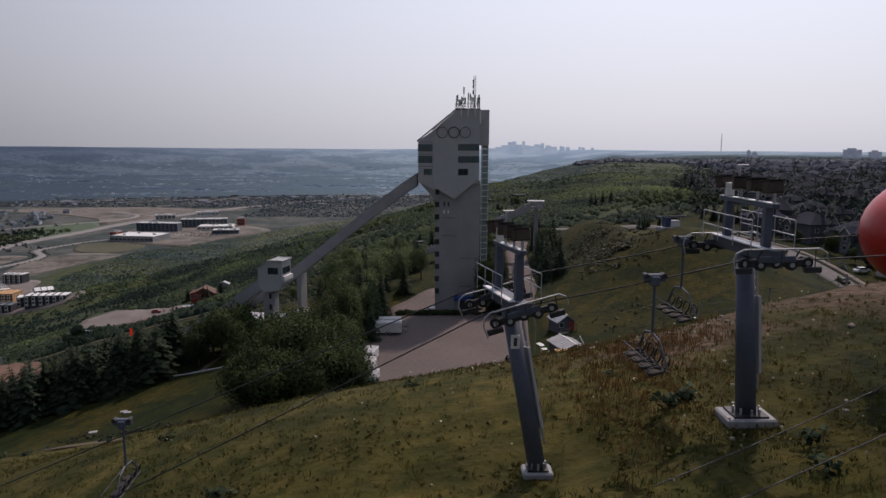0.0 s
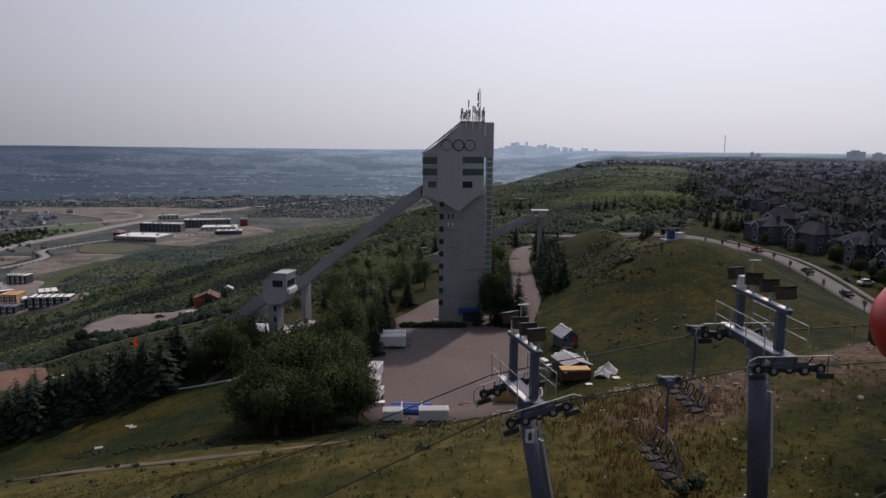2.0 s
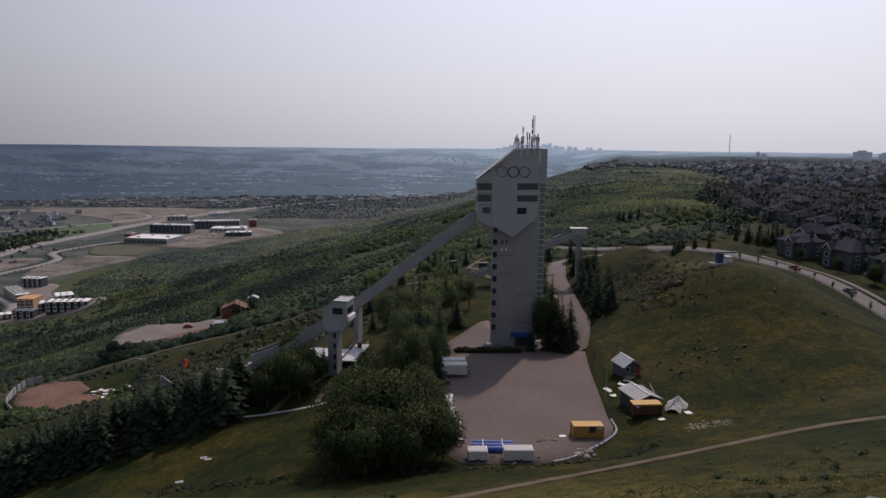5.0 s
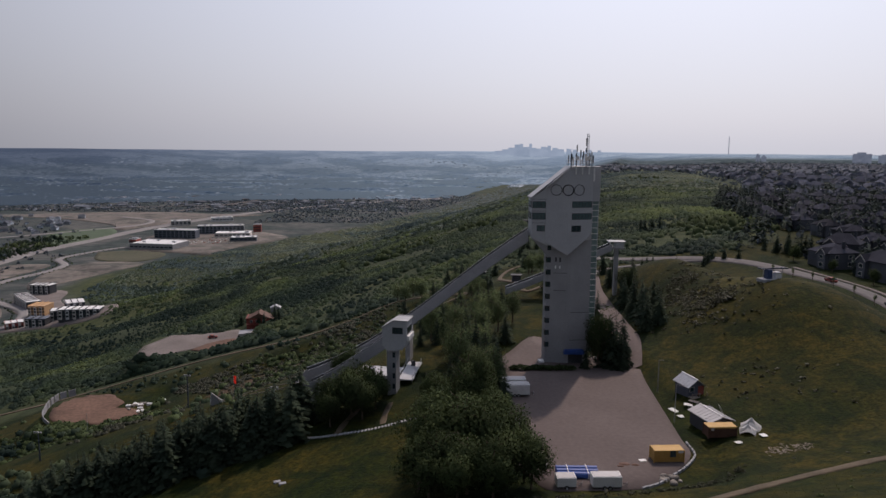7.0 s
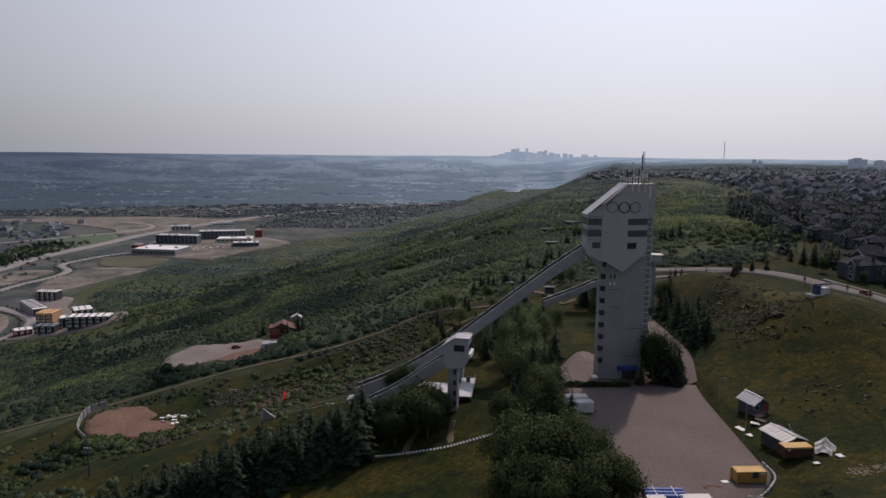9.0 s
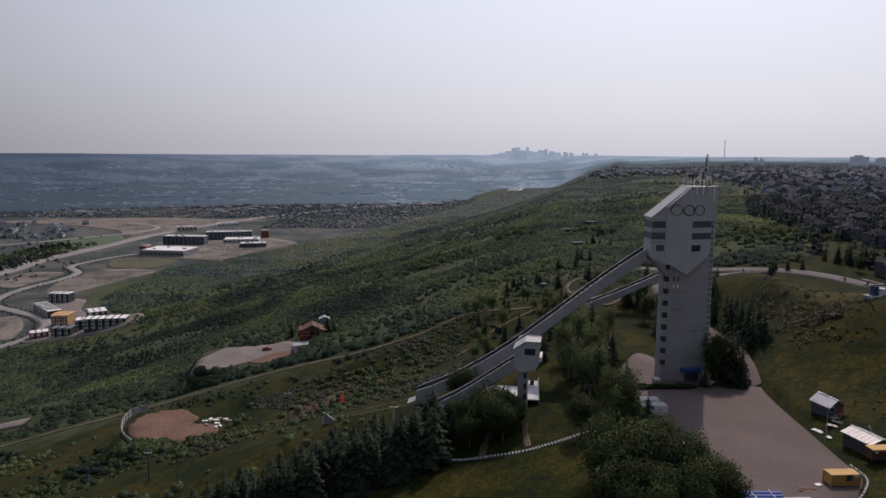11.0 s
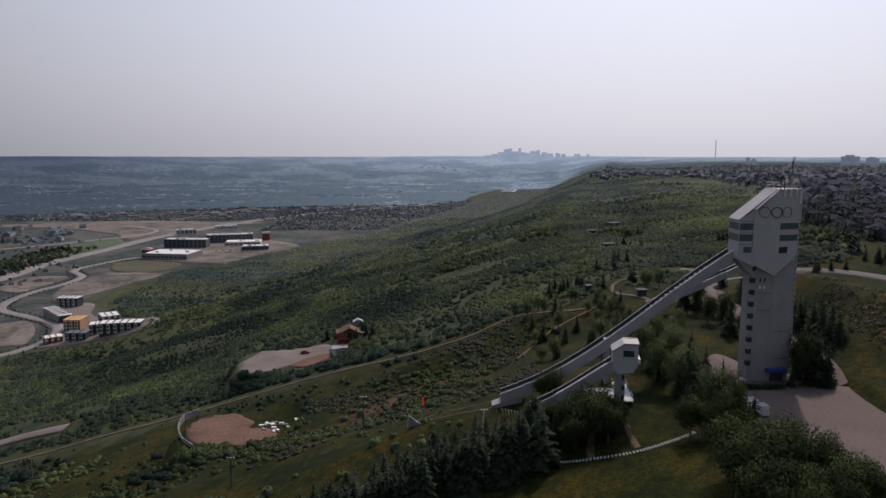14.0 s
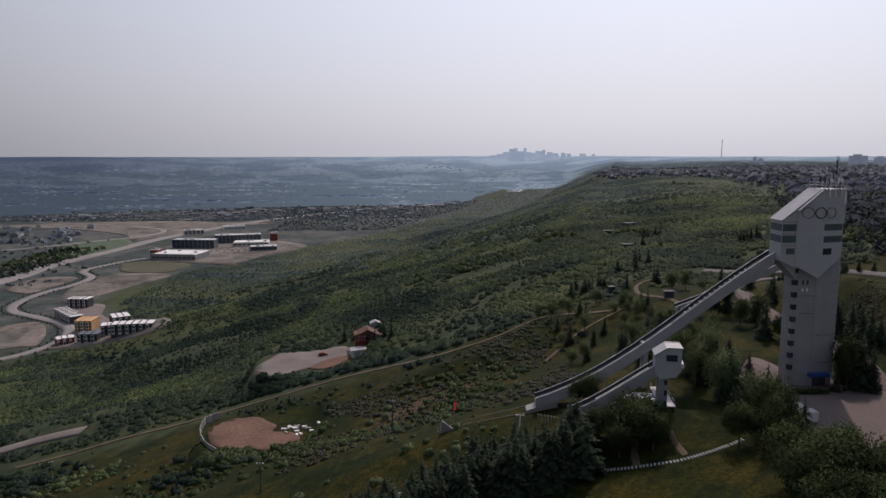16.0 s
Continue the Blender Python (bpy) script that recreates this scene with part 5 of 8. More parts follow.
    scatter("copse_trees", near, np.column_stack([x, y]), s, s * rng.uniform(1.0, 1.7, len(x)), M_LEAF, "dark copses standing out of the hillside scrub", "trees", -0.2, 28)
    # thicket along the rim of the pit
    x, y = field(rng, 1500, -156, -118, 44, 74)
    keep = (np.abs(y - (60 - 0.35 * np.abs(x + 141) + 0.9 * np.maximum(x + 136, 0))) < 4) & (rng.uniform(0, 1, len(x)) < 1.4 * patchy(x, y, 5))
    x, y = x[keep], y[keep]
    s = rng.uniform(0.6, 1.7, len(x))
    scatter("rim_bushes", near, np.column_stack([x, y]), s, s * rng.uniform(0.8, 1.3, len(x)), M_LEAF, "dark leafy bushes along the rim of the pit", "bushes", -0.25, 25)


make_woods()


def cone_cloud(rng, n, size):
    """spruce as one cloud of drooping quads"""
    z = rng.uniform(0.02, 1.0, n) ** 1.25
    a = rng.uniform(0, math.tau, n)
    r = (1 - z) * rng.uniform(0.55, 1.0, n) * 0.26 + 0.01
    p = np.column_stack([np.cos(a) * r, np.sin(a) * r, z])
    out = np.column_stack([np.cos(a), np.sin(a), -0.55 + 0 * a])
    side = np.column_stack([-np.sin(a), np.cos(a), 0 * a])
    s = size * (0.5 + 0.8 * (1 - z))[:, None]
    return np.stack([p - out * s, p - side * s * 0.5, p + out * s, p + side * s * 0.5], 1)


def make_far_trees():
    rng = np.random.RandomState(31)
    blob = [leaf_cloud(rng, 12, 4, 0.42) for _ in range(5)]
    dot = [leaf_cloud(rng, 5, 3, 0.62) for _ in range(6)]
    cone = [cone_cloud(rng, 16, 0.17) for _ in range(4)]
    # between the houses of the plateau
    x, y = field(rng, 36000, 90, 1800, 30, 3050)
    keep = (x > wood_right(y) + 6) & (x > 112) & (x < 0.62 * (y + 161) + 150) & (rng.uniform(0, 1, len(x)) < np.clip(1.1 - y / 2200, 0.25, 1) * (0.35 + 0.6 * patchy(x, y, 24)))
    x, y = x[keep], y[keep]
    s = rng.uniform(1.5, 3.0, len(x)) * (1 + y / 2200)
    k = rng.uniform(0, 1, len(x)) < 0.35
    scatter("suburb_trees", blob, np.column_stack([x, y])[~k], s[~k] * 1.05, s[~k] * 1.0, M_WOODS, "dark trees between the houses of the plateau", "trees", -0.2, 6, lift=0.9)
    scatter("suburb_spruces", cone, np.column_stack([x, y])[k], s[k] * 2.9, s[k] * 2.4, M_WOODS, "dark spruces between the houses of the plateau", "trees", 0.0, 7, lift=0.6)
    # gardens of the street
    x, y = field(rng, 9000, 100, 400, -40, 460)
    keep = (x > wood_right(np.maximum(y, 100)) - 4) & ((x > 122) | ((y > 128) & (x > 70))) & ~((np.abs(x - 142) < 18) & (np.abs(y - 152) < 24)) & (rng.uniform(0, 1, len(x)) < 0.6)
    x, y = x[keep], y[keep]
    s = rng.uniform(2.0, 4.8, len(x))
    k = rng.uniform(0, 1, len(x)) < 0.6
    scatter("garden_trees", blob, np.column_stack([x, y])[~k], s[~k], s[~k] * 1.0, M_GARDEN, "leafy garden trees between the houses", "trees", -0.3, 16)
    scatter("garden_spruces", cone, np.column_stack([x, y])[k], s[k] * 2.4, s[k] * 2.2, M_GARDEN, "dark garden spruces between the houses", "trees", 0.0, 17)
    # valley town
    x, y = field(rng, 84000, -2400, 700, 1380, 2520)
    keep = (x < wood_left(y) - 20) & (np.hypot(x, y) < 2440) & (rng.uniform(0, 1, len(x)) > 0.85 * smooth(1950, 2400, np.hypot(x, y))) & (np.abs(x) < 0.75 * (y + 160)) & (rng.uniform(0, 1, len(x)) < 0.25 + 0.75 * patchy(x, y, 130) + 0.4 * (y > 2300)) & ~((x > -1320) & (x < -420) & (y > 1380) & (y < 1640))
    x, y = x[keep], y[keep]
    s = rng.uniform(1.6, 4.0, len(x))
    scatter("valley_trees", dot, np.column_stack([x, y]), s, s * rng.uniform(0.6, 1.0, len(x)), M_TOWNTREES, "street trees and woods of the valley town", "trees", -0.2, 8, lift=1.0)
    a, d = rng.uniform(-0.62, 0.24, 52000), 2200 + 2200 * rng.uniform(0, 1, 52000) ** 1.3
    x, y = np.sin(a) * d, np.cos(a) * d
    keep = (x < wood_left(y) - 60) & (rng.uniform(0, 1, len(x)) < np.clip(2.6 * patchy(x, 1.6 * y, 120) - 0.85, 0.06, 1) * (1.1 - 0.5 * smooth(2800, 4300, d)))
    x, y, d = x[keep], y[keep], d[keep]
    s = rng.uniform(5, 15, len(x))
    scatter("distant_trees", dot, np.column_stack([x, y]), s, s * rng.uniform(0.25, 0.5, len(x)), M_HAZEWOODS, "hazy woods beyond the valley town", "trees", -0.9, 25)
    L = curve_points([(-480, 370), (-425, 403), (-407, 430), (-404, 464), (-425, 515), (-476, 558), (-518, 590), (-538, 630), (-541, 690), (-528, 750), (-532, 800), (-566, 850), (-560, 900), (-535, 960)], 9.0)
    d = np.gradient(L, axis=0)
    d = np.column_stack([-d[:, 1], d[:, 0]]) / np.linalg.norm(d, axis=1)[:, None]
    xy = np.vstack([L + d * 9, L - d * 9])
    scatter("road_saplings", blob, xy, np.full(len(xy), 1.5), np.full(len(xy), 2.0), M_LEAF, "young trees lining the new valley road", "trees", -0.5, 19)
    x, y = field(rng, 420, -720, -640, 800, 1100)
    s = rng.uniform(3.0, 5.5, len(x))
    scatter("belt_trees", blob, np.column_stack([x, y]), s, s * rng.uniform(0.9, 1.3, len(x)), M_SCRUB, "dark belt of trees along the highway", "trees", -0.25, 22)
    x, y = field(rng, 1500, -1100, -430, 640, 1400)
    keep = (x < -560 - 0.35 * (y - 700) + 60 * np.sin(y / 60)) & (rng.uniform(0, 1, len(x)) < patchy(x, y, 40) - 0.15)
    x, y = x[keep], y[keep]
    s = rng.uniform(2.5, 5.5, len(x))
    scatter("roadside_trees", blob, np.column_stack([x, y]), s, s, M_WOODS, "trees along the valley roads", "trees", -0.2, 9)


make_far_trees()


def spruce_mesh(seed, whorls=17):
    """Needle-clad boughs of one spruce, drooping, longest below."""
    rng = np.random.RandomState(seed)
    Q = []
    for w in range(whorls):
        u = w / (whorls - 1)
        z, reach = 0.06 + 0.90 * u, 0.235 * (1 - u) ** 0.85 + 0.012
        for k in range(int(11 - 5 * u)):
            a = rng.uniform(0, math.tau)
            L = reach * rng.uniform(0.72, 1.12)
            o, s = np.array([math.cos(a), math.sin(a), 0]), np.array([-math.sin(a), math.cos(a), 0])
            root, droop = np.array([0, 0, z + rng.uniform(-0.02, 0.02)]), np.array([0, 0, -1.0])
            for j in range(3):
                t0, t1 = j / 3, (j + 1) / 3 + 0.08
                p0, p1 = root + o * L * t0 + droop * L * 0.42 * t0 ** 1.3, root + o * L * t1 + droop * L * 0.42 * t1 ** 1.3
                wdt = L * (0.34 - 0.07 * j)
                tilt = np.array([0, 0, rng.uniform(-0.3, 0.3) * wdt])
                Q.append((p0, (p0 + p1) / 2 - s * wdt + droop * wdt * 0.5 + tilt, p1, (p0 + p1) / 2 + s * wdt + droop * wdt * 0.5 - tilt))
    V = np.array(Q)
    me = mesh_object("needle_crown", V.reshape(-1, 3), np.arange(len(V) * 4).reshape(-1, 4), M_NEEDLE)
    data = me.data
    q = V.reshape(-1, 3)
    soft_normals(data, np.column_stack([q[:, 0], q[:, 1], 0.10 + 0 * q[:, 0]]))
    bpy.data.objects.remove(me)
    return data


def crown_mesh(seed, n=5200, lobes=22, size=0.037, squash=1.0, leaf=None):
    rng = np.random.RandomState(seed)
    V = leaf_cloud(rng, n, lobes, size, squash, low=-0.62)
    ob = mesh_object("crown", V.reshape(-1, 3), np.arange(len(V) * 4).reshape(-1, 4), leaf or M_LEAF)
    data = ob.data
    soft_normals(data, V.reshape(-1, 3) + np.array((0, 0, 0.25)) + rng.normal(0, 0.10, (len(V), 1, 3)).repeat(4, 1).reshape(-1, 3))
    bpy.data.objects.remove(ob)
    return data


def trunk_mesh(seed):
    r = random.Random(seed)
    bm = bmesh.new()
    rod(bm, (0, 0, -0.05), (0, 0, 0.45), 0.024, 0.017, 8)
    rod(bm, (0, 0, 0.44), (0.01, 0.01, 0.85), 0.017, 0.006, 7)
    for i in range(9):
        z, a = 0.22 + 0.06 * i, r.uniform(0, math.tau)
        L = r.uniform(0.16, 0.30)
        rod(bm, (0, 0, z), (math.cos(a) * L, math.sin(a) * L, z + L * r.uniform(0.6, 1.0)), 0.009, 0.003, 5)
    me = bpy.data.meshes.new("trunk")
    bm.to_mesh(me)
    bm.free()
    me.materials.append(M_BARK)
    return me


SPRUCES, CROWNS, TRUNKS = [spruce_mesh(40 + i) for i in range(4)], [crown_mesh(60 + i) for i in range(4)], [trunk_mesh(80 + i) for i in range(3)]
AIRY = [crown_mesh(90 + i, 3200, 22, 0.034, 1.0, M_ASPEN) for i in range(4)]
_bm = bmesh.new()
rod(_bm, (0, 0, -0.08), (0, 0, 0.95), 0.016, 0.002, 7)
STEM = bpy.data.meshes.new("stem")
_bm.to_mesh(STEM)
_bm.free()
STEM.materials.append(M_BARK)


def spruce(x, y, h, r, label="dark green spruce on the grassy slope", group="spruces", full=1.0):
    ob = thing("spruce_tree", pose(x, y, Z(x, y), 0, 0, r.uniform(0, 360)), label, "spruce", group)
    wide = h * r.uniform(0.85, 1.15) * full
    shared("trunk", STEM, ob, Matrix.Diagonal((h, h, h, 1)))
    tagged(shared("needle_crown", r.choice(SPRUCES), ob, Matrix.Diagonal((wide, wide, h, 1))), kind="stuff")


def poplar(x, y, h, r, label="full green poplar at the edge of the yard", group="poplars", wide=0.40, airy=False):
    ob = thing("poplar_tree", pose(x, y, Z(x, y), 0, 0, r.uniform(0, 360)), label, "tree", group)
    w = h * wide * r.uniform(0.9, 1.1)
    shared("trunk", r.choice(TRUNKS), ob, Matrix.Diagonal((h, h, h, 1)))
    shared("crown", r.choice(AIRY if airy else CROWNS), ob, Matrix.Translation((0, 0, h * 0.50)) @ Matrix.Diagonal((w, w, h * 0.52, 1)))


r = random.Random(9)
# big grove between the yard and the start house
for x, y, h in ((-17.5, -33, 7.5), (-22, -36, 8), (-26, -32, 8), (-26, -61, 10), (-21.5, -63.5, 9.5), (-17, -63.5, 9.2), (-13.0, -61, 8.6), (-28, -54, 11), (-23.5, -55, 12.5), (-18.5, -56, 11), (-14.5, -54, 9.5), (-26, -47, 11.5), (-21, -48, 11), (-16.5, -46, 9.5), (-28.5, -60.5, 8.5), (-23, -66.5, 8), (-18, -66.5, 8), (-27, -64.5, 7.5), (-12.3, -63.5, 7)):
    poplar(x, y - (2.6 if y < -44 else 0), h * (1.05 if y < -44 else 1.1), r, "full dark green poplar in a dense grove", "grove beside the yard", 0.46)
for x, y, h in ((-43, -24, 10.5), (-46, -20, 10), (-40, -20, 9.5), (-47, -26, 8), (-43, -17, 10), (-49, -16, 8), (-40.5, -26.5, 8.5), (-38.2, -22.5, 8), (-46, 2.5, 8.5), (-48.5, 3.5, 7)):
    poplar(x, y, h, r, "dark green tree below the start house", "trees below the start house", 0.46)
for x, y, h in ((-17, -18, 9.5), (-20.5, -10, 11), (-16, -3, 10.5), (-22, 0, 11), (-15, 9, 11), (-21, 13, 12), (-9, 24, 10), (-14, 27, 11), (-27, 20, 11), (-4, 34, 10), (11.4, -4.4, 11.5), (12.6, -2.6, 14)):
    poplar(x, y, h, r, "green tree beside the tower", "trees round the tower", 0.27 if x > 5 else 0.36, x < 5)
for x, y, h in ((-19, -26, 8), (-23, -22, 8.5), (-12.5, -1, 8), (-13, 16, 10), (-18, 21, 11), (-8, 14, 9), (-24, 27, 11), (-12, 38, 11), (-20, 42, 10), (-28, 36, 10), (-6, 46, 10),
                (14.2, -4.8, 13), (15.6, -3.2, 13.5), (16.2, -5.2, 10.5), (17.6, -4.0, 11.5), (8.6, -5.2, 6.5), (16.4, -6.6, 8), (14, 0.8, 11.5), (18.5, 1.5, 12), (16, 4, 11), (27.5, 13, 10.5), (28.6, 18, 12), (29.5, 24, 11.5), (29.2, 30, 12), (30.5, 36, 11.5), (30, 43, 11), (31, 50, 10.5), (32.5, 20, 10.5), (33.5, 27, 11), (31.5, 15, 10), (32.5, 34, 10.5),
                (-40.5, -11.5, 8.5), (-37.8, -12.5, 7), (-42.8, -12.5, 8), (-50, -21, 9), (-52.5, -19, 8)):
    spruce(x, y, h, r, "tall dark spruce beside the tower", "spruces round the tower")
for i in range(24):
    x, y = r.uniform(-30, -9), r.uniform(-26, 52)
    if (x < -13 or y > 22) and not (x < -23 and y < 16):
        spruce(x, y, r.uniform(6, 11), r, "dark spruce in the wood beside the tower", "spruces round the tower")
rp = random.Random(77)
for i in range(64):
    x, y = rp.uniform(-42, 22), rp.uniform(40, 112)
    if abs(x - 3) > 7 and not (x > 14 and y < 80):
        if rp.random() < 0.22:
            spruce(x, y, rp.uniform(5, 9.5), r, "dark spruce in the park behind the tower", "park spruces")
        else:
            poplar(x, y, rp.uniform(5, 8.5), r, "leafy green tree in the park behind the tower", "park trees", 0.40, True)
for x, y, h in ((-13, -16, 11), (-15, -12, 12), (-12.5, -6, 11), (-17, -7, 12.5), (-14, -22, 10.5), (-18, -24, 11), (-16, -29, 9.5), (-12.6, -30, 8)):
    spruce(x, y, h, r, "tall dark spruce beside the yard", "spruces round the tower") if x % 2 else poplar(x, y, h, r, "tall green tree beside the yard", "trees round the tower", 0.30, True)
for i in range(30):
    x, y = (rp.uniform(27.5, 38), rp.uniform(42, 112)) if i < 16 else (rp.uniform(11, 20), rp.uniform(16, 74))
    if not near_line(np.array([x]), np.array([y]), DRIVE, 4.5)[0]:
        if i % 3:
            spruce(x, y, rp.uniform(9, 13), r, "tall dark spruce along the drive", "spruces along the drive")
        else:
            poplar(x, y, rp.uniform(8, 11), r, "green tree along the drive", "trees along the drive", 0.36)
for x, y, h in ((-20.5, -34.5, 11), (-17.5, -31.5, 11.5), (-19.5, -29, 12)):
    poplar(x, y, h, r, "tall green tree beside the yard", "trees round the tower", 0.30)
for k, (x, y) in enumerate(((119.5, 8), (118.5, -8), (120, 24), (119, 47), (120, 36), (118, 65), (112, 106), (119, 18), (116, 86))):
    poplar(x, y, 5.5 + 0.7 * (k % 4), r, "leafy garden tree before the hilltop houses", "garden trees", 0.40)
# spruce belt down the slope
for i in range(136):
    u = (i / 135) ** 1.1
    x, y = -54.5 - 51 * u + r.uniform(-1.6, 1.6), -20.5 - 8.0 * u + r.uniform(-8.0, 4.5)
    spruce(x, y, r.uniform(9.5, 14.0) * (1 - 0.22 * u), r, "dark spruce in a dense belt down the slope", "belt of spruces", 1.35)
# picnic ground and hillside conifers behind the tower
for cx, cy, wide, count in CLUMPS:
    for i in range(count):
        x, y = r.gauss(cx, wide), r.gauss(cy, wide)
        if not near_line(np.array([x]), np.array([y]), PARK, 3.5)[0]:
            spruce(x, y, r.uniform(4.5, 9), r, "dark spruce standing in the scrub behind the tower", "hillside spruces")
for x, y in ((-112, 178), (-108, 172), (-106, 186), (-119, 192), (-125, 194), (-104, 178), (-100, 168)):
    spruce(x, y, r.uniform(7, 10), r, "dark spruce beside the red house", "spruces by the red house")
for x, y, h in ((113, 122, 9), (116, 119, 10), (115, 126, 8), (119, 124, 9.5), (122, 120, 8.5), (118, 115, 9), (124, 116, 10), (111, 128, 7), (121, 129, 8), (126, 124, 9)):
    spruce(x, y, h, r, "dark spruce standing beside the hilltop houses", "spruces by the street")
for i in range(16):
    spruce(70 + r.uniform(-14, 30), 112 + r.uniform(-4, 10), r.uniform(3.5, 6.5), r, "small dark spruce beside the street", "spruces by the street")
# hedge before the tower
hedge = thing("hedge", pose(-1.8, -6.6, Z(-1.8, -6.6) + 0.1, 0, 0, 0), "row of low rounded dark bushes before the tower", "hedge")
rngh = np.random.RandomState(7)
lobe = rngh.randint(0, 9, 2600)
cx = np.array((-6.2, -4.6, -3.2, -1.3, 0.3, 2.0, 3.9, 5.4, 6.8))[lobe]
size = np.array((0.9, 1.15, 0.85, 1.05, 1.2, 0.9, 1.1, 1.0, 0.8))[lobe]
d = rngh.normal(0, 1, (2600, 3))
d /= np.linalg.norm(d, axis=1)[:, None]
hc = np.column_stack([cx + d[:, 0] * size, 0.9 * d[:, 1] * size, 0.35 + np.abs(d[:, 2]) * size * 0.9])
q = leaf_cloud(rngh, 2600, 26, 0.5) * np.array((0.55, 0.55, 0.42)) + (hc * np.array((1, 0.7, 0.7)))[:, None, :]
hm = mesh_object("foliage", q.reshape(-1, 3), np.arange(10400).reshape(-1, 4), M_LEAF)
hm.parent = hedge


def make_weeds():
    """Tufts, tall weeds and pale flower heads on the lift hill close to the camera."""
    rng = np.random.RandomState(51)
    blades = []
    for _ in range(5):
        n = 7
        a, l, o = rng.uniform(0, math.tau, n), rng.uniform(0.5, 1.0, n), rng.normal(0, 0.55, (n, 2))
        base = np.column_stack([o, np.zeros(n)])
        tip = base + np.column_stack([np.cos(a) * 0.45 * l, np.sin(a) * 0.45 * l, l])
        side = np.column_stack([-np.sin(a), np.cos(a), 0 * a]) * 0.10
        blades.append(np.stack([base - side, base + side, tip + side * 0.3, tip - side * 0.3], 1))
    x, y = field(rng, 105000, -60, 45, -156, -70)
    d = np.hypot(x - 2, y + 150)
    keep = (rng.uniform(0, 1, len(x)) < np.clip(1.2 - d / 60, 0.10, 1) * (0.35 + 0.8 * patchy(x, y, 5))) & (height(x, y) > 3) & ~near_line(x, y, TRACK, 2.0) & (rng.uniform(0, 1, len(x)) > 1.2 * bump(x, y, 24, -127, 15, 6, 0.1))
    x, y = x[keep], y[keep]
    s = rng.uniform(0.07, 0.17, len(x))
    scatter("meadow_grass", blades, np.column_stack([x, y]), s, s * rng.uniform(0.6, 1.5, len(x)), M_WEED, "tufts of dry grass and weeds on the hill", "grass", 0.0, 11, soft=False)
    leafy = [leaf_cloud(rng, 10, 4, 0.42) for _ in range(6)]
    x, y = field(rng, 34000, -26, 30, -154, -108)
    d = np.hypot(x - 5, y + 146)
    clear = bump(x, y, 24, -127, 15, 6, 0.1) + 0.7 * bump(x, y, 7, -131, 3, 8, -0.5)
    keep = (rng.uniform(0, 1, len(x)) < np.clip(1.1 - d / 22, 0.0, 1) * np.clip(1.5 * patchy(x, y, 2.7) - 0.15, 0.1, 1) * (1 - clear))
    x, y = x[keep], y[keep]
    s = rng.uniform(0.04, 0.12, len(x))
    scatter("leafy_weeds", leafy, np.column_stack([x, y]), s, s * rng.uniform(0.6, 1.2, len(x)), M_WEED, "leafy green and yellowing weeds on the hill", "weeds", -0.3, 24)
    x, y = field(rng, 15000, -4, 22, -146, -118)
    keep = rng.uniform(0, 1, len(x)) < 1.2 * bump(x, y, 7.0, -135, 2.6, 6.5, -0.3) * (0.3 + 0.9 * patchy(x, y, 2)) + 0.15 * bump(x, y, 5, -129, 3, 4)
    x, y = x[keep], y[keep]
    s = rng.uniform(0.10, 0.24, len(x))
    scatter("rusty_weeds", blades, np.column_stack([x, y]), s, s * rng.uniform(0.8, 1.8, len(x)), M_RUSTWEED, "rust-orange dry weeds on disturbed soil", "weeds", 0.0, 18, soft=False)
    heads = [leaf_cloud(rng, 6, 2, 0.5) for _ in range(3)]
    x, y = field(rng, 5200, -22, 32, -154, -105)
    keep = (rng.uniform(0, 1, len(x)) < 0.16 * np.exp(-((x - 6) / 11) ** 2 - ((y + 132) / 15) ** 2) + 0.012)
    x, y = x[keep], y[keep]
    s = rng.uniform(0.04, 0.10, len(x))
    scatter("wild_flowers", heads, np.column_stack([x, y]), s, s, M_FLOWER, "pale flower heads among the weeds", "flowers", -3.0, 12)
    berm = [leaf_cloud(rng, 26, 5, 0.24) for _ in range(5)]
    L = curve_points([(-58, -58), (-42, -64), (-33, -67), (-24.6, -69.2), (-16.7, -70.4), (-9.8, -71), (2, -71), (12, -67.5), (20, -63)], 0.35)
    xy = L + rng.normal(0, 1, L.shape) * np.array((0.6, 1.1))
    s = rng.uniform(0.25, 0.75, len(xy))
    scatter("berm_weeds", berm, xy, s, s * rng.uniform(0.6, 1.0, len(xy)), M_SAGE, "rank grey-green weeds along the berm below the yard", "weeds", -0.2, 28)
    clump = [leaf_cloud(rng, 60, 5, 0.2) for _ in range(4)]
    x, y = field(rng, 520, -50, 40, -152, -80)
    keep = rng.uniform(0, 1, len(x)) < patchy(x, y, 9) - 0.15
    x, y = x[keep], y[keep]
    s = rng.uniform(0.2, 0.7, len(x))
    scatter("hill_bushes", clump, np.column_stack([x, y]), s, s * 0.8, M_SCRUB, "small low bushes on the lift hill", "bushes", -0.15, 13)


make_weeds()


# ---- chairlift on the near hill ----
def wheel(parent, c, r0, n=14):
    w = part("sheave_wheel", rods(((c[0], c[1] - 0.06, c[2]), (c[0], c[1] + 0.06, c[2]), r0), n=n), M_RUBBER, parent)
    part("hub", rods(((c[0], c[1] - 0.09, c[2]), (c[0], c[1] + 0.09, c[2]), r0 * 0.45), n=8), M_STEEL, w)


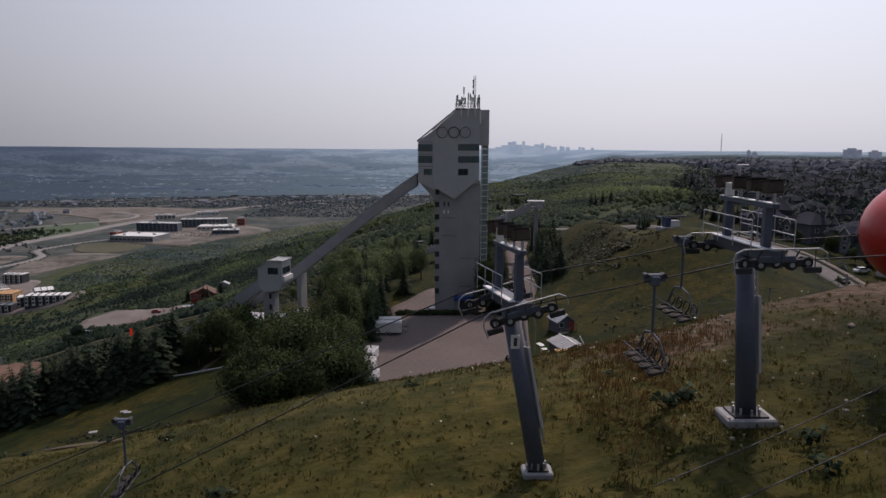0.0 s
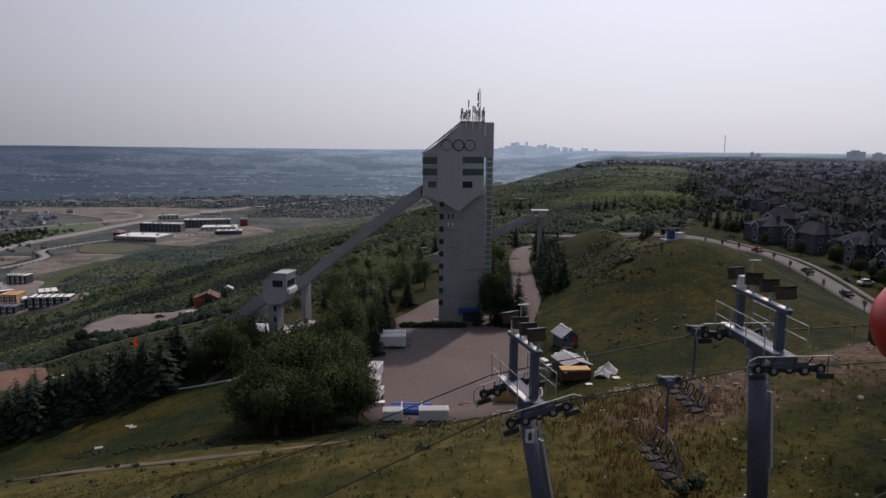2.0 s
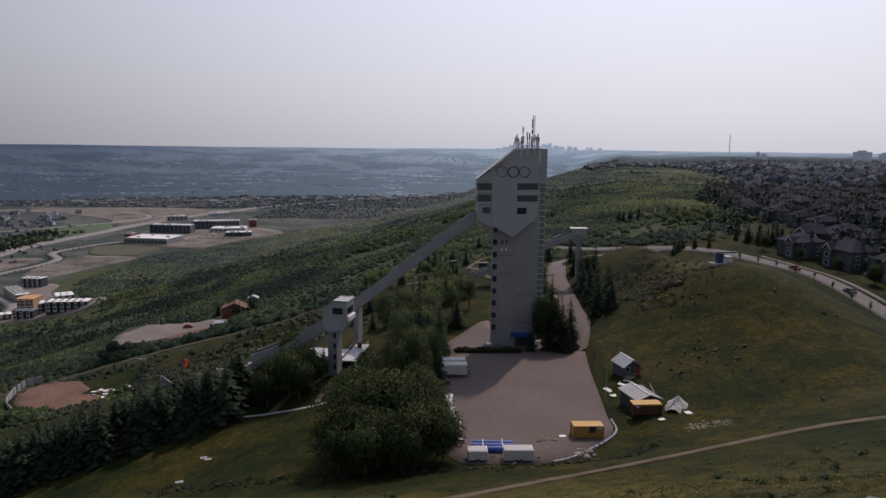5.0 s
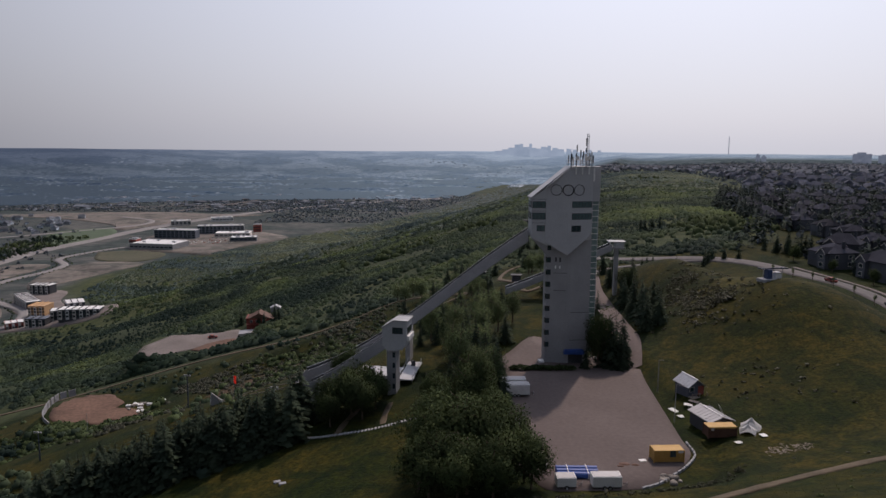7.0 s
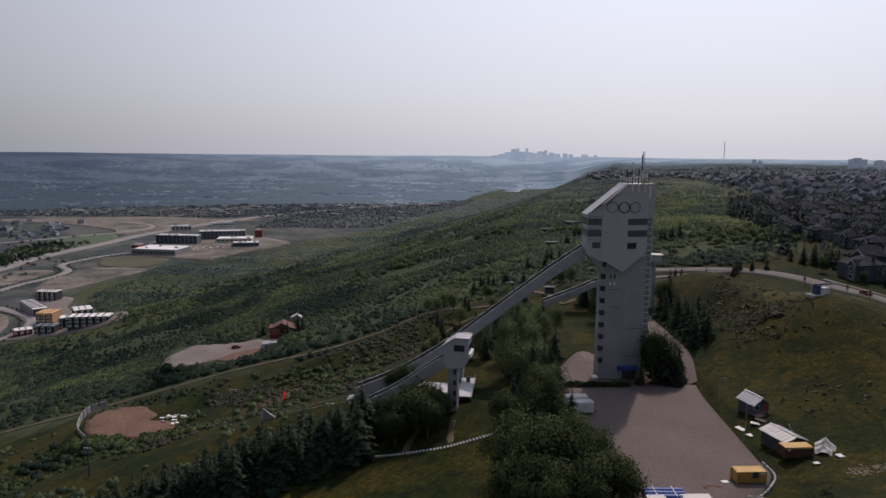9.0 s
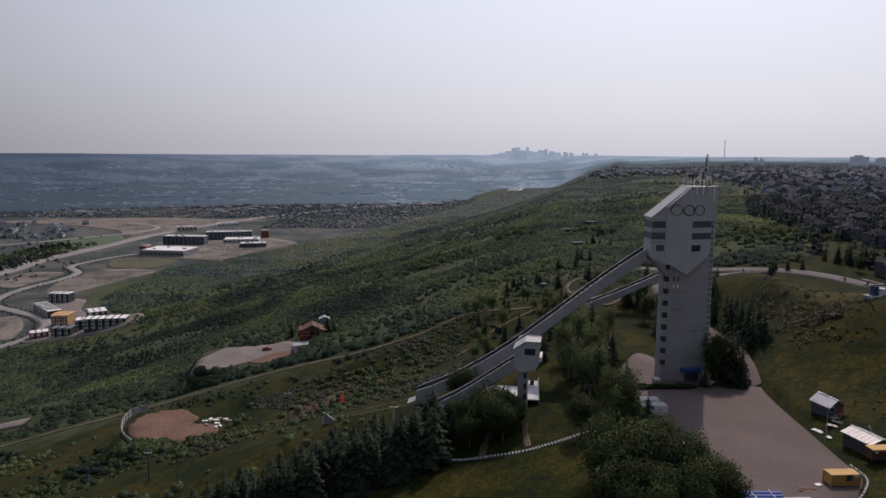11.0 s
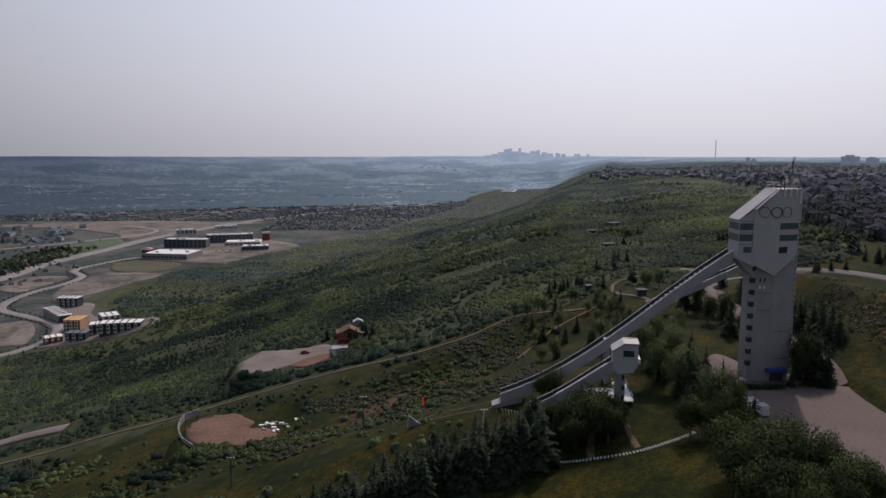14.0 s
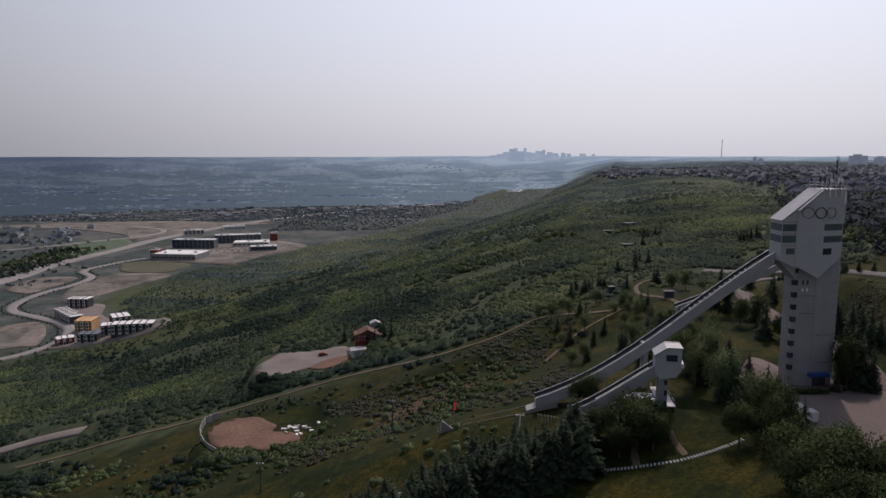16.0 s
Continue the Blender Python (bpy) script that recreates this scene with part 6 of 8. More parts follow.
def lift_tower(base, top, radius, arm_turn, label, signed, reach, rise, tilt, foot=1.0):
    b, t = Vector(base), Vector(top)
    ob = thing("lift_tower", pose(*b), label, "chairlift tower", "chairlift towers")
    tv = t - b
    part("footing", boxes((-0.85 * foot, 0.85 * foot, -0.65 * foot, 0.65 * foot, -1.6, 0.12), bevel=0.05), M_CONC, ob, "pale concrete footing block")
    plate = part("base_plate", boxes((-0.58 * foot, 0.58 * foot, -0.5 * foot, 0.5 * foot, 0.12, 0.18)), M_DARK, ob)
    for k in range(8):
        a = math.tau * k / 8
        part("bolt", rods(((0.45 * foot * math.cos(a), 0.45 * foot * math.sin(a), 0.18), (0.45 * foot * math.cos(a), 0.45 * foot * math.sin(a), 0.36), 0.035), n=6), M_STEEL, plate)
    bm = bmesh.new()
    rod(bm, (0, 0, 0.15), tv, radius, radius * 0.86, 20)
    part("tube", bm, M_BLUEGREY, ob, "blue-grey painted steel tube", True)
    # enclosed ladder with a pale back panel
    side = Vector((1, 0.25, 0)).normalized() * (radius + 0.12)
    u = tv.normalized()
    lad = part("ladder", rods((side + u * 0.8, side + u * (tv.length + 0.6), 0.03), (side + Vector((0, 0.4, 0)) + u * 0.8, side + Vector((0, 0.4, 0)) + u * (tv.length + 0.6), 0.03), n=6), M_STEEL, ob)
    for k in range(int(tv.length / 0.32)):
        p = side + u * (0.9 + 0.32 * k)
        part("rung", rods((p, p + Vector((0, 0.4, 0)), 0.018), n=5), M_STEEL, lad)
    out = (side - u * side.dot(u)).normalized()
    m = Matrix.Translation(out * (radius + 0.02)) @ Matrix((out, u.cross(out), u)).transposed().to_4x4()
    bm = bmesh.new()
    box(bm, 0.02, 0.10, -0.17, 0.17, 1.3, tv.length * 0.74, m=m)
    part("ladder_guard", bm, M_PANEL, ob, "pale sheet-metal ladder guard")
    if signed:
        bm = bmesh.new()
        box(bm, -0.13, 0.13, -radius - 0.03, -radius + 0.01, -0.2, 0.2, m=Matrix.Translation(u * (tv.length * 0.80)))
        sign = part("sign_plate", bm, M_WHITE, ob, "small white plate")
        bm = bmesh.new()
        box(bm, -0.05, 0.05, -radius - 0.045, -radius - 0.03, -0.12, 0.12, m=Matrix.Translation(u * (tv.length * 0.80)))
        part("bar", bm, M_DARK, sign)
    # crossarm lies along y; the ropes run along x
    R = Matrix.Translation(tv) @ Matrix.Rotation(radians(arm_turn), 4, "Z")

    def at(x, y, z):
        return (R @ Vector((x, y, z)))

    def bx(*dims):
        bm = bmesh.new()
        box(bm, *dims, bevel=0.02, m=R)
        return bm

    k = reach / 1.75
    arm = part("crossarm", bx(-0.2, 0.2, -reach - 0.1, reach + 0.1, 0.0, 0.36), M_BLUEGREY, ob)
    part("walk_plate", bx(-0.42, -0.22, -1.7 * k, 1.7 * k, 0.36, 0.41), M_STEEL, arm)
    for x in (-0.62, 0.55):
        for z in (0.72, 1.12):
            part("hand_rail", rods((at(x, -1.6 * k, z), at(x, 1.6 * k, z), 0.015), n=6), M_STEEL, arm)
        for y in (-1.6, -0.5, 0.5, 1.6):
            part("rail_post", rods((at(x, y * k, 0.3), at(x, y * k, 1.12), 0.015), n=6), M_STEEL, arm)
    for y in (-reach, reach):
        R = Matrix.Translation(tv) @ Matrix.Rotation(radians(arm_turn), 4, "Z") @ Matrix.Rotation(radians(-tilt), 4, "Y")
        s = part("sheave_frame", bx(-0.95, 0.95, y - 0.05, y + 0.05, -0.10, 0.10), M_DARK, ob, "dark steel sheave train")
        part("rocker_beam", bx(-0.5, 0.5, y - 0.11, y - 0.06, 0.02, 0.2), M_BLUEGREY, s)
        for q in range(5):
            wheel(s, at(-0.84 + 0.42 * q, y, -0.05 if q % 2 else 0.0), 0.15)
        for x0, x1 in ((-1.15, -0.7), (0.7, 1.15)):
            part("rope_catcher", bx(x0, x1, y - 0.22, y - 0.10, -0.24, -0.08), M_DARK, s)
        hoop = [(-1.2, -0.25), (-1.27, 0.1), (-1.2, 0.32), (-1.0, 0.42), (1.0, 0.42), (1.2, 0.30), (1.24, 0.05)]
        bm = bmesh.new()
        for (xa, za), (xb, zb) in zip(hoop, hoop[1:]):
            rod(bm, at(xa, y - 0.3, za), at(xb, y - 0.3, zb), 0.022, n=6)
        part("guard_hoop", bm, M_STEEL, s)
        for x in (-0.9, 0.0, 0.9):
            part("hoop_post", rods((at(x, y - 0.3, -0.1), at(x, y - 0.3, 0.42), 0.016), n=5), M_DARK, s)
        for x in (-0.5, 0.5):
            part("rope_grip_arm", rods((at(x, y, 0.1), at(x, y - 0.3, 0.42), 0.02), n=5), M_DARK, s)
        R = Matrix.Translation(tv) @ Matrix.Rotation(radians(arm_turn), 4, "Z")
    # frame with floodlights above the arm
    for y in (-1.15, 1.3):
        part("frame_post", bx(-0.11, 0.11, y * k - 0.11, y * k + 0.11, 0.36, rise), M_BLUEGREY, ob)
    beam = part("frame_beam", bx(-0.09, 0.09, -1.6 * k, 1.75 * k, rise, rise + 0.12), M_BLUEGREY, ob)
    part("beam_cap", bx(-0.11, 0.11, -1.62 * k, 1.77 * k, rise + 0.12, rise + 0.15), M_STEEL, beam)
    for y, yaw in ((-1.45, 10), (-0.5, 0), (0.5, -15), (1.55, 25)):
        m2 = R @ Matrix.Translation((0, y * k, rise + 0.15)) @ Matrix.Rotation(radians(yaw), 4, "Z")
        bm = bmesh.new()
        box(bm, -0.03, 0.03, -0.03, 0.03, 0, 0.26, m=m2)
        stem = part("lamp_stem", bm, M_STEEL, beam)
        bm = bmesh.new()
        box(bm, -0.24, 0.24, -0.15, 0.15, 0.25, 0.58, bevel=0.03, m=m2 @ Matrix.Rotation(radians(-12), 4, "X"))
        part("floodlight", bm, M_LAMP, stem, "dark brown floodlight housing")
        bm = bmesh.new()
        box(bm, -0.25, 0.25, -0.20, 0.17, 0.58, 0.61, m=m2 @ Matrix.Rotation(radians(-12), 4, "X"))
        part("visor", bm, M_DARK, stem)
    part("whip_aerial", rods((at(0.1, 0.9 * k, rise), at(0.1, 0.9 * k, rise + 1.1), 0.02), (at(0.0, 0.9 * k, rise + 1.08), at(0.35, 0.9 * k, rise + 1.08), 0.025), n=5), M_STEEL, ob)
    part("loudspeaker", bx(-0.1, 0.12, 1.2 * k, 1.4 * k, rise + 0.15, rise + 0.55), M_WHITE, ob)
    return ob


lift_tower((1.85, -142.1, 28.55), (1.0, -141.45, 33.4), 0.26, 14, "blue-grey chairlift tower with floodlights on the dry hill", True, 1.2, 1.65, 12.0, 0.52)
lift_tower((7.95, -142.0, 30.2), (7.80, -141.6, 35.0), 0.29, 1, "stout blue-grey chairlift tower with floodlights on a concrete footing", False, 1.75, 1.42, 1.0, 0.85)


def rope(name, pts, r0, label, category="rope"):
    cu = bpy.data.curves.new(name, "CURVE")
    cu.dimensions, cu.bevel_depth, cu.bevel_resolution = "3D", r0, 2
    sp = cu.splines.new("POLY")
    sp.points.add(len(pts) - 1)
    for p, q in zip(sp.points, pts):
        p.co = (*q, 1)
    cu.materials.append(M_DARK)
    return tagged(new(name, cu), label, category)


def sag(a, b, drop, n=16):
    a, b = Vector(a), Vector(b)
    return [a.lerp(b, i / n) - Vector((0, 0, 4 * drop * (i / n) * (1 - i / n))) for i in range(n + 1)]


for ya, yb, za, left, drop in ((-143.35, -142.62, 33.6, (-62, -138.6, 2.6), 0.6), (-139.85, -140.25, 33.95, (-62, -133.5, 7.2), 0.6)):
    rope("haul_rope", sag((17, ya + 0.2, 35.6), (8.8, ya, 35.1), 0.02) + sag((6.8, ya, 35.03), (2.2, yb, za + 0.25), 0.03) + sag((0.1, yb + 0.1, za - 0.25), left, drop, 30), 0.02, "taut dark haul rope of the chairlift")


def lift_chair(x, y, z, turn, label):
    """Four-seat chair: grip, straight hanger, bail, and a row of padded seat loops with low back loops."""
    ob = thing("lift_chair", pose(x, y, z, 0, 0, turn), label, "lift chair", "lift chairs")
    grip = part("grip", boxes((-0.30, 0.30, -0.09, 0.09, -0.10, 0.10), (-0.12, 0.12, -0.16, 0.16, -0.22, 0.05), bevel=0.03), M_BLUEGREY, ob, "grey rope grip")
    for k in (-0.24, 0.24):
        part("grip_jaw", rods(((k, -0.12, 0.06), (k, 0.12, 0.06), 0.07), n=10), M_DARK, grip)
    part("hanger", rods(((0, 0, 0), (0.02, 0, -0.3), 0.045), ((0.02, 0, -0.3), (0.02, 0, -1.55), 0.040)), M_BLUEGREY, ob)
    part("bail", rods(((0.02, -0.55, -1.62), (0.02, 0, -1.52), 0.028), ((0.02, 0, -1.52), (0.02, 0.55, -1.62), 0.028), ((0.02, -0.55, -1.62), (0.06, -1.12, -2.22), 0.024), ((0.02, 0.55, -1.62), (0.06, 1.12, -2.22), 0.024)), M_BLUEGREY, ob, "thin steel bail")
    part("seat_rail", rods(((0.06, -1.14, -2.30), (0.06, 1.14, -2.30), 0.030)), M_DARK, ob)

    def loop(c, u, v, thick):
        """a rounded loop of padded tube, with half axes u and v"""
        c, u, v = Vector(c), Vector(u), Vector(v)
        ring = []
        for q in range(12):
            a = math.tau * q / 12
            w = 1 / max(abs(math.cos(a)), abs(math.sin(a))) ** 0.55
            ring.append(c + u * math.cos(a) * w + v * math.sin(a) * w)
        bm, up = bmesh.new(), u.cross(v).normalized()
        rows = []
        for p in ring:
            out = (p - c).normalized()
            rows.append([bm.verts.new(p + (out * math.cos(math.tau * k / 6) + up * math.sin(math.tau * k / 6)) * thick) for k in range(6)])
        for a, b in zip(rows, rows[1:] + rows[:1]):
            for k in range(6):
                bm.faces.new((a[k], a[(k + 1) % 6], b[(k + 1) % 6], b[k]))
        bmesh.ops.recalc_face_normals(bm, faces=bm.faces)
        return bm

    for k in range(4):
        y0 = -0.84 + 0.56 * k
        part("seat_loop", loop((-0.18, y0, -2.34), (0.20, 0, 0.05), (0, 0.205, 0), 0.042), M_RUBBER, ob)
        part("seat_pad", boxes((-0.34, -0.02, y0 - 0.17, y0 + 0.17, -2.37, -2.33), bevel=0.015), M_PAD, ob, "worn dark brown seat pad")
        part("back_loop", loop((0.10, y0, -2.08), (0.05, 0, 0.17), (0, 0.195, 0), 0.024), M_RUBBER, ob)
    part("restraint_bar", rods(((-0.42, -1.08, -2.05), (-0.42, 1.08, -2.05), 0.016), ((0.06, -1.12, -2.2), (-0.42, -1.08, -2.05), 0.016), ((0.06, 1.12, -2.2), (-0.42, 1.08, -2.05), 0.016)), M_DARK, ob)
    return ob


lift_chair(6.6, -139.87, 35.17, 3, "dark four-seat lift chair hanging between the towers")
lift_chair(4.75, -142.98, 34.54, 3, "dark four-seat lift chair hanging between the towers")
lift_chair(-11.4, -139.3, 29.0, 4, "dark four-seat lift chair on the falling rope")

# terminal at the end of the lift: a red rounded hood on steel legs
term = thing("lift_terminal", pose(11.0, -140.6, 34.3, 0, 0, 2), "red rounded hood of the lift terminal on steel legs", "lift terminal")
bm = bmesh.new()
bmesh.ops.create_uvsphere(bm, u_segments=32, v_segments=18, radius=1.0, matrix=Matrix.Translation((3.55, 0, 1.15)) @ Matrix.Diagonal((2.5, 2.2, 1.9, 1)))
part("hood", bm, M_RED, term, "glossy red hood", True)
part("hood_body", rods(((3.55, 0, 1.15), (13.5, 0, 1.15), 2.0), n=24), M_RED, term, "glossy red hood")
part("hood_skirt", boxes((1.8, 13.2, -1.8, 1.8, 0.1, 0.9), bevel=0.15), M_DARK, term)
part("drive_deck", boxes((3.0, 13.0, -2.4, 2.4, -0.6, -0.3), bevel=0.05), M_STEEL, term)
part("rope_guide", boxes((0.6, 2.4, -2.8, -2.72, 0.55, 0.62), bevel=0.01), M_STEEL, term)
for x in (3.2, 11.5):
    part("leg", rods(((x, 0, 0.3), (x, 0, -6.0), 0.36), n=16), M_BLUEGREY, term)

# post and wire fence along the worn crest
POSTS = [(13.5, -124), (17.5, -123.5), (21.5, -124), (25.5, -125), (30, -126.5), (11, -120), (34, -128)]
for i, (x, y) in enumerate(POSTS):
    p = thing("fence_post", pose(x, y, Z(x, y), 2 * math.sin(i * 3), 2 * math.cos(i * 5), 0), "thin weathered steel fence post in the grass", "fence post", "fence along the crest")
    part("stake", rods(((0, 0, -0.3), (0, 0, 1.35), 0.035), n=6), M_WOOD, p)
    part("cap", rods(((0, 0, 1.33), (0, 0, 1.40), 0.05), n=6), M_DARK, p)
order = [POSTS[5]] + POSTS[:5] + [POSTS[6]]
for hh in (0.75, 1.2):
    w = []
    for (xa, ya), (xb, yb) in zip(order, order[1:]):
        w += sag((xa, ya, Z(xa, ya) + hh), (xb, yb, Z(xb, yb) + hh), 0.08, 6)
    rope("fence_wire", w, 0.012, "slack fence wire strung between the posts", "wire")
for a, b in (((3.8, -146.6), (16, -141.0)), ((4.4, -148.2), (17, -142.5))):
    rope("ground_cable", sag((*a, Z(*a) + 0.7), (*b, Z(*b) + 1.3), 0.15), 0.016, "thin slack cable near the ground by the lift", "cable")
# stones on the bare ground below the towers
rs = random.Random(77)
ico = bmesh.new()
bmesh.ops.create_icosphere(ico, subdivisions=2, radius=1.0)
for v in ico.verts:
    v.co *= 1 + 0.22 * noise.noise(v.co * 1.7)
rock_me = bpy.data.meshes.new("rock")
ico.to_mesh(rock_me)
ico.free()
rock_me.materials.append(M_ROCK)
for i in range(60):
    x, y = (rs.uniform(2, 12), rs.uniform(-144, -130)) if i < 26 else (rs.uniform(12, 32), rs.uniform(-143, -124))
    s = rs.uniform(0.03, 0.13)
    o = new("rock", rock_me)
    o.matrix_basis = pose(x, y, Z(x, y) + s * 0.25, rs.uniform(0, 40), 0, rs.uniform(0, 360)) @ Matrix.Diagonal((s * 1.4, s, s * 0.7, 1))
    tagged(o, "pale weathered stone lying on the dry hill", "stone", "stones on the hill")


# ---- yard ----
def container(x, y, turn, L, W, H, top, walls, label, window=True):
    ob = thing("site_container", pose(x, y, Z(x, y) + 0.1, 0, 0, turn), label, "container", "containers")
    bm = boxes((-L / 2, L / 2, -W / 2, W / 2, 0.12, H), bevel=0.04)
    body = part("body", bm, walls, ob)
    for k in range(int(L / 0.4)):
        xx = -L / 2 + 0.2 + 0.4 * k
        part("rib", boxes((xx, xx + 0.16, -W / 2 - 0.04, -W / 2 + 0.01, 0.3, H - 0.25)), walls, body)
    part("roof", boxes((-L / 2 - 0.05, L / 2 + 0.05, -W / 2 - 0.05, W / 2 + 0.05, H, H + 0.09), bevel=0.03), top, ob)
    part("top_rail", boxes((-L / 2 - 0.03, L / 2 + 0.03, -W / 2 - 0.07, -W / 2 - 0.01, H - 0.2, H - 0.02)), top, ob)
    for sx in (-1, 1):
        for sy in (-1, 1):
            part("corner_post", boxes((sx * L / 2 - 0.09, sx * L / 2 + 0.09, sy * W / 2 - 0.09, sy * W / 2 + 0.09, 0, H)), walls, ob)
    if window:
        w = part("window", boxes((0.1, 1.05, -W / 2 - 0.08, -W / 2 - 0.04, 0.95, 1.95)), M_CHAR, ob)
        part("pane", boxes((0.16, 0.99, -W / 2 - 0.10, -W / 2 - 0.07, 1.0, 1.9)), M_GLASS, w)
        part("sign", boxes((1.4, 2.2, -W / 2 - 0.09, -W / 2 - 0.05, 1.6, 1.95)), M_TRIM, ob)
    else:
        part("sign", boxes((-L / 2 + 0.4, -L / 2 + 0.9, -W / 2 - 0.09, -W / 2 - 0.05, 1.4, 1.8)), M_TRIM, ob)
    return ob


container(10.5, -56.0, 2, 4.7, 2.1, 1.95, M_YELLOW, M_YELLOW, "ochre yellow site container with a window on the yard")
# brown walls stand in for a front in shade; the lit roof stays yellow
container(21.9, -48.4, 3, 4.8, 2.1, 1.9, M_YELLOW, M_RUST, "container with a yellow roof edge, its walls browned for shade", False)


def trailer(x, y, turn, L, W, H, label, wheels=2):
    ob = thing("cargo_trailer", pose(x, y, Z(x, y) + 0.1, 0, 0, turn), label, "trailer", "white trailers")
    part("body", boxes((-L / 2, L / 2, -W / 2, W / 2, 0.42, H), bevel=0.06), M_WHITE, ob)
    part("roof", boxes((-L / 2 + 0.12, L / 2 - 0.12, -W / 2 + 0.12, W / 2 - 0.12, H, H + 0.05), bevel=0.02), M_ROOFMETAL, ob)
    for sy in (-1, 1):
        part("skirt_rail", boxes((-L / 2, L / 2, sy * W / 2 - 0.03, sy * W / 2 + 0.03, 0.36, 0.44)), M_DARK, ob)
        for k in range(wheels):
            xx = (k - (wheels - 1) / 2) * 0.78
            w = part("wheel", rods(((xx, sy * (W / 2 - 0.02), 0.32), (xx, sy * (W / 2 + 0.16), 0.32), 0.33), n=18), M_RUBBER, ob)
            part("rim", rods(((xx, sy * (W / 2 + 0.15), 0.32), (xx, sy * (W / 2 + 0.18), 0.32), 0.18), n=12), M_STEEL, w)
    part("drawbar", rods(((L / 2, -W * 0.35, 0.42), (L / 2 + 1.1, 0, 0.42), 0.05), ((L / 2, W * 0.35, 0.42), (L / 2 + 1.1, 0, 0.42), 0.05)), M_DARK, ob)
    part("jack", rods(((L / 2 + 1.0, 0, 0), (L / 2 + 1.0, 0, 0.8), 0.04)), M_STEEL, ob)
    return ob


trailer(-1.5, -65.7, 1, 4.2, 2.0, 2.0, "white twin-axle cargo trailer on the yard")
trailer(-7.3, -65.6, 2, 2.8, 2.0, 1.8, "small white box trailer at the yard's edge", 1)
trailer(-9.7, -24.4, 2, 5.2, 2.3, 2.5, "long white trailer in the tower's shadow")
trailer(-9.6, -20.2, 2, 4.6, 2.2, 2.3, "white trailer parked behind another")
trailer(-11.6, -44.5, 80, 4.2, 2.0, 2.2, "white trailer beside the poplar grove")
trailer(-11.2, -50.5, 85, 3.6, 1.9, 2.0, "white trailer beside the poplar grove")
trailer(-10.4, -55.8, 80, 3.0, 1.8, 1.7, "small white trailer by the grove", 1)
bt = thing("blue_stack", pose(-4.8, -61.6, Z(-4.8, -61.6) + 0.1, 0, 0, -2), "stack of long blue padded mats on the yard", "mats")
for k in range(3):
    bm = bmesh.new()
    rod(bm, (-3.1, -1.05 + 1.05 * k, 0.5), (3.1, -1.05 + 1.05 * k, 0.5), 0.52, n=12)
    part("mat_roll", bm, M_BLUE, bt)
for x in (-1.5, 1.4):
    part("strap", boxes((x, x + 0.1, -1.6, 1.6, 0.0, 1.05), bevel=0.02), M_WHITE, bt)
wp = thing("white_board", pose(6.6, -56.4, Z(6.6, -56.4) + 0.12, 0, 0, 10), "loose white board lying on the yard", "board")
part("panel", boxes((-0.55, 0.55, -0.4, 0.4, 0.0, 0.12), bevel=0.02), M_WHITE, wp)
wp = thing("white_board", pose(-9.6, -58.6, Z(-9.6, -58.6) + 0.12, 0, 0, 10), "pale pallet of goods beside the grove", "board")
part("panel", boxes((-0.7, 0.7, -0.5, 0.5, 0.0, 0.5), bevel=0.02), M_WHITE, wp)
part("pallet", boxes((-0.8, 0.8, -0.6, 0.6, -0.1, 0.0)), M_WOOD, wp)
for x, y, s in ((3.4, -57.6, 1.0), (5.0, -57.9, 0.7), (2.6, -58.4, 0.6), (11.0, -52.2, 0.8)):
    mo = thing("debris_heap", pose(x, y, Z(x, y) + 0.08), "low heap of dark debris on the asphalt", "debris", "debris on the yard")
    bm = bmesh.new()
    bmesh.ops.create_icosphere(bm, subdivisions=2, radius=1.0)
    for v in bm.verts:
        v.co = Vector((v.co.x * s, v.co.y * s * 0.7, max(0, v.co.z) * 0.16 * (1 + noise.noise(v.co * 3))))
    part("rubble", bm, M_RUST, mo)
# concrete kerb and stones round the yard's foot
kerb = curve_points([(16.0, -49), (15.6, -54.4), (12.5, -59), (9.5, -62), (6.5, -64.8), (3.5, -66.7)], 1.1)
for i in range(len(kerb) - 1):
    p, q = kerb[i], kerb[i + 1]
    a = math.degrees(math.atan2(q[1] - p[1], q[0] - p[0]))
    k = thing("kerb_block", pose((p[0] + q[0]) / 2, (p[1] + q[1]) / 2, Z(*p) + 0.1, 0, 0, a), "pale concrete barrier block at the edge of the yard", "kerb", "kerb round the yard")
    part("block", boxes((-0.5, 0.5, -0.16, 0.16, -0.1, 0.34), bevel=0.04), M_CONC, k)
for i in range(20):
    x, y, s = rs.gauss(8.6, 0.9), rs.gauss(-63.4, 0.6), rs.uniform(0.2, 0.5)
    o = new("boulder", rock_me)
    o.matrix_basis = pose(x, y, Z(x, y) + s * 0.4, rs.uniform(0, 40), 0, rs.uniform(0, 360)) @ Matrix.Diagonal((s * 1.3, s, s * 0.8, 1))
    tagged(o, "grey boulder heaped at the corner of the yard", "boulder", "boulders at the yard")


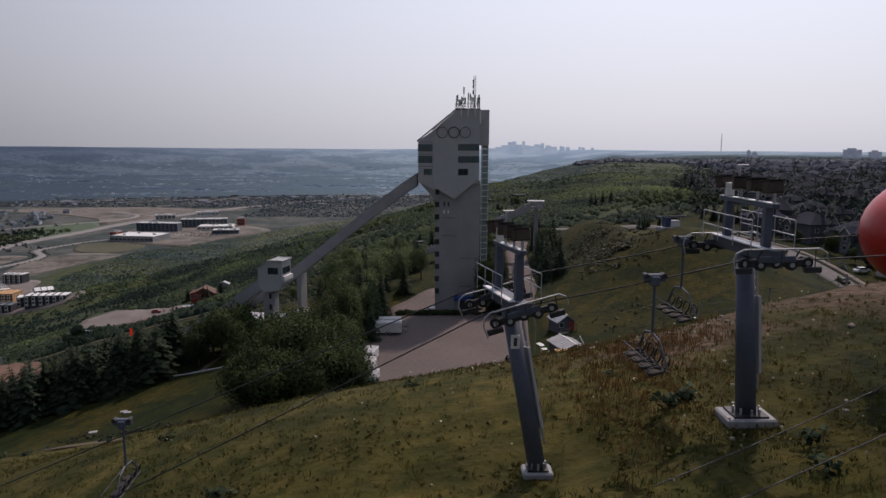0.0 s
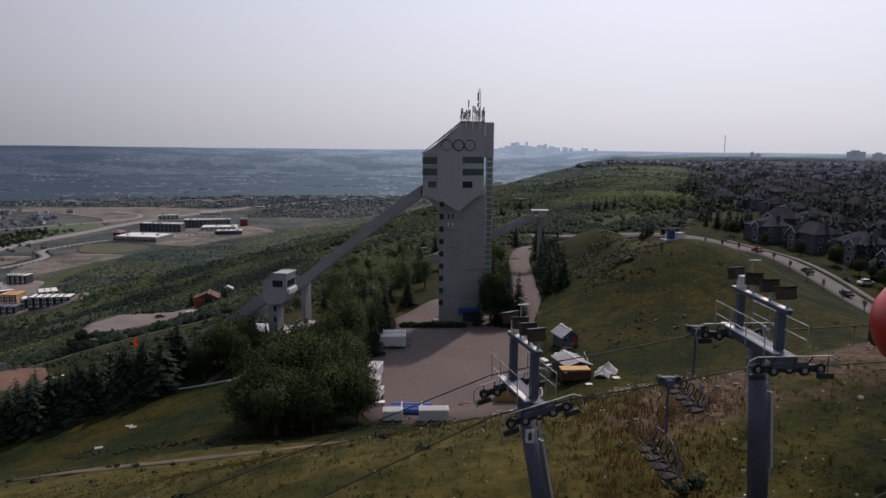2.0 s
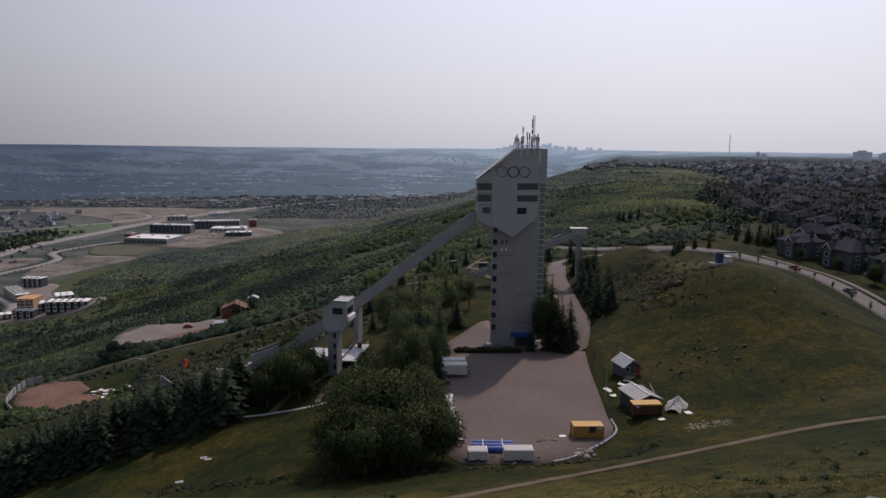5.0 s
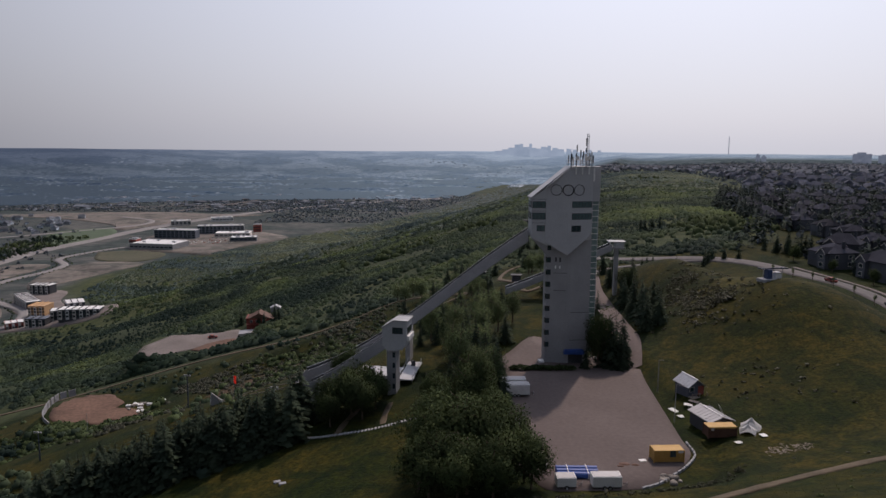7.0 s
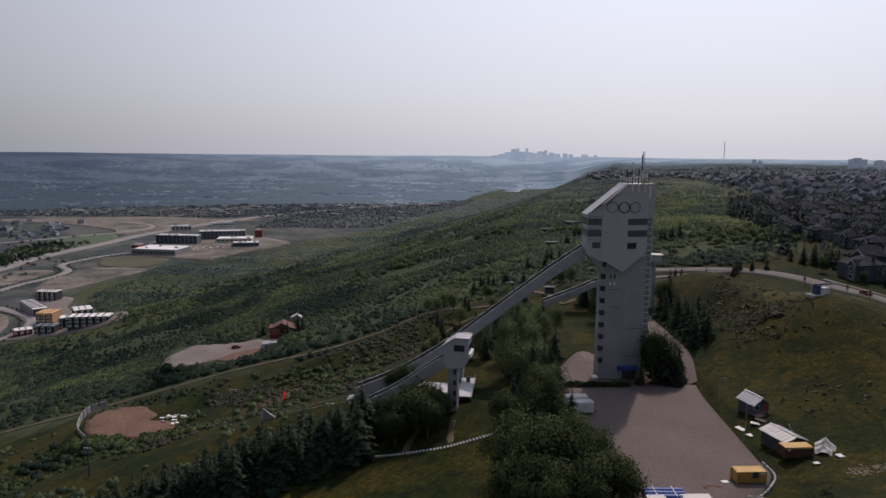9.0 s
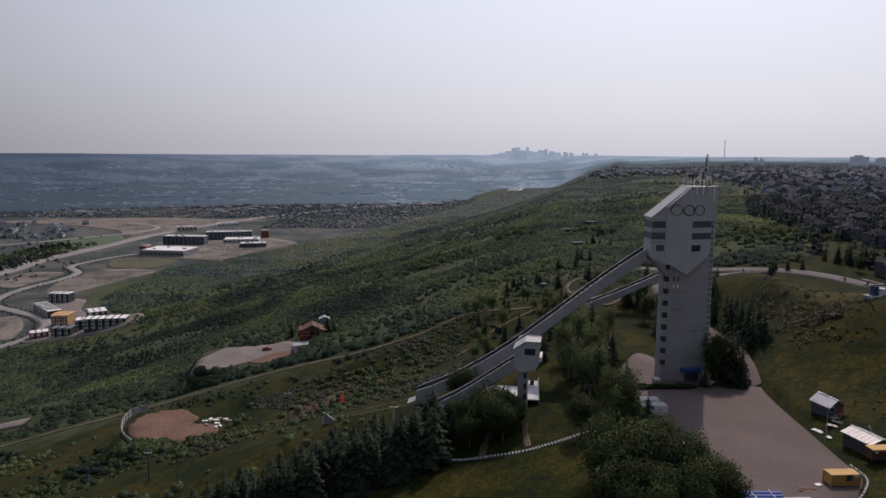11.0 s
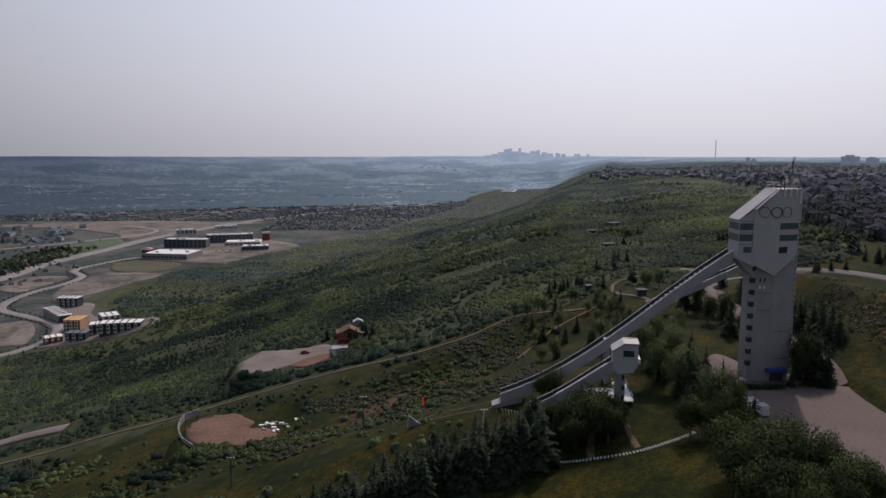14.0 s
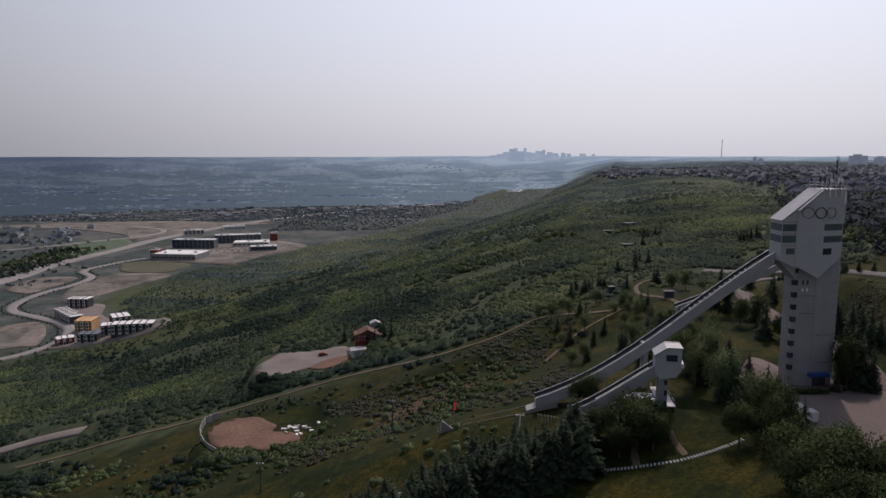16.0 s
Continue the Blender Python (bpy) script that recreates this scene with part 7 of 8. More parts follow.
def gable_hut(name, x, y, turn, L, W, eave, ridge, walls, roof, label, door=True):
    """Small building with a gable facing the camera; the ridge runs away along y."""
    ob = thing(name, pose(x, y, Z(x, y), 0, 0, turn), label, "hut")
    h = W / 2
    part("wall", prism([(-h, -0.8), (h, -0.8), (h, eave), (0, ridge), (-h, eave)], -L / 2, L / 2), walls, ob)
    for s in (-1, 1):
        bm = prism([(0, ridge + 0.02), (0, ridge + 0.16), (s * (h + 0.35), eave - 0.08), (s * (h + 0.35), eave - 0.22)], -L / 2 - 0.4, L / 2 + 0.4)
        part("roof_slope", bm, roof, ob)
        for k in range(int(L / 0.9)):
            yy = -L / 2 + 0.45 + 0.9 * k
            part("seam", prism([(0, ridge + 0.16), (0, ridge + 0.20), (s * (h + 0.35), eave - 0.04), (s * (h + 0.35), eave - 0.08)], yy, yy + 0.05), roof, ob)
    part("ridge_cap", boxes((-0.12, 0.12, -L / 2 - 0.42, L / 2 + 0.42, ridge + 0.14, ridge + 0.24)), M_WHITE, ob)
    if door:
        part("door", boxes((0.4, 1.6, -L / 2 - 0.05, -L / 2 + 0.02, 0, 2.0)), M_BRICKRED, ob, "dark red door")
        w = part("window", boxes((-1.5, -0.5, -L / 2 - 0.05, -L / 2 + 0.02, 0.9, 1.9)), M_TRIM, ob)
        part("pane", boxes((-1.42, -0.58, -L / 2 - 0.07, -L / 2 - 0.04, 0.98, 1.82)), M_GLASS, w)
        deck = part("porch", boxes((-h, h, -L / 2 - 1.3, -L / 2, -0.4, 0.1)), M_WOOD, ob)
        for xx in (-h + 0.1, 0, h - 0.1):
            part("porch_post", boxes((xx - 0.06, xx + 0.06, -L / 2 - 1.25, -L / 2 - 1.13, 0.1, 1.0)), M_WOOD, deck)
        part("porch_rail", boxes((-h, 0.3, -L / 2 - 1.25, -L / 2 - 1.15, 0.85, 0.95)), M_WOOD, deck)
    return ob


gable_hut("grey_shed", 24.2, -27.6, 14, 4.5, 3.4, 2.0, 3.2, M_BLUEGREY, M_STEEL, "grey-blue gabled shed beside the yard")
gable_hut("metal_shed", 22.4, -43.2, 14, 5.9, 4.3, 1.8, 2.4, M_CHAR, M_ROOFMETAL, "low shed with a pale ribbed metal roof", False)
tn = thing("canvas_tent", pose(27.2, -47.6, Z(27.2, -47.6), 0, 0, 20), "pale canvas tents with peaked tops on the grass", "tent")
for cx, cy, w0, h0 in ((-0.8, -0.6, 1.4, 1.5), (0.9, 0.5, 1.7, 2.0)):
    bm = bmesh.new()
    top = bm.verts.new((cx, cy, h0))
    ring = [bm.verts.new((cx + w0 * math.cos(math.tau * k / 12) * (1.0 if k % 3 else 1.25), cy + w0 * math.sin(math.tau * k / 12) * (1.0 if k % 3 else 1.25), 0.0 if k % 3 == 0 else 0.55)) for k in range(12)]
    mid = [bm.verts.new((cx + 0.42 * (v.co.x - cx), cy + 0.42 * (v.co.y - cy), h0 * 0.60)) for v in ring]
    for k in range(12):
        j = (k + 1) % 12
        bm.faces.new((ring[k], ring[j], mid[j], mid[k]))
        bm.faces.new((mid[k], mid[j], top))
    bmesh.ops.solidify(bm, geom=bm.faces[:], thickness=0.03)
    part("canopy", bm, M_WHITE, tn)
    part("tent_pole", rods(((cx, cy, -0.1), (cx, cy, h0 + 0.25), 0.04), n=6), M_WOOD, tn)
for x, y, L, tilt, tu, m_ in ((19.3, -33.4, 2.2, 0, 20, M_WHITE), (22.0, -33.6, 1.8, 3, 60, M_STEEL), (23.2, -33.0, 2.0, 5, 50, M_DARK), (19.6, -36.8, 1.5, 4, 120, M_WHITE), (25.2, -38.0, 2.6, 35, 65, M_DARK), (26.0, -39.5, 3.0, 62, 80, M_WHITE),
                              (24.8, -44.6, 2.0, 48, 40, M_WHITE), (28.3, -50.6, 1.2, 0, 10, M_WHITE), (23.4, -52.4, 0.8, 0, 10, M_WHITE)):
    bo = thing("stacked_boards", pose(x, y, Z(x, y) + 0.15, tilt, 0, tu), "loose boards and frames lying in the grass by the sheds", "boards", "boards by the sheds")
    for k in range(3):
        part("board", boxes((-0.5 + 0.36 * k, -0.20 + 0.36 * k, -L / 2, L / 2, 0.02 * k, 0.02 * k + 0.06)), m_, bo)


def lamp_post(x, y, h, label, head=True, lean=0.0, panels=0, material=M_STEEL):
    ob = thing("lamp_post", pose(x, y, Z(x, y), lean, lean * 0.6, 0), label, "lamp post", "lamp posts")
    bm = bmesh.new()
    rod(bm, (0, 0, -0.6), (0, 0, h), 0.2 if panels else 0.08, 0.12 if panels else 0.045, 8)
    part("pole", bm, material, ob)
    if head:
        part("arm", rods(((0, 0, h - 0.1), (0.5, -0.9, h + 0.1), 0.03), n=6), material, ob)
        part("lamp_head", boxes((0.38, 0.62, -1.2, -0.85, h + 0.05, h + 0.15), bevel=0.02), M_DARK, ob)
    if panels:
        part("crossbar", boxes((-0.9, 0.9, -0.05, 0.05, h - 0.1, h + 0.02)), material, ob)
        for k in range(panels):
            xx = -0.75 + 1.5 * k / max(1, panels - 1)
            part("floodlight", boxes((xx - 0.22, xx + 0.22, -0.3, -0.02, h - 0.35, h + 0.12), bevel=0.03), M_STEEL, ob, "pale floodlight")
    return ob


lamp_post(17.4, -39.3, 7.2, "thin grey lamp post at the edge of the yard")
lamp_post(19.6, -22.5, 7.0, "thin grey lamp post at the edge of the yard")
lamp_post(-94, 26.5, 9.5, "tall floodlight mast on the grassy slope", False, 2, 3, M_BLUEGREY)
lamp_post(-126.3, 10.2, 8.0, "leaning floodlight mast above the sand pit", False, 4, 3, M_BLUEGREY)
lamp_post(-222, 93, 9.0, "floodlight mast low on the slope", False, 0, 2)
lamp_post(-131, 44, 6.0, "bare pole beside the sand pit", False)
lamp_post(-63.5, -2.5, 4.5, "pale wind vane pole beside the ramp's foot", False, 3, 2, M_WHITE)

# ---- slope below the ramps ----
fl = thing("warning_flag", pose(-77.8, 14.6, Z(-77.8, 14.6), 0, 0, 20), "bright orange-red banner on a pole", "flag")
part("pole", rods(((0, 0, -0.3), (0, 0, 5.8), 0.05), n=6), M_STEEL, fl)
bm = bmesh.new()
g = [[bm.verts.new((0.06 + 0.55 * i / 4 + 0.04 * math.sin(j), 0.10 * math.sin(i * 1.4 + j * 0.6), 5.7 - 2.1 * j / 8 - 0.15 * i / 4)) for i in range(5)] for j in range(9)]
for j in range(8):
    for i in range(4):
        bm.faces.new((g[j][i], g[j][i + 1], g[j + 1][i + 1], g[j + 1][i]))
bmesh.ops.solidify(bm, geom=bm.faces[:], thickness=0.015)
part("banner", bm, M_FLAG, fl, "orange-red cloth")
# low timber edges of the outruns, and the concrete tables under the feet of the ramps
for pts, w0 in (([(-60, 8.7), (-68, 9.6), (-76, 10.6), (-82, 11.6)], 4.6), ([(-56, -9.8), (-66, -8.2), (-76, -7.0)], 3.8)):
    L = curve_points(pts, 2.0)
    for s in (-1, 1):
        line = [(x, y + s * w0 / 2, Z(x, y + s * w0 / 2) + 0.22) for x, y in L]
        cu = rope("outrun_edge", line, 0.10, "pale timber edging of the ski jump's outrun", "edging")
        cu.data.materials.clear()
        cu.data.materials.append(M_WOOD)
for x, y, z1, w, name in ((-56.4, 7.7, -5.2, 1.8, "ramp_table"), (-52.4, -10.4, -1.8, 1.7, "ramp_table")):
    tb = thing("ramp_table", pose(x, y, Z(x, y), 0, 0, -5), "grey concrete footing under the end of a ramp", "footing")
    part("block", prism([(-4.0, -1.5), (3.5, -1.5), (3.5, z1 - Z(x, y) + 0.6), (-2.5, z1 - Z(x, y) - 2.0), (-4.0, -0.2)], -w, w), M_CONC, tb)
tk = thing("judges_wedge", pose(-79.6, 7.4, Z(-79.6, 7.4), 0, 0, 15), "pale triangular take-off wedge set in the grass", "wedge")
part("side_panel", prism([(-1.9, -0.5), (1.9, -0.5), (-1.6, 2.9)], -0.12, 0.12), M_CONC, tk)
part("edge_beam", rods(((1.95, -0.15, 0.0), (-1.6, -0.15, 2.95), 0.11), ((-1.6, -0.15, 2.95), (-2.0, -0.15, 0.0), 0.07), n=6), M_WHITE, tk)
# rail track of the old lift beside the spruces
for i in range(9):
    x, y = -73.6 - 2.3 * i, -13.0 - 0.22 * i
    z = Z(x, y)
    o = thing("rail_frame", pose(x, y, z + 0.25, 0, math.degrees(math.atan2(Z(x + 1, y) - Z(x - 1, y), -2)) + 180, 4), "pale low rail frame on the slope", "rail", "rails beside the spruces")
    for s in (-0.6, 0.6):
        part("rail", boxes((-1.2, 1.2, s - 0.06, s + 0.06, 0, 0.14)), M_STEEL, o)
    part("sleeper", boxes((-0.1, 0.1, -0.85, 0.85, -0.2, 0.02)), M_WOOD, o)
# stepping path across the grass and the dirt paths that meet it
SP = curve_points([(-54, -27.2), (-49, -30), (-44.5, -31.6), (-38, -33.2), (-33, -33.0), (-28, -31.8), (-24.6, -30.4)], 0.62)
for i, (x, y) in enumerate(SP):
    if i < len(SP) - 1:
        a = math.degrees(math.atan2(SP[i + 1][1] - y, SP[i + 1][0] - x))
    st_ = thing("path_slab", pose(x, y, Z(x, y) + 0.06, 0, 0, a), "pale concrete slab of a stepping path", "path slab", "stepping path")
    part("slab", boxes((-0.2, 0.2, -0.45, 0.45, -0.15, 0.08), bevel=0.03), M_CONC, st_)
ribbon("foot_path", [(-36.1, -31.8), (-35.9, -26), (-35.2, -21)], 1.3, M_TRACK, 0.08, 1.2, "bare dirt footpath to the start house", wobble=0.2, category="path")
ribbon("hut_path", [(-45, -31), (-44, -26), (-42, -20)], 1.5, M_TRACK, 0.08, 1.2, "bare dirt footpath under the ramps", wobble=0.2, category="path")
for x, y in ((-53.2, -46.2), (-52.0, -47.6), (-54, -55.6)):
    o = thing("cover_slab", pose(x, y, Z(x, y) + 0.1, 0, 0, 20), "pale flat concrete cover in the grass", "cover")
    part("slab", boxes((-0.6, 0.6, -0.4, 0.4, -0.2, 0.12), bevel=0.04), M_CONC, o)
# bleached offcuts strewn in the grass beside the tent
bm = bmesh.new()
for i in range(75):
    u, v = rs.uniform(-1, 1), rs.gauss(0, 0.45)
    x, y = 29.2 + 3.9 * u + 0.8 * v, -57.0 + 0.4 * u + 2.4 * v
    w, l = rs.uniform(0.03, 0.07), rs.uniform(0.12, 0.55)
    box(bm, -l, l, -w, w, 0.0, 0.05, m=pose(x, y, Z(x, y) + 0.06, rs.uniform(-8, 8), rs.uniform(-8, 8), rs.uniform(0, 180)))
tagged(part("scrap_wood", bm, M_WOOD), "bleached wood offcuts strewn in the grass", "debris", kind="stuff")
# sand pit: low retaining wall, pale blocks, machine
WALL = curve_points([(-152, 61), (-158, 68), (-163, 80), (-164, 90), (-160, 95)], 2.6)
for i in range(len(WALL) - 1):
    (xa, ya), (xb, yb) = WALL[i], WALL[i + 1]
    a = math.degrees(math.atan2(yb - ya, xb - xa))
    o = thing("barrier_panel", pose((xa + xb) / 2, (ya + yb) / 2, -41.6, 0, 0, a), "pale concrete barrier at the rim of the sand pit", "barrier", "barrier round the sand pit")
    part("panel", boxes((-1.25, 1.25, -0.15, 0.15, -1.5, 1.5 if i < 5 else 1.0), bevel=0.04), M_CONC, o)
for i in range(16):
    x, y = rs.uniform(-134, -122), rs.uniform(74, 83)
    o = thing("concrete_block", pose(x, y, Z(x, y), 0, 0, rs.uniform(0, 180)), "pale loose concrete block beside the sand pit", "block", "blocks beside the sand pit")
    part("block", boxes((-0.9, 0.9, -0.45, 0.45, -0.2, rs.uniform(0.4, 0.8)), bevel=0.05), M_WHITE if i % 3 else M_ROCK, o)
# leaning slats added in place of the large ramp's end frame
bl = thing("timber_slats", pose(-56.4, -1.0, Z(-56.4, -1.0), 0, 0, -12), "pale slats standing in for the ramp's end frame", "slats")
for k in range(7):
    part("slat", rods(((-2.2 + 0.7 * k, 0.9, -0.1), (-2.5 + 0.75 * k, -0.6, 2.2 - 0.1 * k), 0.09), n=6), M_TRIM, bl)
part("rail", rods(((-2.6, -0.5, 1.9), (2.2, -0.5, 1.4), 0.07), n=6), M_WOOD, bl)


# ---- hilltop beside the yard ----
pu = thing("snow_gun_station", pose(57.4, 11.2, Z(57.4, 11.2), 0, 0, 12), "blue pump cabinet and pale hut on a concrete pad", "pump station")
part("pad", boxes((-2.6, 2.8, -1.6, 1.6, -0.6, 0.25), bevel=0.05), M_CONC, pu)
part("pump_cabinet", boxes((-1.2, 0.2, -0.7, 0.7, 0.25, 2.6), bevel=0.06), M_CABINET, pu, "blue painted cabinet")
part("cross_beam", boxes((-2.8, 4.2, -0.16, 0.16, 2.6, 2.95), (-2.8, -2.5, -1.2, 1.2, 2.65, 2.9), (3.9, 4.2, -1.2, 1.2, 2.65, 2.9)), M_BLUEGREY, pu, "dark steel crossbeam")
part("hut", boxes((0.9, 2.6, -0.9, 0.9, 0.25, 1.7), bevel=0.05), M_WHITE, pu)
part("hut_roof", boxes((0.8, 2.7, -1.0, 1.0, 1.7, 1.85)), M_ROOFMETAL, pu)
for x in (-2.0, 3.4):
    part("pipe", rods(((x, 0, 0.2), (x, 0, 2.6), 0.08), n=8), M_STEEL, pu)

make_ramp("training_ramp", (30.5, 63, 19.0), (-3, 65.5, 4.0), 3.6, 1.4, "slim pale training ramp behind the tower", 10, 0.05)
tp = thing("training_start", pose(32.2, 62.9, 0, 0, 0, -5), "flat-roofed start platform of the training ramp", "start platform")
part("platform", boxes((-2.4, 2.2, -1.9, 1.9, 18.2, 18.7)), M_CONC, tp)
part("roof", boxes((-2.8, 2.6, -2.2, 2.2, 20.4, 20.65)), M_ROOFMETAL, tp)
part("cabin", boxes((-0.6, 2.0, -1.7, 1.7, 18.7, 20.4)), M_PANEL, tp)
for x in (-2.2, 2.0):
    for y in (-1.7, 1.7):
        part("post", rods(((x, y, 18.6), (x, y, 20.4), 0.06), n=6), M_STEEL, tp)
part("column", boxes((-0.6, 0.6, -1.0, 1.0, 0.5, 18.3)), M_CONC, tp)


# ---- houses of the hilltop street ----
def house_kind(name, w, d, h, rise, wing, label, x=0, y=0):
    """Two-storey house: hipped or gabled main roof, a gabled wing with windows, garage, chimney."""
    ob = thing(name, pose(x, y, 0), label, "house", "houses on the plateau")
    part("wall", boxes((-w / 2, w / 2, -d / 2, d / 2, -2.5, h)), M_STUCCO, ob)
    bm = bmesh.new()
    e = 0.5
    a = [bm.verts.new(p) for p in ((-w / 2 - e, -d / 2 - e, h), (w / 2 + e, -d / 2 - e, h), (w / 2 + e, d / 2 + e, h), (-w / 2 - e, d / 2 + e, h))]
    lo = [bm.verts.new(v.co - Vector((0, 0, 0.2))) for v in a]
    k = min(w, d) * 0.42
    t = [bm.verts.new(p) for p in ((-w / 2 + k, 0, h + rise), (w / 2 - k, 0, h + rise))]
    for f in ((a[0], a[1], t[1], t[0]), (a[2], a[3], t[0], t[1]), (a[1], a[2], t[1]), (a[3], a[0], t[0])):
        bm.faces.new(f)
    for i in range(4):
        j = (i + 1) % 4
        bm.faces.new((lo[i], lo[j], a[j], a[i]))
    bm.faces.new(lo[::-1])
    part("roof", bm, M_SHINGLE, ob)
    for sx, s in ((wing, 1), (-wing, -1)):
        g = part("gable_wing", prism([(sx * w * 0.25 - 1.9, -2.5), (sx * w * 0.25 + 1.9, -2.5), (sx * w * 0.25 + 1.9, h - 0.2), (sx * w * 0.25, h + 1.7), (sx * w * 0.25 - 1.9, h - 0.2)], -s * d / 2 - s * 1.4, -s * d / 2 + s * 2), M_STUCCO, ob)
        for q in (-1, 1):
            c = sx * w * 0.25
            part("gable_roof", prism([(c, h + 1.72), (c, h + 1.92), (c + q * 2.3, h - 0.3), (c + q * 2.3, h - 0.5)], -s * d / 2 - s * 1.8, -s * d / 2 + s * 3.5), M_SHINGLE, g)
            yf = -s * d / 2 - s * 1.84
            part("fascia", prism([(c, h + 1.62), (c, h + 1.94), (c + q * 2.34, h - 0.28), (c + q * 2.34, h - 0.6)], min(yf, yf + s * 0.06), max(yf, yf + s * 0.06)), M_TRIM, g, "pale gable board")
        for z in (0.6, 3.4):
            yy = -s * d / 2 - s * 1.42
            wi = part("window", boxes((sx * w * 0.25 - 0.95, sx * w * 0.25 + 0.95, min(yy, yy + s * 0.05) - 0.02, max(yy, yy + s * 0.05), z, z + 1.5)), M_TRIM, g)
            part("pane", boxes((sx * w * 0.25 - 0.82, sx * w * 0.25 + 0.82, min(yy - s * 0.05, yy) , max(yy - s * 0.05, yy) , z + 0.12, z + 1.38)), M_GLASS, wi)
    for s in (-1, 1):
        for z in (0.6, 3.4):
            for yy in (-d * 0.25, d * 0.22):
                wi = part("window", boxes((s * w / 2 - 0.04, s * w / 2 + 0.04, yy - 0.7, yy + 0.7, z, z + 1.4)), M_TRIM, ob)
                part("pane", boxes((s * w / 2 - 0.06, s * w / 2 + 0.06, yy - 0.58, yy + 0.58, z + 0.12, z + 1.28)), M_GLASS, wi)
    yy = -d / 2
    part("garage_door", boxes((-wing * w * 0.25 - 2.0, -wing * w * 0.25 + 2.0, yy - 0.06, yy + 0.02, -0.4, 2.1)), M_CHAR, ob, "dark garage door")
    part("chimney", boxes((w * 0.28, w * 0.28 + 0.9, 0.8, 1.6, h, h + rise + 0.9)), M_STUCCO, ob)
    return ob


rh = random.Random(33)
KINDS = [house_kind("house", 12, 11, 6.0, 3.2, 1, "two-storey stucco house with a dark hipped roof", 131, 54),
         house_kind("house", 13, 10, 6.2, 3.6, -1, "two-storey house with gabled wings and dark shingles", 128, 76),
         house_kind("house", 11, 12, 5.6, 3.0, 1, "tan two-storey house with a brown hipped roof", 122, 97)]
for o, turn in zip(KINDS, (-80, -80, -78)):
    o.matrix_basis = pose(o.location.x, o.location.y, Z(o.location.x, o.location.y) + 0.3, 0, 0, turn)
SPOTS = [(132, 32, -84), (131, 10, -84), (129, -14, -84), (134, 112, -40)]
for row in range(7):
    for k in range(9):
        SPOTS.append((154 + 33 * row + rh.uniform(-3, 3), 24 + 20 * k + 12 * row + rh.uniform(-3, 3), rh.choice((-85, 95, -80, 100))))
for row in range(5):
    for k in range(8):
        SPOTS.append((150 + 20 * k + rh.uniform(-4, 4) + 10 * row, 205 + 34 * row + 3 * k + rh.uniform(-4, 4), rh.choice((0, 180, 8, 172))))
for x, y, turn in SPOTS:
    k = 1.0 if x < 140 else rh.uniform(0.74, 0.90)
    copy_thing(rh.choice(KINDS), pose(x, y, Z(x, y) + 0.3, 0, 0, turn + rh.uniform(-4, 4)) @ Matrix.Diagonal((k, k, k, 1)))


def car(x, y, turn, material, label):
    ob = thing("car", pose(x, y, Z(x, y) + 0.25, 0, 0, turn), label, "car", "parked cars")
    part("body", prism([(-2.2, 0.3), (2.2, 0.3), (2.25, 0.7), (2.0, 0.85), (1.2, 0.92), (-2.0, 0.95), (-2.25, 0.75)], -0.88, 0.88), material, ob)
    cab = part("cabin", prism([(-1.7, 0.95), (1.1, 0.92), (0.45, 1.42), (-1.15, 1.45)], -0.78, 0.78), M_GLASS, ob)
    part("roof", boxes((-1.15, 0.45, -0.74, 0.74, 1.42, 1.5), bevel=0.03), material, cab)
    for xx in (-1.4, 1.4):
        for s in (-1, 1):
            part("wheel", rods(((xx, s * 0.72, 0.32), (xx, s * 0.92, 0.32), 0.32), n=12), M_RUBBER, ob)
    return ob


car(102.5, 12, 84, M_DARK, "dark car parked on the hilltop street")
car(104, 34, 88, M_CHAR, "charcoal car parked on the hilltop street")
car(103.2, 64, 94, M_BRICKRED, "red car parked on the hilltop street")
car(116, 26, 10, M_WHITE, "white car in a drive")
car(-133, 172, 20, M_BRICKRED, "red vehicle on the gravel car park")
for k in range(13):
    y = -40 + 10.5 * k
    x = np.interp(y, (-80, -30, -2, 25, 50, 72, 92), (90, 98, 101.5, 104.5, 105, 103.5, 100)) - 6.2 + 0.25 * math.sin(k)
    lab = "young street tree in a row along the road"
    ob = thing("young_tree", pose(x, y, Z(x, y), 0, 0, 40 * k), lab, "tree", "young street trees")
    shared("trunk", TRUNKS[k % 3], ob, Matrix.Diagonal((3.6, 3.6, 3.6, 1)))
    shared("crown", AIRY[k % 4], ob, Matrix.Translation((0, 0, 2.3)) @ Matrix.Diagonal((0.62, 0.62, 1.25, 1)))

# ---- lower slope: red house and sheds by the car park ----
rd = thing("red_house", pose(-112.5, 182, Z(-112.5, 182), 0, 0, 8), "dark red timber house among spruces", "house")
part("wall", boxes((-6, 4.5, -4, 4, -2, 4.0)), M_BRICKRED, rd)
part("roof", prism([(-5.2, 3.8), (5.2, 3.8), (0, 6.4)], -4.6, 4.6), M_RUST, rd, "weathered brown roof")
part("side_roof", prism([(-6.6, 3.4), (-4.8, 4.1), (-4.8, 4.3), (-6.6, 3.6)], -4.4, 4.4), M_RUST, rd)
part("annex", boxes((4.5, 8.0, -2.5, 3.5, -2, 2.6)), M_BRICKRED, rd)
part("annex_roof", prism([(4.4, 3.4), (8.5, 2.4), (8.5, 2.6), (4.4, 3.7)], -3, 4), M_RUST, rd)
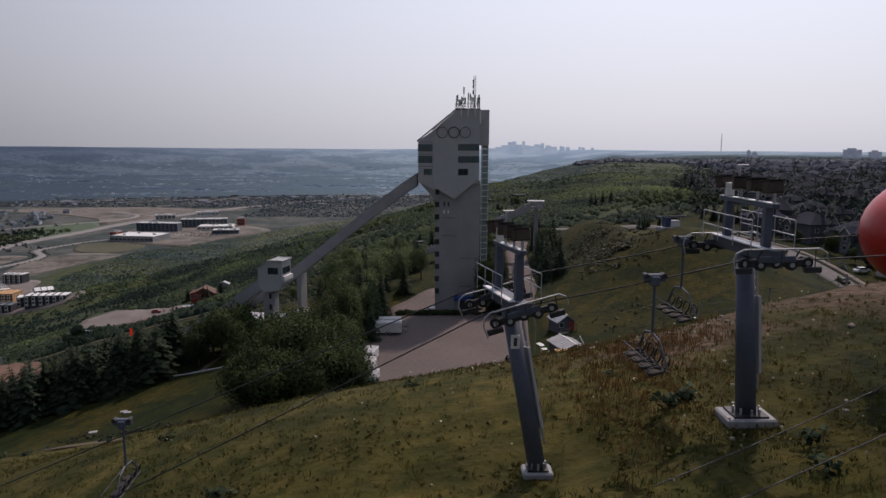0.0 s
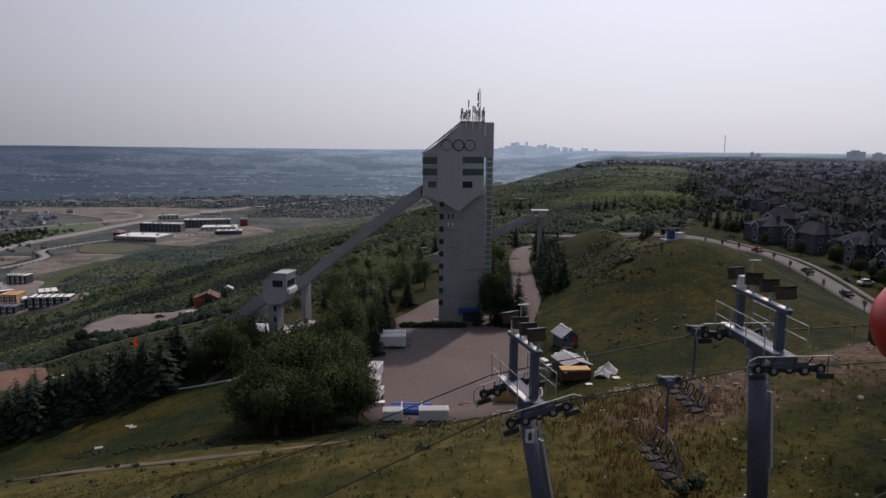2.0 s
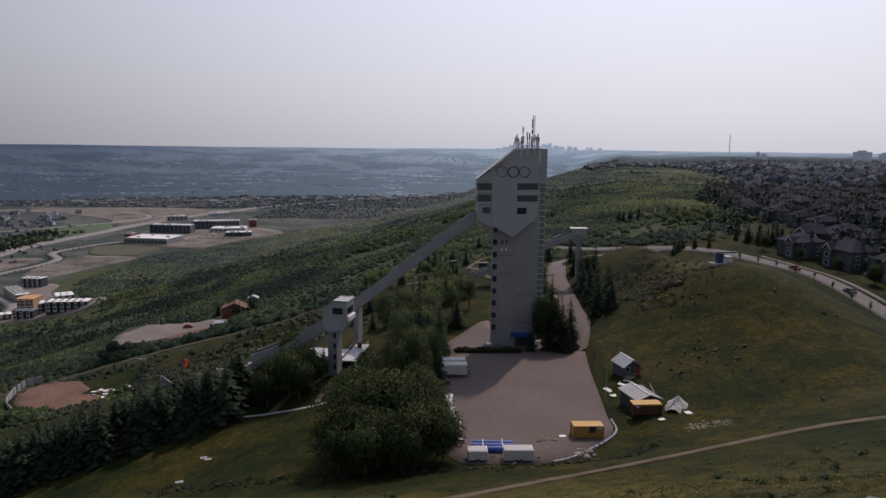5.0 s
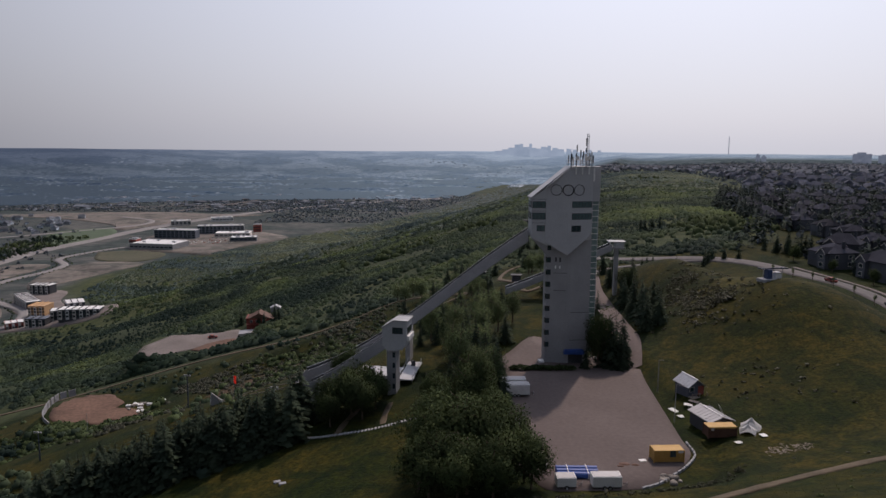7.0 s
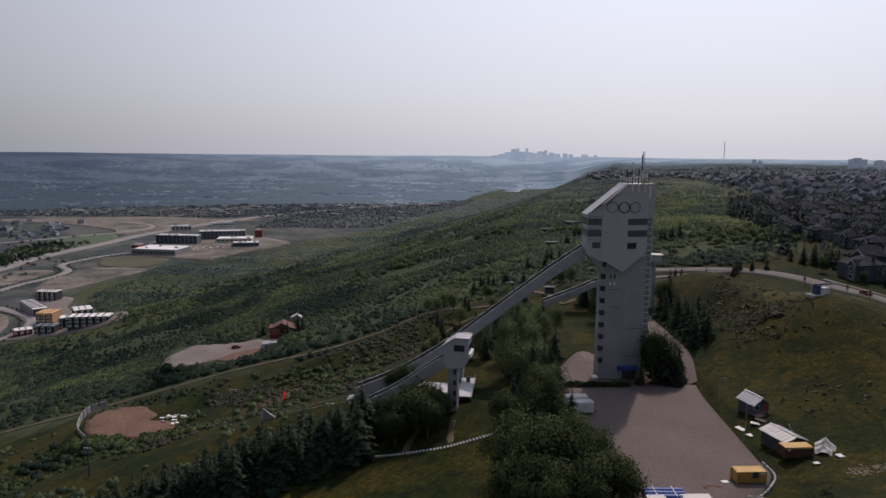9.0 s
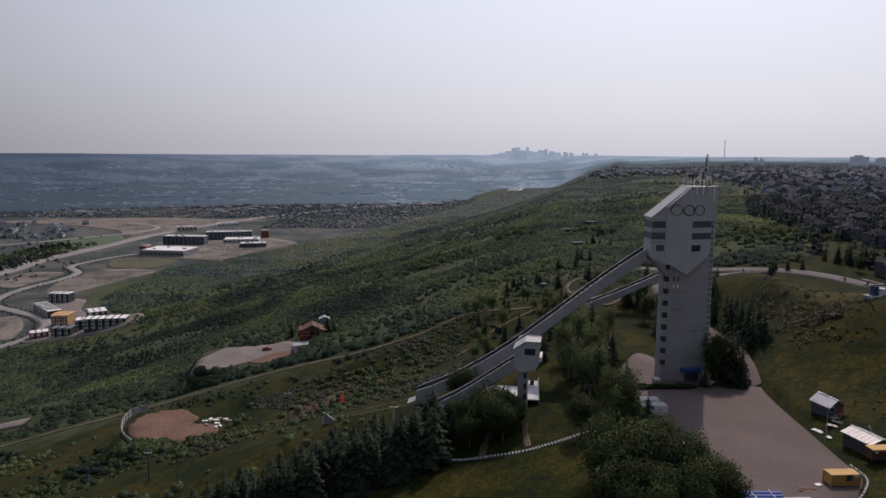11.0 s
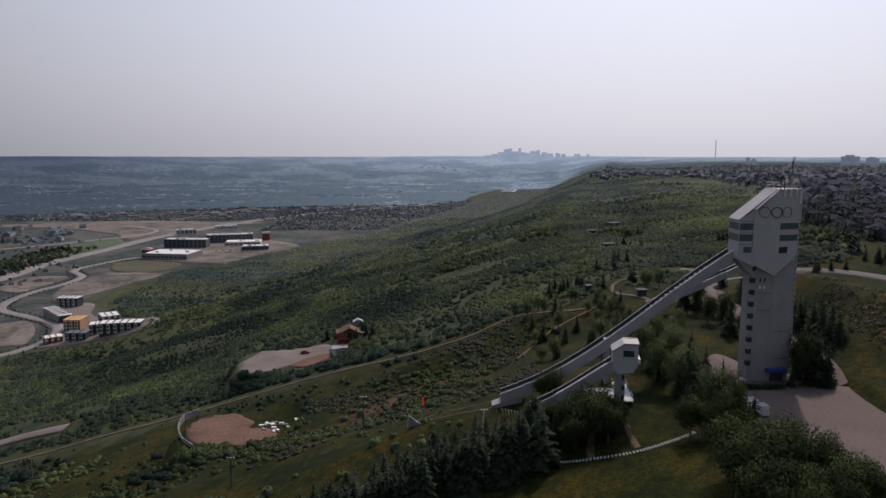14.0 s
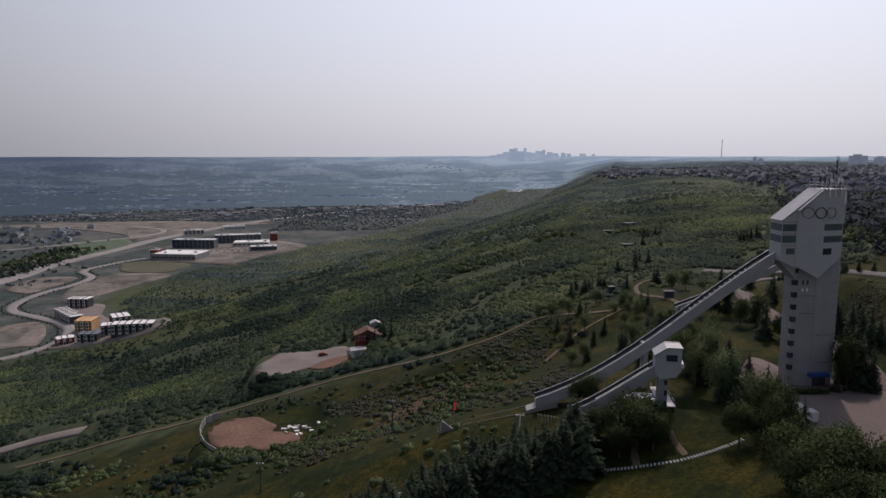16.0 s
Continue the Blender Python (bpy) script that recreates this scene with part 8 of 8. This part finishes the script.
for x in (-4.4, -1.6, 1.6):
    w = part("window", boxes((x, x + 1.3, -4.07, -3.98, 1.6, 3.0)), M_TRIM, rd)
    part("pane", boxes((x + 0.1, x + 1.2, -4.1, -4.05, 1.7, 2.9)), M_GLASS, w)
part("veranda", boxes((-6, 4.5, -5.6, -4, 1.0, 1.2)), M_BRICKRED, rd)
ws = thing("white_shed", pose(-114.0, 171.6, -42.4, 0, 0, 10), "white metal shed beside the car park", "shed")
part("wall", boxes((-5.6, 5.6, -3.2, 3.2, -1, 3.2)), M_WHITE, ws)
part("roof", prism([(-6, 3.1), (6, 3.1), (6, 3.35), (0, 3.9), (-6, 3.35)], -3.5, 3.5), M_ROOFMETAL, ws)
part("door", boxes((-4.2, -1.6, -3.26, -3.18, 0, 2.7)), M_STEEL, ws)
sd = thing("small_cabin", pose(-110, 206, Z(-110, 206), 0, 0, 10), "small pale cabin above the red house", "cabin")
part("wall", boxes((-2.5, 2.5, -2, 2, -1, 2.6)), M_CONC, sd)
part("roof", prism([(-2.9, 2.5), (2.9, 2.5), (0, 3.9)], -2.3, 2.3), M_ROOFMETAL, sd)
for x, y, w, t in ((3.5, 90.5, 3, 0), (-6, 132, 2.5, 30), (28, 226, 6, 10), (34, 290, 5, 0), (60, 330, 8, 20)):
    o = thing("picnic_shelter", pose(x, y, Z(x, y), 0, 0, t), "low dark-roofed shelter behind the tower", "shelter", "shelters")
    part("wall", boxes((-w / 2, w / 2, -w / 3, w / 3, -0.6, 2.2)), M_STUCCO, o)
    part("roof", boxes((-w / 2 - 0.5, w / 2 + 0.5, -w / 3 - 0.5, w / 3 + 0.5, 2.2, 2.5)), M_CHAR, o)


# ---- valley: new terraces, shopping centre ----
def terrace(x, y, turn, L, D, H, walls, label, bays, roof=M_WHITE):
    ob = thing("terrace", pose(x, y, Z(x, y), 0, 0, turn), label, "terraced houses", "new terraces")
    part("wall", boxes((-L / 2, L / 2, -D / 2, D / 2, -4, H)), walls, ob)
    part("roof", boxes((-L / 2 - 0.3, L / 2 + 0.3, -D / 2 - 0.3, D / 2 + 0.3, H, H + 0.5)), roof, ob)
    for b in range(bays):
        x0 = -L / 2 + L * b / bays
        bay = L / bays
        f = part("bay", boxes((x0 + bay * 0.12, x0 + bay * 0.55, -D / 2 - 0.8, -D / 2, -1, H - 0.6)), M_WHITE if b % 2 else M_TRIM, ob)
        for z in (1.0, 4.2, 7.0):
            if z + 1.8 < H:
                part("pane", boxes((x0 + bay * 0.18, x0 + bay * 0.50, -D / 2 - 0.9, -D / 2 - 0.78, z, z + 1.8)), M_GLASS, f)
                part("window", boxes((x0 + bay * 0.64, x0 + bay * 0.92, -D / 2 - 0.1, -D / 2 + 0.02, z, z + 1.7)), M_GLASS, ob)
        part("parapet", boxes((x0, x0 + 0.35, -D / 2 - 0.2, D / 2 + 0.2, H + 0.5, H + 1.2)), walls, ob)
    return ob


terrace(-335, 448, 7, 34, 12, 7.5, M_CHAR, "dark new terrace with white bays and a pale flat roof", 6)
terrace(-358, 463, 19, 21, 11, 7.5, M_CHAR, "dark new terrace with a pale flat roof", 4)
terrace(-375, 515, 32, 16, 18, 8, M_CHAR, "square new block with a white roof", 3)
terrace(-398, 498, 2, 15, 18, 10, M_OSB, "unfinished terrace in bare orange sheathing", 3, M_OSB)
terrace(-438, 545, -48, 52, 12, 8, M_CHAR, "dark long terrace with a white roof", 8)
terrace(-457, 610, -6, 23, 12, 10, M_CHAR, "dark terrace with a pale flat roof", 4)
terrace(-394, 447, 34, 14, 10, 5.5, M_BRICKRED, "low reddish block with a pale roof", 3)
terrace(-372, 446, 2, 17, 11, 7, M_CHAR, "charcoal terrace block with a grey roof", 3, M_CITYROOF)


def big_store(x, y, turn, L, D, H, walls, label, strips):
    ob = thing("store_building", pose(x, y, Z(x, y), 0, 0, turn), label, "store building", "buildings of the shopping centre")
    part("wall", boxes((-L / 2, L / 2, -D / 2, D / 2, -4, H)), walls, ob)
    part("roof", boxes((-L / 2 + 0.8, L / 2 - 0.8, -D / 2 + 0.8, D / 2 - 0.8, H, H + 0.25)), M_WHITE, ob)
    for s in (-1, 1):
        part("parapet", boxes((-L / 2, L / 2, s * D / 2 - 0.4, s * D / 2 + 0.4, H, H + 1.0)), M_WHITE, ob)
    for z in strips:
        n = max(4, int(L / 7))
        for i in range(n):
            a = -L / 2 + L * (i + 0.15) / n
            part("window", boxes((a, a + L / n * 0.7, -D / 2 - 0.12, -D / 2 + 0.02, z, z + 2.2)), M_GLASS, ob)
    r2 = random.Random(int(L))
    for k in range(4):
        xx, yy = r2.uniform(-L * 0.4, L * 0.4), r2.uniform(-D * 0.3, D * 0.3)
        part("roof_unit", boxes((xx, xx + 4, yy, yy + 3, H + 0.2, H + 2.2)), M_STEEL, ob)
    return ob


big_store(-470, 978, -10, 74, 50, 9, M_CONC, "large pale store under construction in the valley", (3,))
big_store(-487, 1104, -6, 76, 18, 15, M_CITYROOF, "long grey four-storey block with white bands", (2, 5.5, 9, 12))
big_store(-430, 1178, 12, 84, 18, 15, M_CITYROOF, "long grey block of the shopping centre", (2, 5.5, 9, 12))
big_store(-394, 1132, 8, 62, 34, 7, M_TRIM, "low pale-roofed store building", (3,))
big_store(-357, 1064, 10, 44, 20, 7, M_CITYROOF, "low store building with a pale roof", (3,))
big_store(-368, 1205, 6, 14, 12, 14, M_BRICKRED, "reddish corner tower of the shopping centre", (3, 8))
big_store(-512, 985, -10, 12, 14, 13, M_BRICKRED, "brick corner block of the large store", (3, 8))
big_store(-560, 1330, 20, 40, 18, 9, M_TRIM, "pale office block beside the highway", (2, 5))
big_store(-500, 1420, 24, 46, 18, 8, M_WHITE, "white low building beside the highway", (3,))
rv = random.Random(17)
for k in range(46):
    x, y = -445 + 12 * (k % 7) + rv.uniform(-2, 2) + 0.25 * (k // 7) * 14, 1020 + 13 * (k // 7) + rv.uniform(-1, 1)
    if rv.random() < 0.75:
        car(x, y, rv.choice((80, 260)), rv.choice((M_WHITE, M_CHAR, M_STEEL, M_WHITE, M_BRICKRED)), "car parked at the shopping centre")


def box_houses(n, seed, x0, x1, y0, y1, test, lo, hi, label, name, flat=1.0):
    """Rows of small far houses with pitched roofs, joined: walls and roofs."""
    rng = np.random.RandomState(seed)
    x, y = rng.uniform(x0, x1, n), rng.uniform(y0, y1, n)
    x, y = np.round(x / 17) * 17 + rng.uniform(-3, 3, n), np.round(y / 34) * 34 + rng.uniform(-4, 4, n)
    keep = test(x, y, rng)
    x, y = x[keep], y[keep]
    s = rng.uniform(lo, hi, len(x))
    a = np.array
    w, d, h, t = 0.5, 0.42, 0.42, 0.72
    walls = a([[(-w, -d, -.3), (w, -d, -.3), (w, -d, h), (-w, -d, h)], [(w, -d, -.3), (w, d, -.3), (w, d, h), (w, -d, h)], [(w, d, -.3), (-w, d, -.3), (-w, d, h), (w, d, h)], [(-w, d, -.3), (-w, -d, -.3), (-w, -d, h), (-w, d, h)]])
    e = 0.06
    roofs = a([[(-w - e, -d - e, h), (w + e, -d - e, h), (w * .7, 0, t), (-w * .7, 0, t)], [(w + e, d + e, h), (-w - e, d + e, h), (-w * .7, 0, t), (w * .7, 0, t)],
               [(w + e, -d - e, h), (w + e, d + e, h), (w * .7, 0, t), (w * .7, 0, t)], [(-w - e, d + e, h), (-w - e, -d - e, h), (-w * .7, 0, t), (-w * .7, 0, t)]])
    # farther groups take paler, bluer materials with the haze painted in
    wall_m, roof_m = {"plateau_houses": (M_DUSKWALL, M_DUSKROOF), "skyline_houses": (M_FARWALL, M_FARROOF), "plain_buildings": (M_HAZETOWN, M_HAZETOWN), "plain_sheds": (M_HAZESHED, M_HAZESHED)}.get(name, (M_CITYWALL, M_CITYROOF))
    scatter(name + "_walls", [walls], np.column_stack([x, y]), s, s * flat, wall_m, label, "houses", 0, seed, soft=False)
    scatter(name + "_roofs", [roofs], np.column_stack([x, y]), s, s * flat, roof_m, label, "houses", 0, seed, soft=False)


box_houses(2400, 41, -2600, 400, 1560, 2450, lambda x, y, g: (np.hypot(x, y) < 2440) & (g.uniform(0, 1, len(x)) > 0.7 * smooth(1950, 2400, np.hypot(x, y))) & (x < wood_left(y) - 60) & (np.abs(x) < 0.72 * (y + 160)) & (patchy(x, y, 90) > 0.42) & ~((x > -1320) & (x < -420) & (y < 1660)), 5, 8.5, "far houses of the valley town", "valley_houses")
box_houses(190, 43, -2600, 200, 1700, 2450, lambda x, y, g: (np.hypot(x, y) < 2400) & (x < wood_left(y) - 100) & (np.abs(x) < 0.72 * (y + 160)), 14, 30, "larger pale buildings of the valley town", "valley_blocks", 0.4)
box_houses(700, 42, 150, 900, 330, 800, lambda x, y, g: (x > wood_right(y) + 25) & (x < 0.62 * (y + 161) + 200) & ~((x < 360) & (y < 380)), 8, 11, "far houses of the plateau suburb", "plateau_houses")
box_houses(1700, 45, 250, 1500, 800, 2500, lambda x, y, g: (x > wood_right(y) + 25) & (x < 0.62 * (y + 161) + 200), 8, 11, "far houses along the plateau", "skyline_houses")
box_houses(150, 44, -1300, -620, 1130, 1500, lambda x, y, g: (x < -760 - 0.2 * (y - 1200)), 8, 15, "buildings beside the slip road", "roadside_houses")
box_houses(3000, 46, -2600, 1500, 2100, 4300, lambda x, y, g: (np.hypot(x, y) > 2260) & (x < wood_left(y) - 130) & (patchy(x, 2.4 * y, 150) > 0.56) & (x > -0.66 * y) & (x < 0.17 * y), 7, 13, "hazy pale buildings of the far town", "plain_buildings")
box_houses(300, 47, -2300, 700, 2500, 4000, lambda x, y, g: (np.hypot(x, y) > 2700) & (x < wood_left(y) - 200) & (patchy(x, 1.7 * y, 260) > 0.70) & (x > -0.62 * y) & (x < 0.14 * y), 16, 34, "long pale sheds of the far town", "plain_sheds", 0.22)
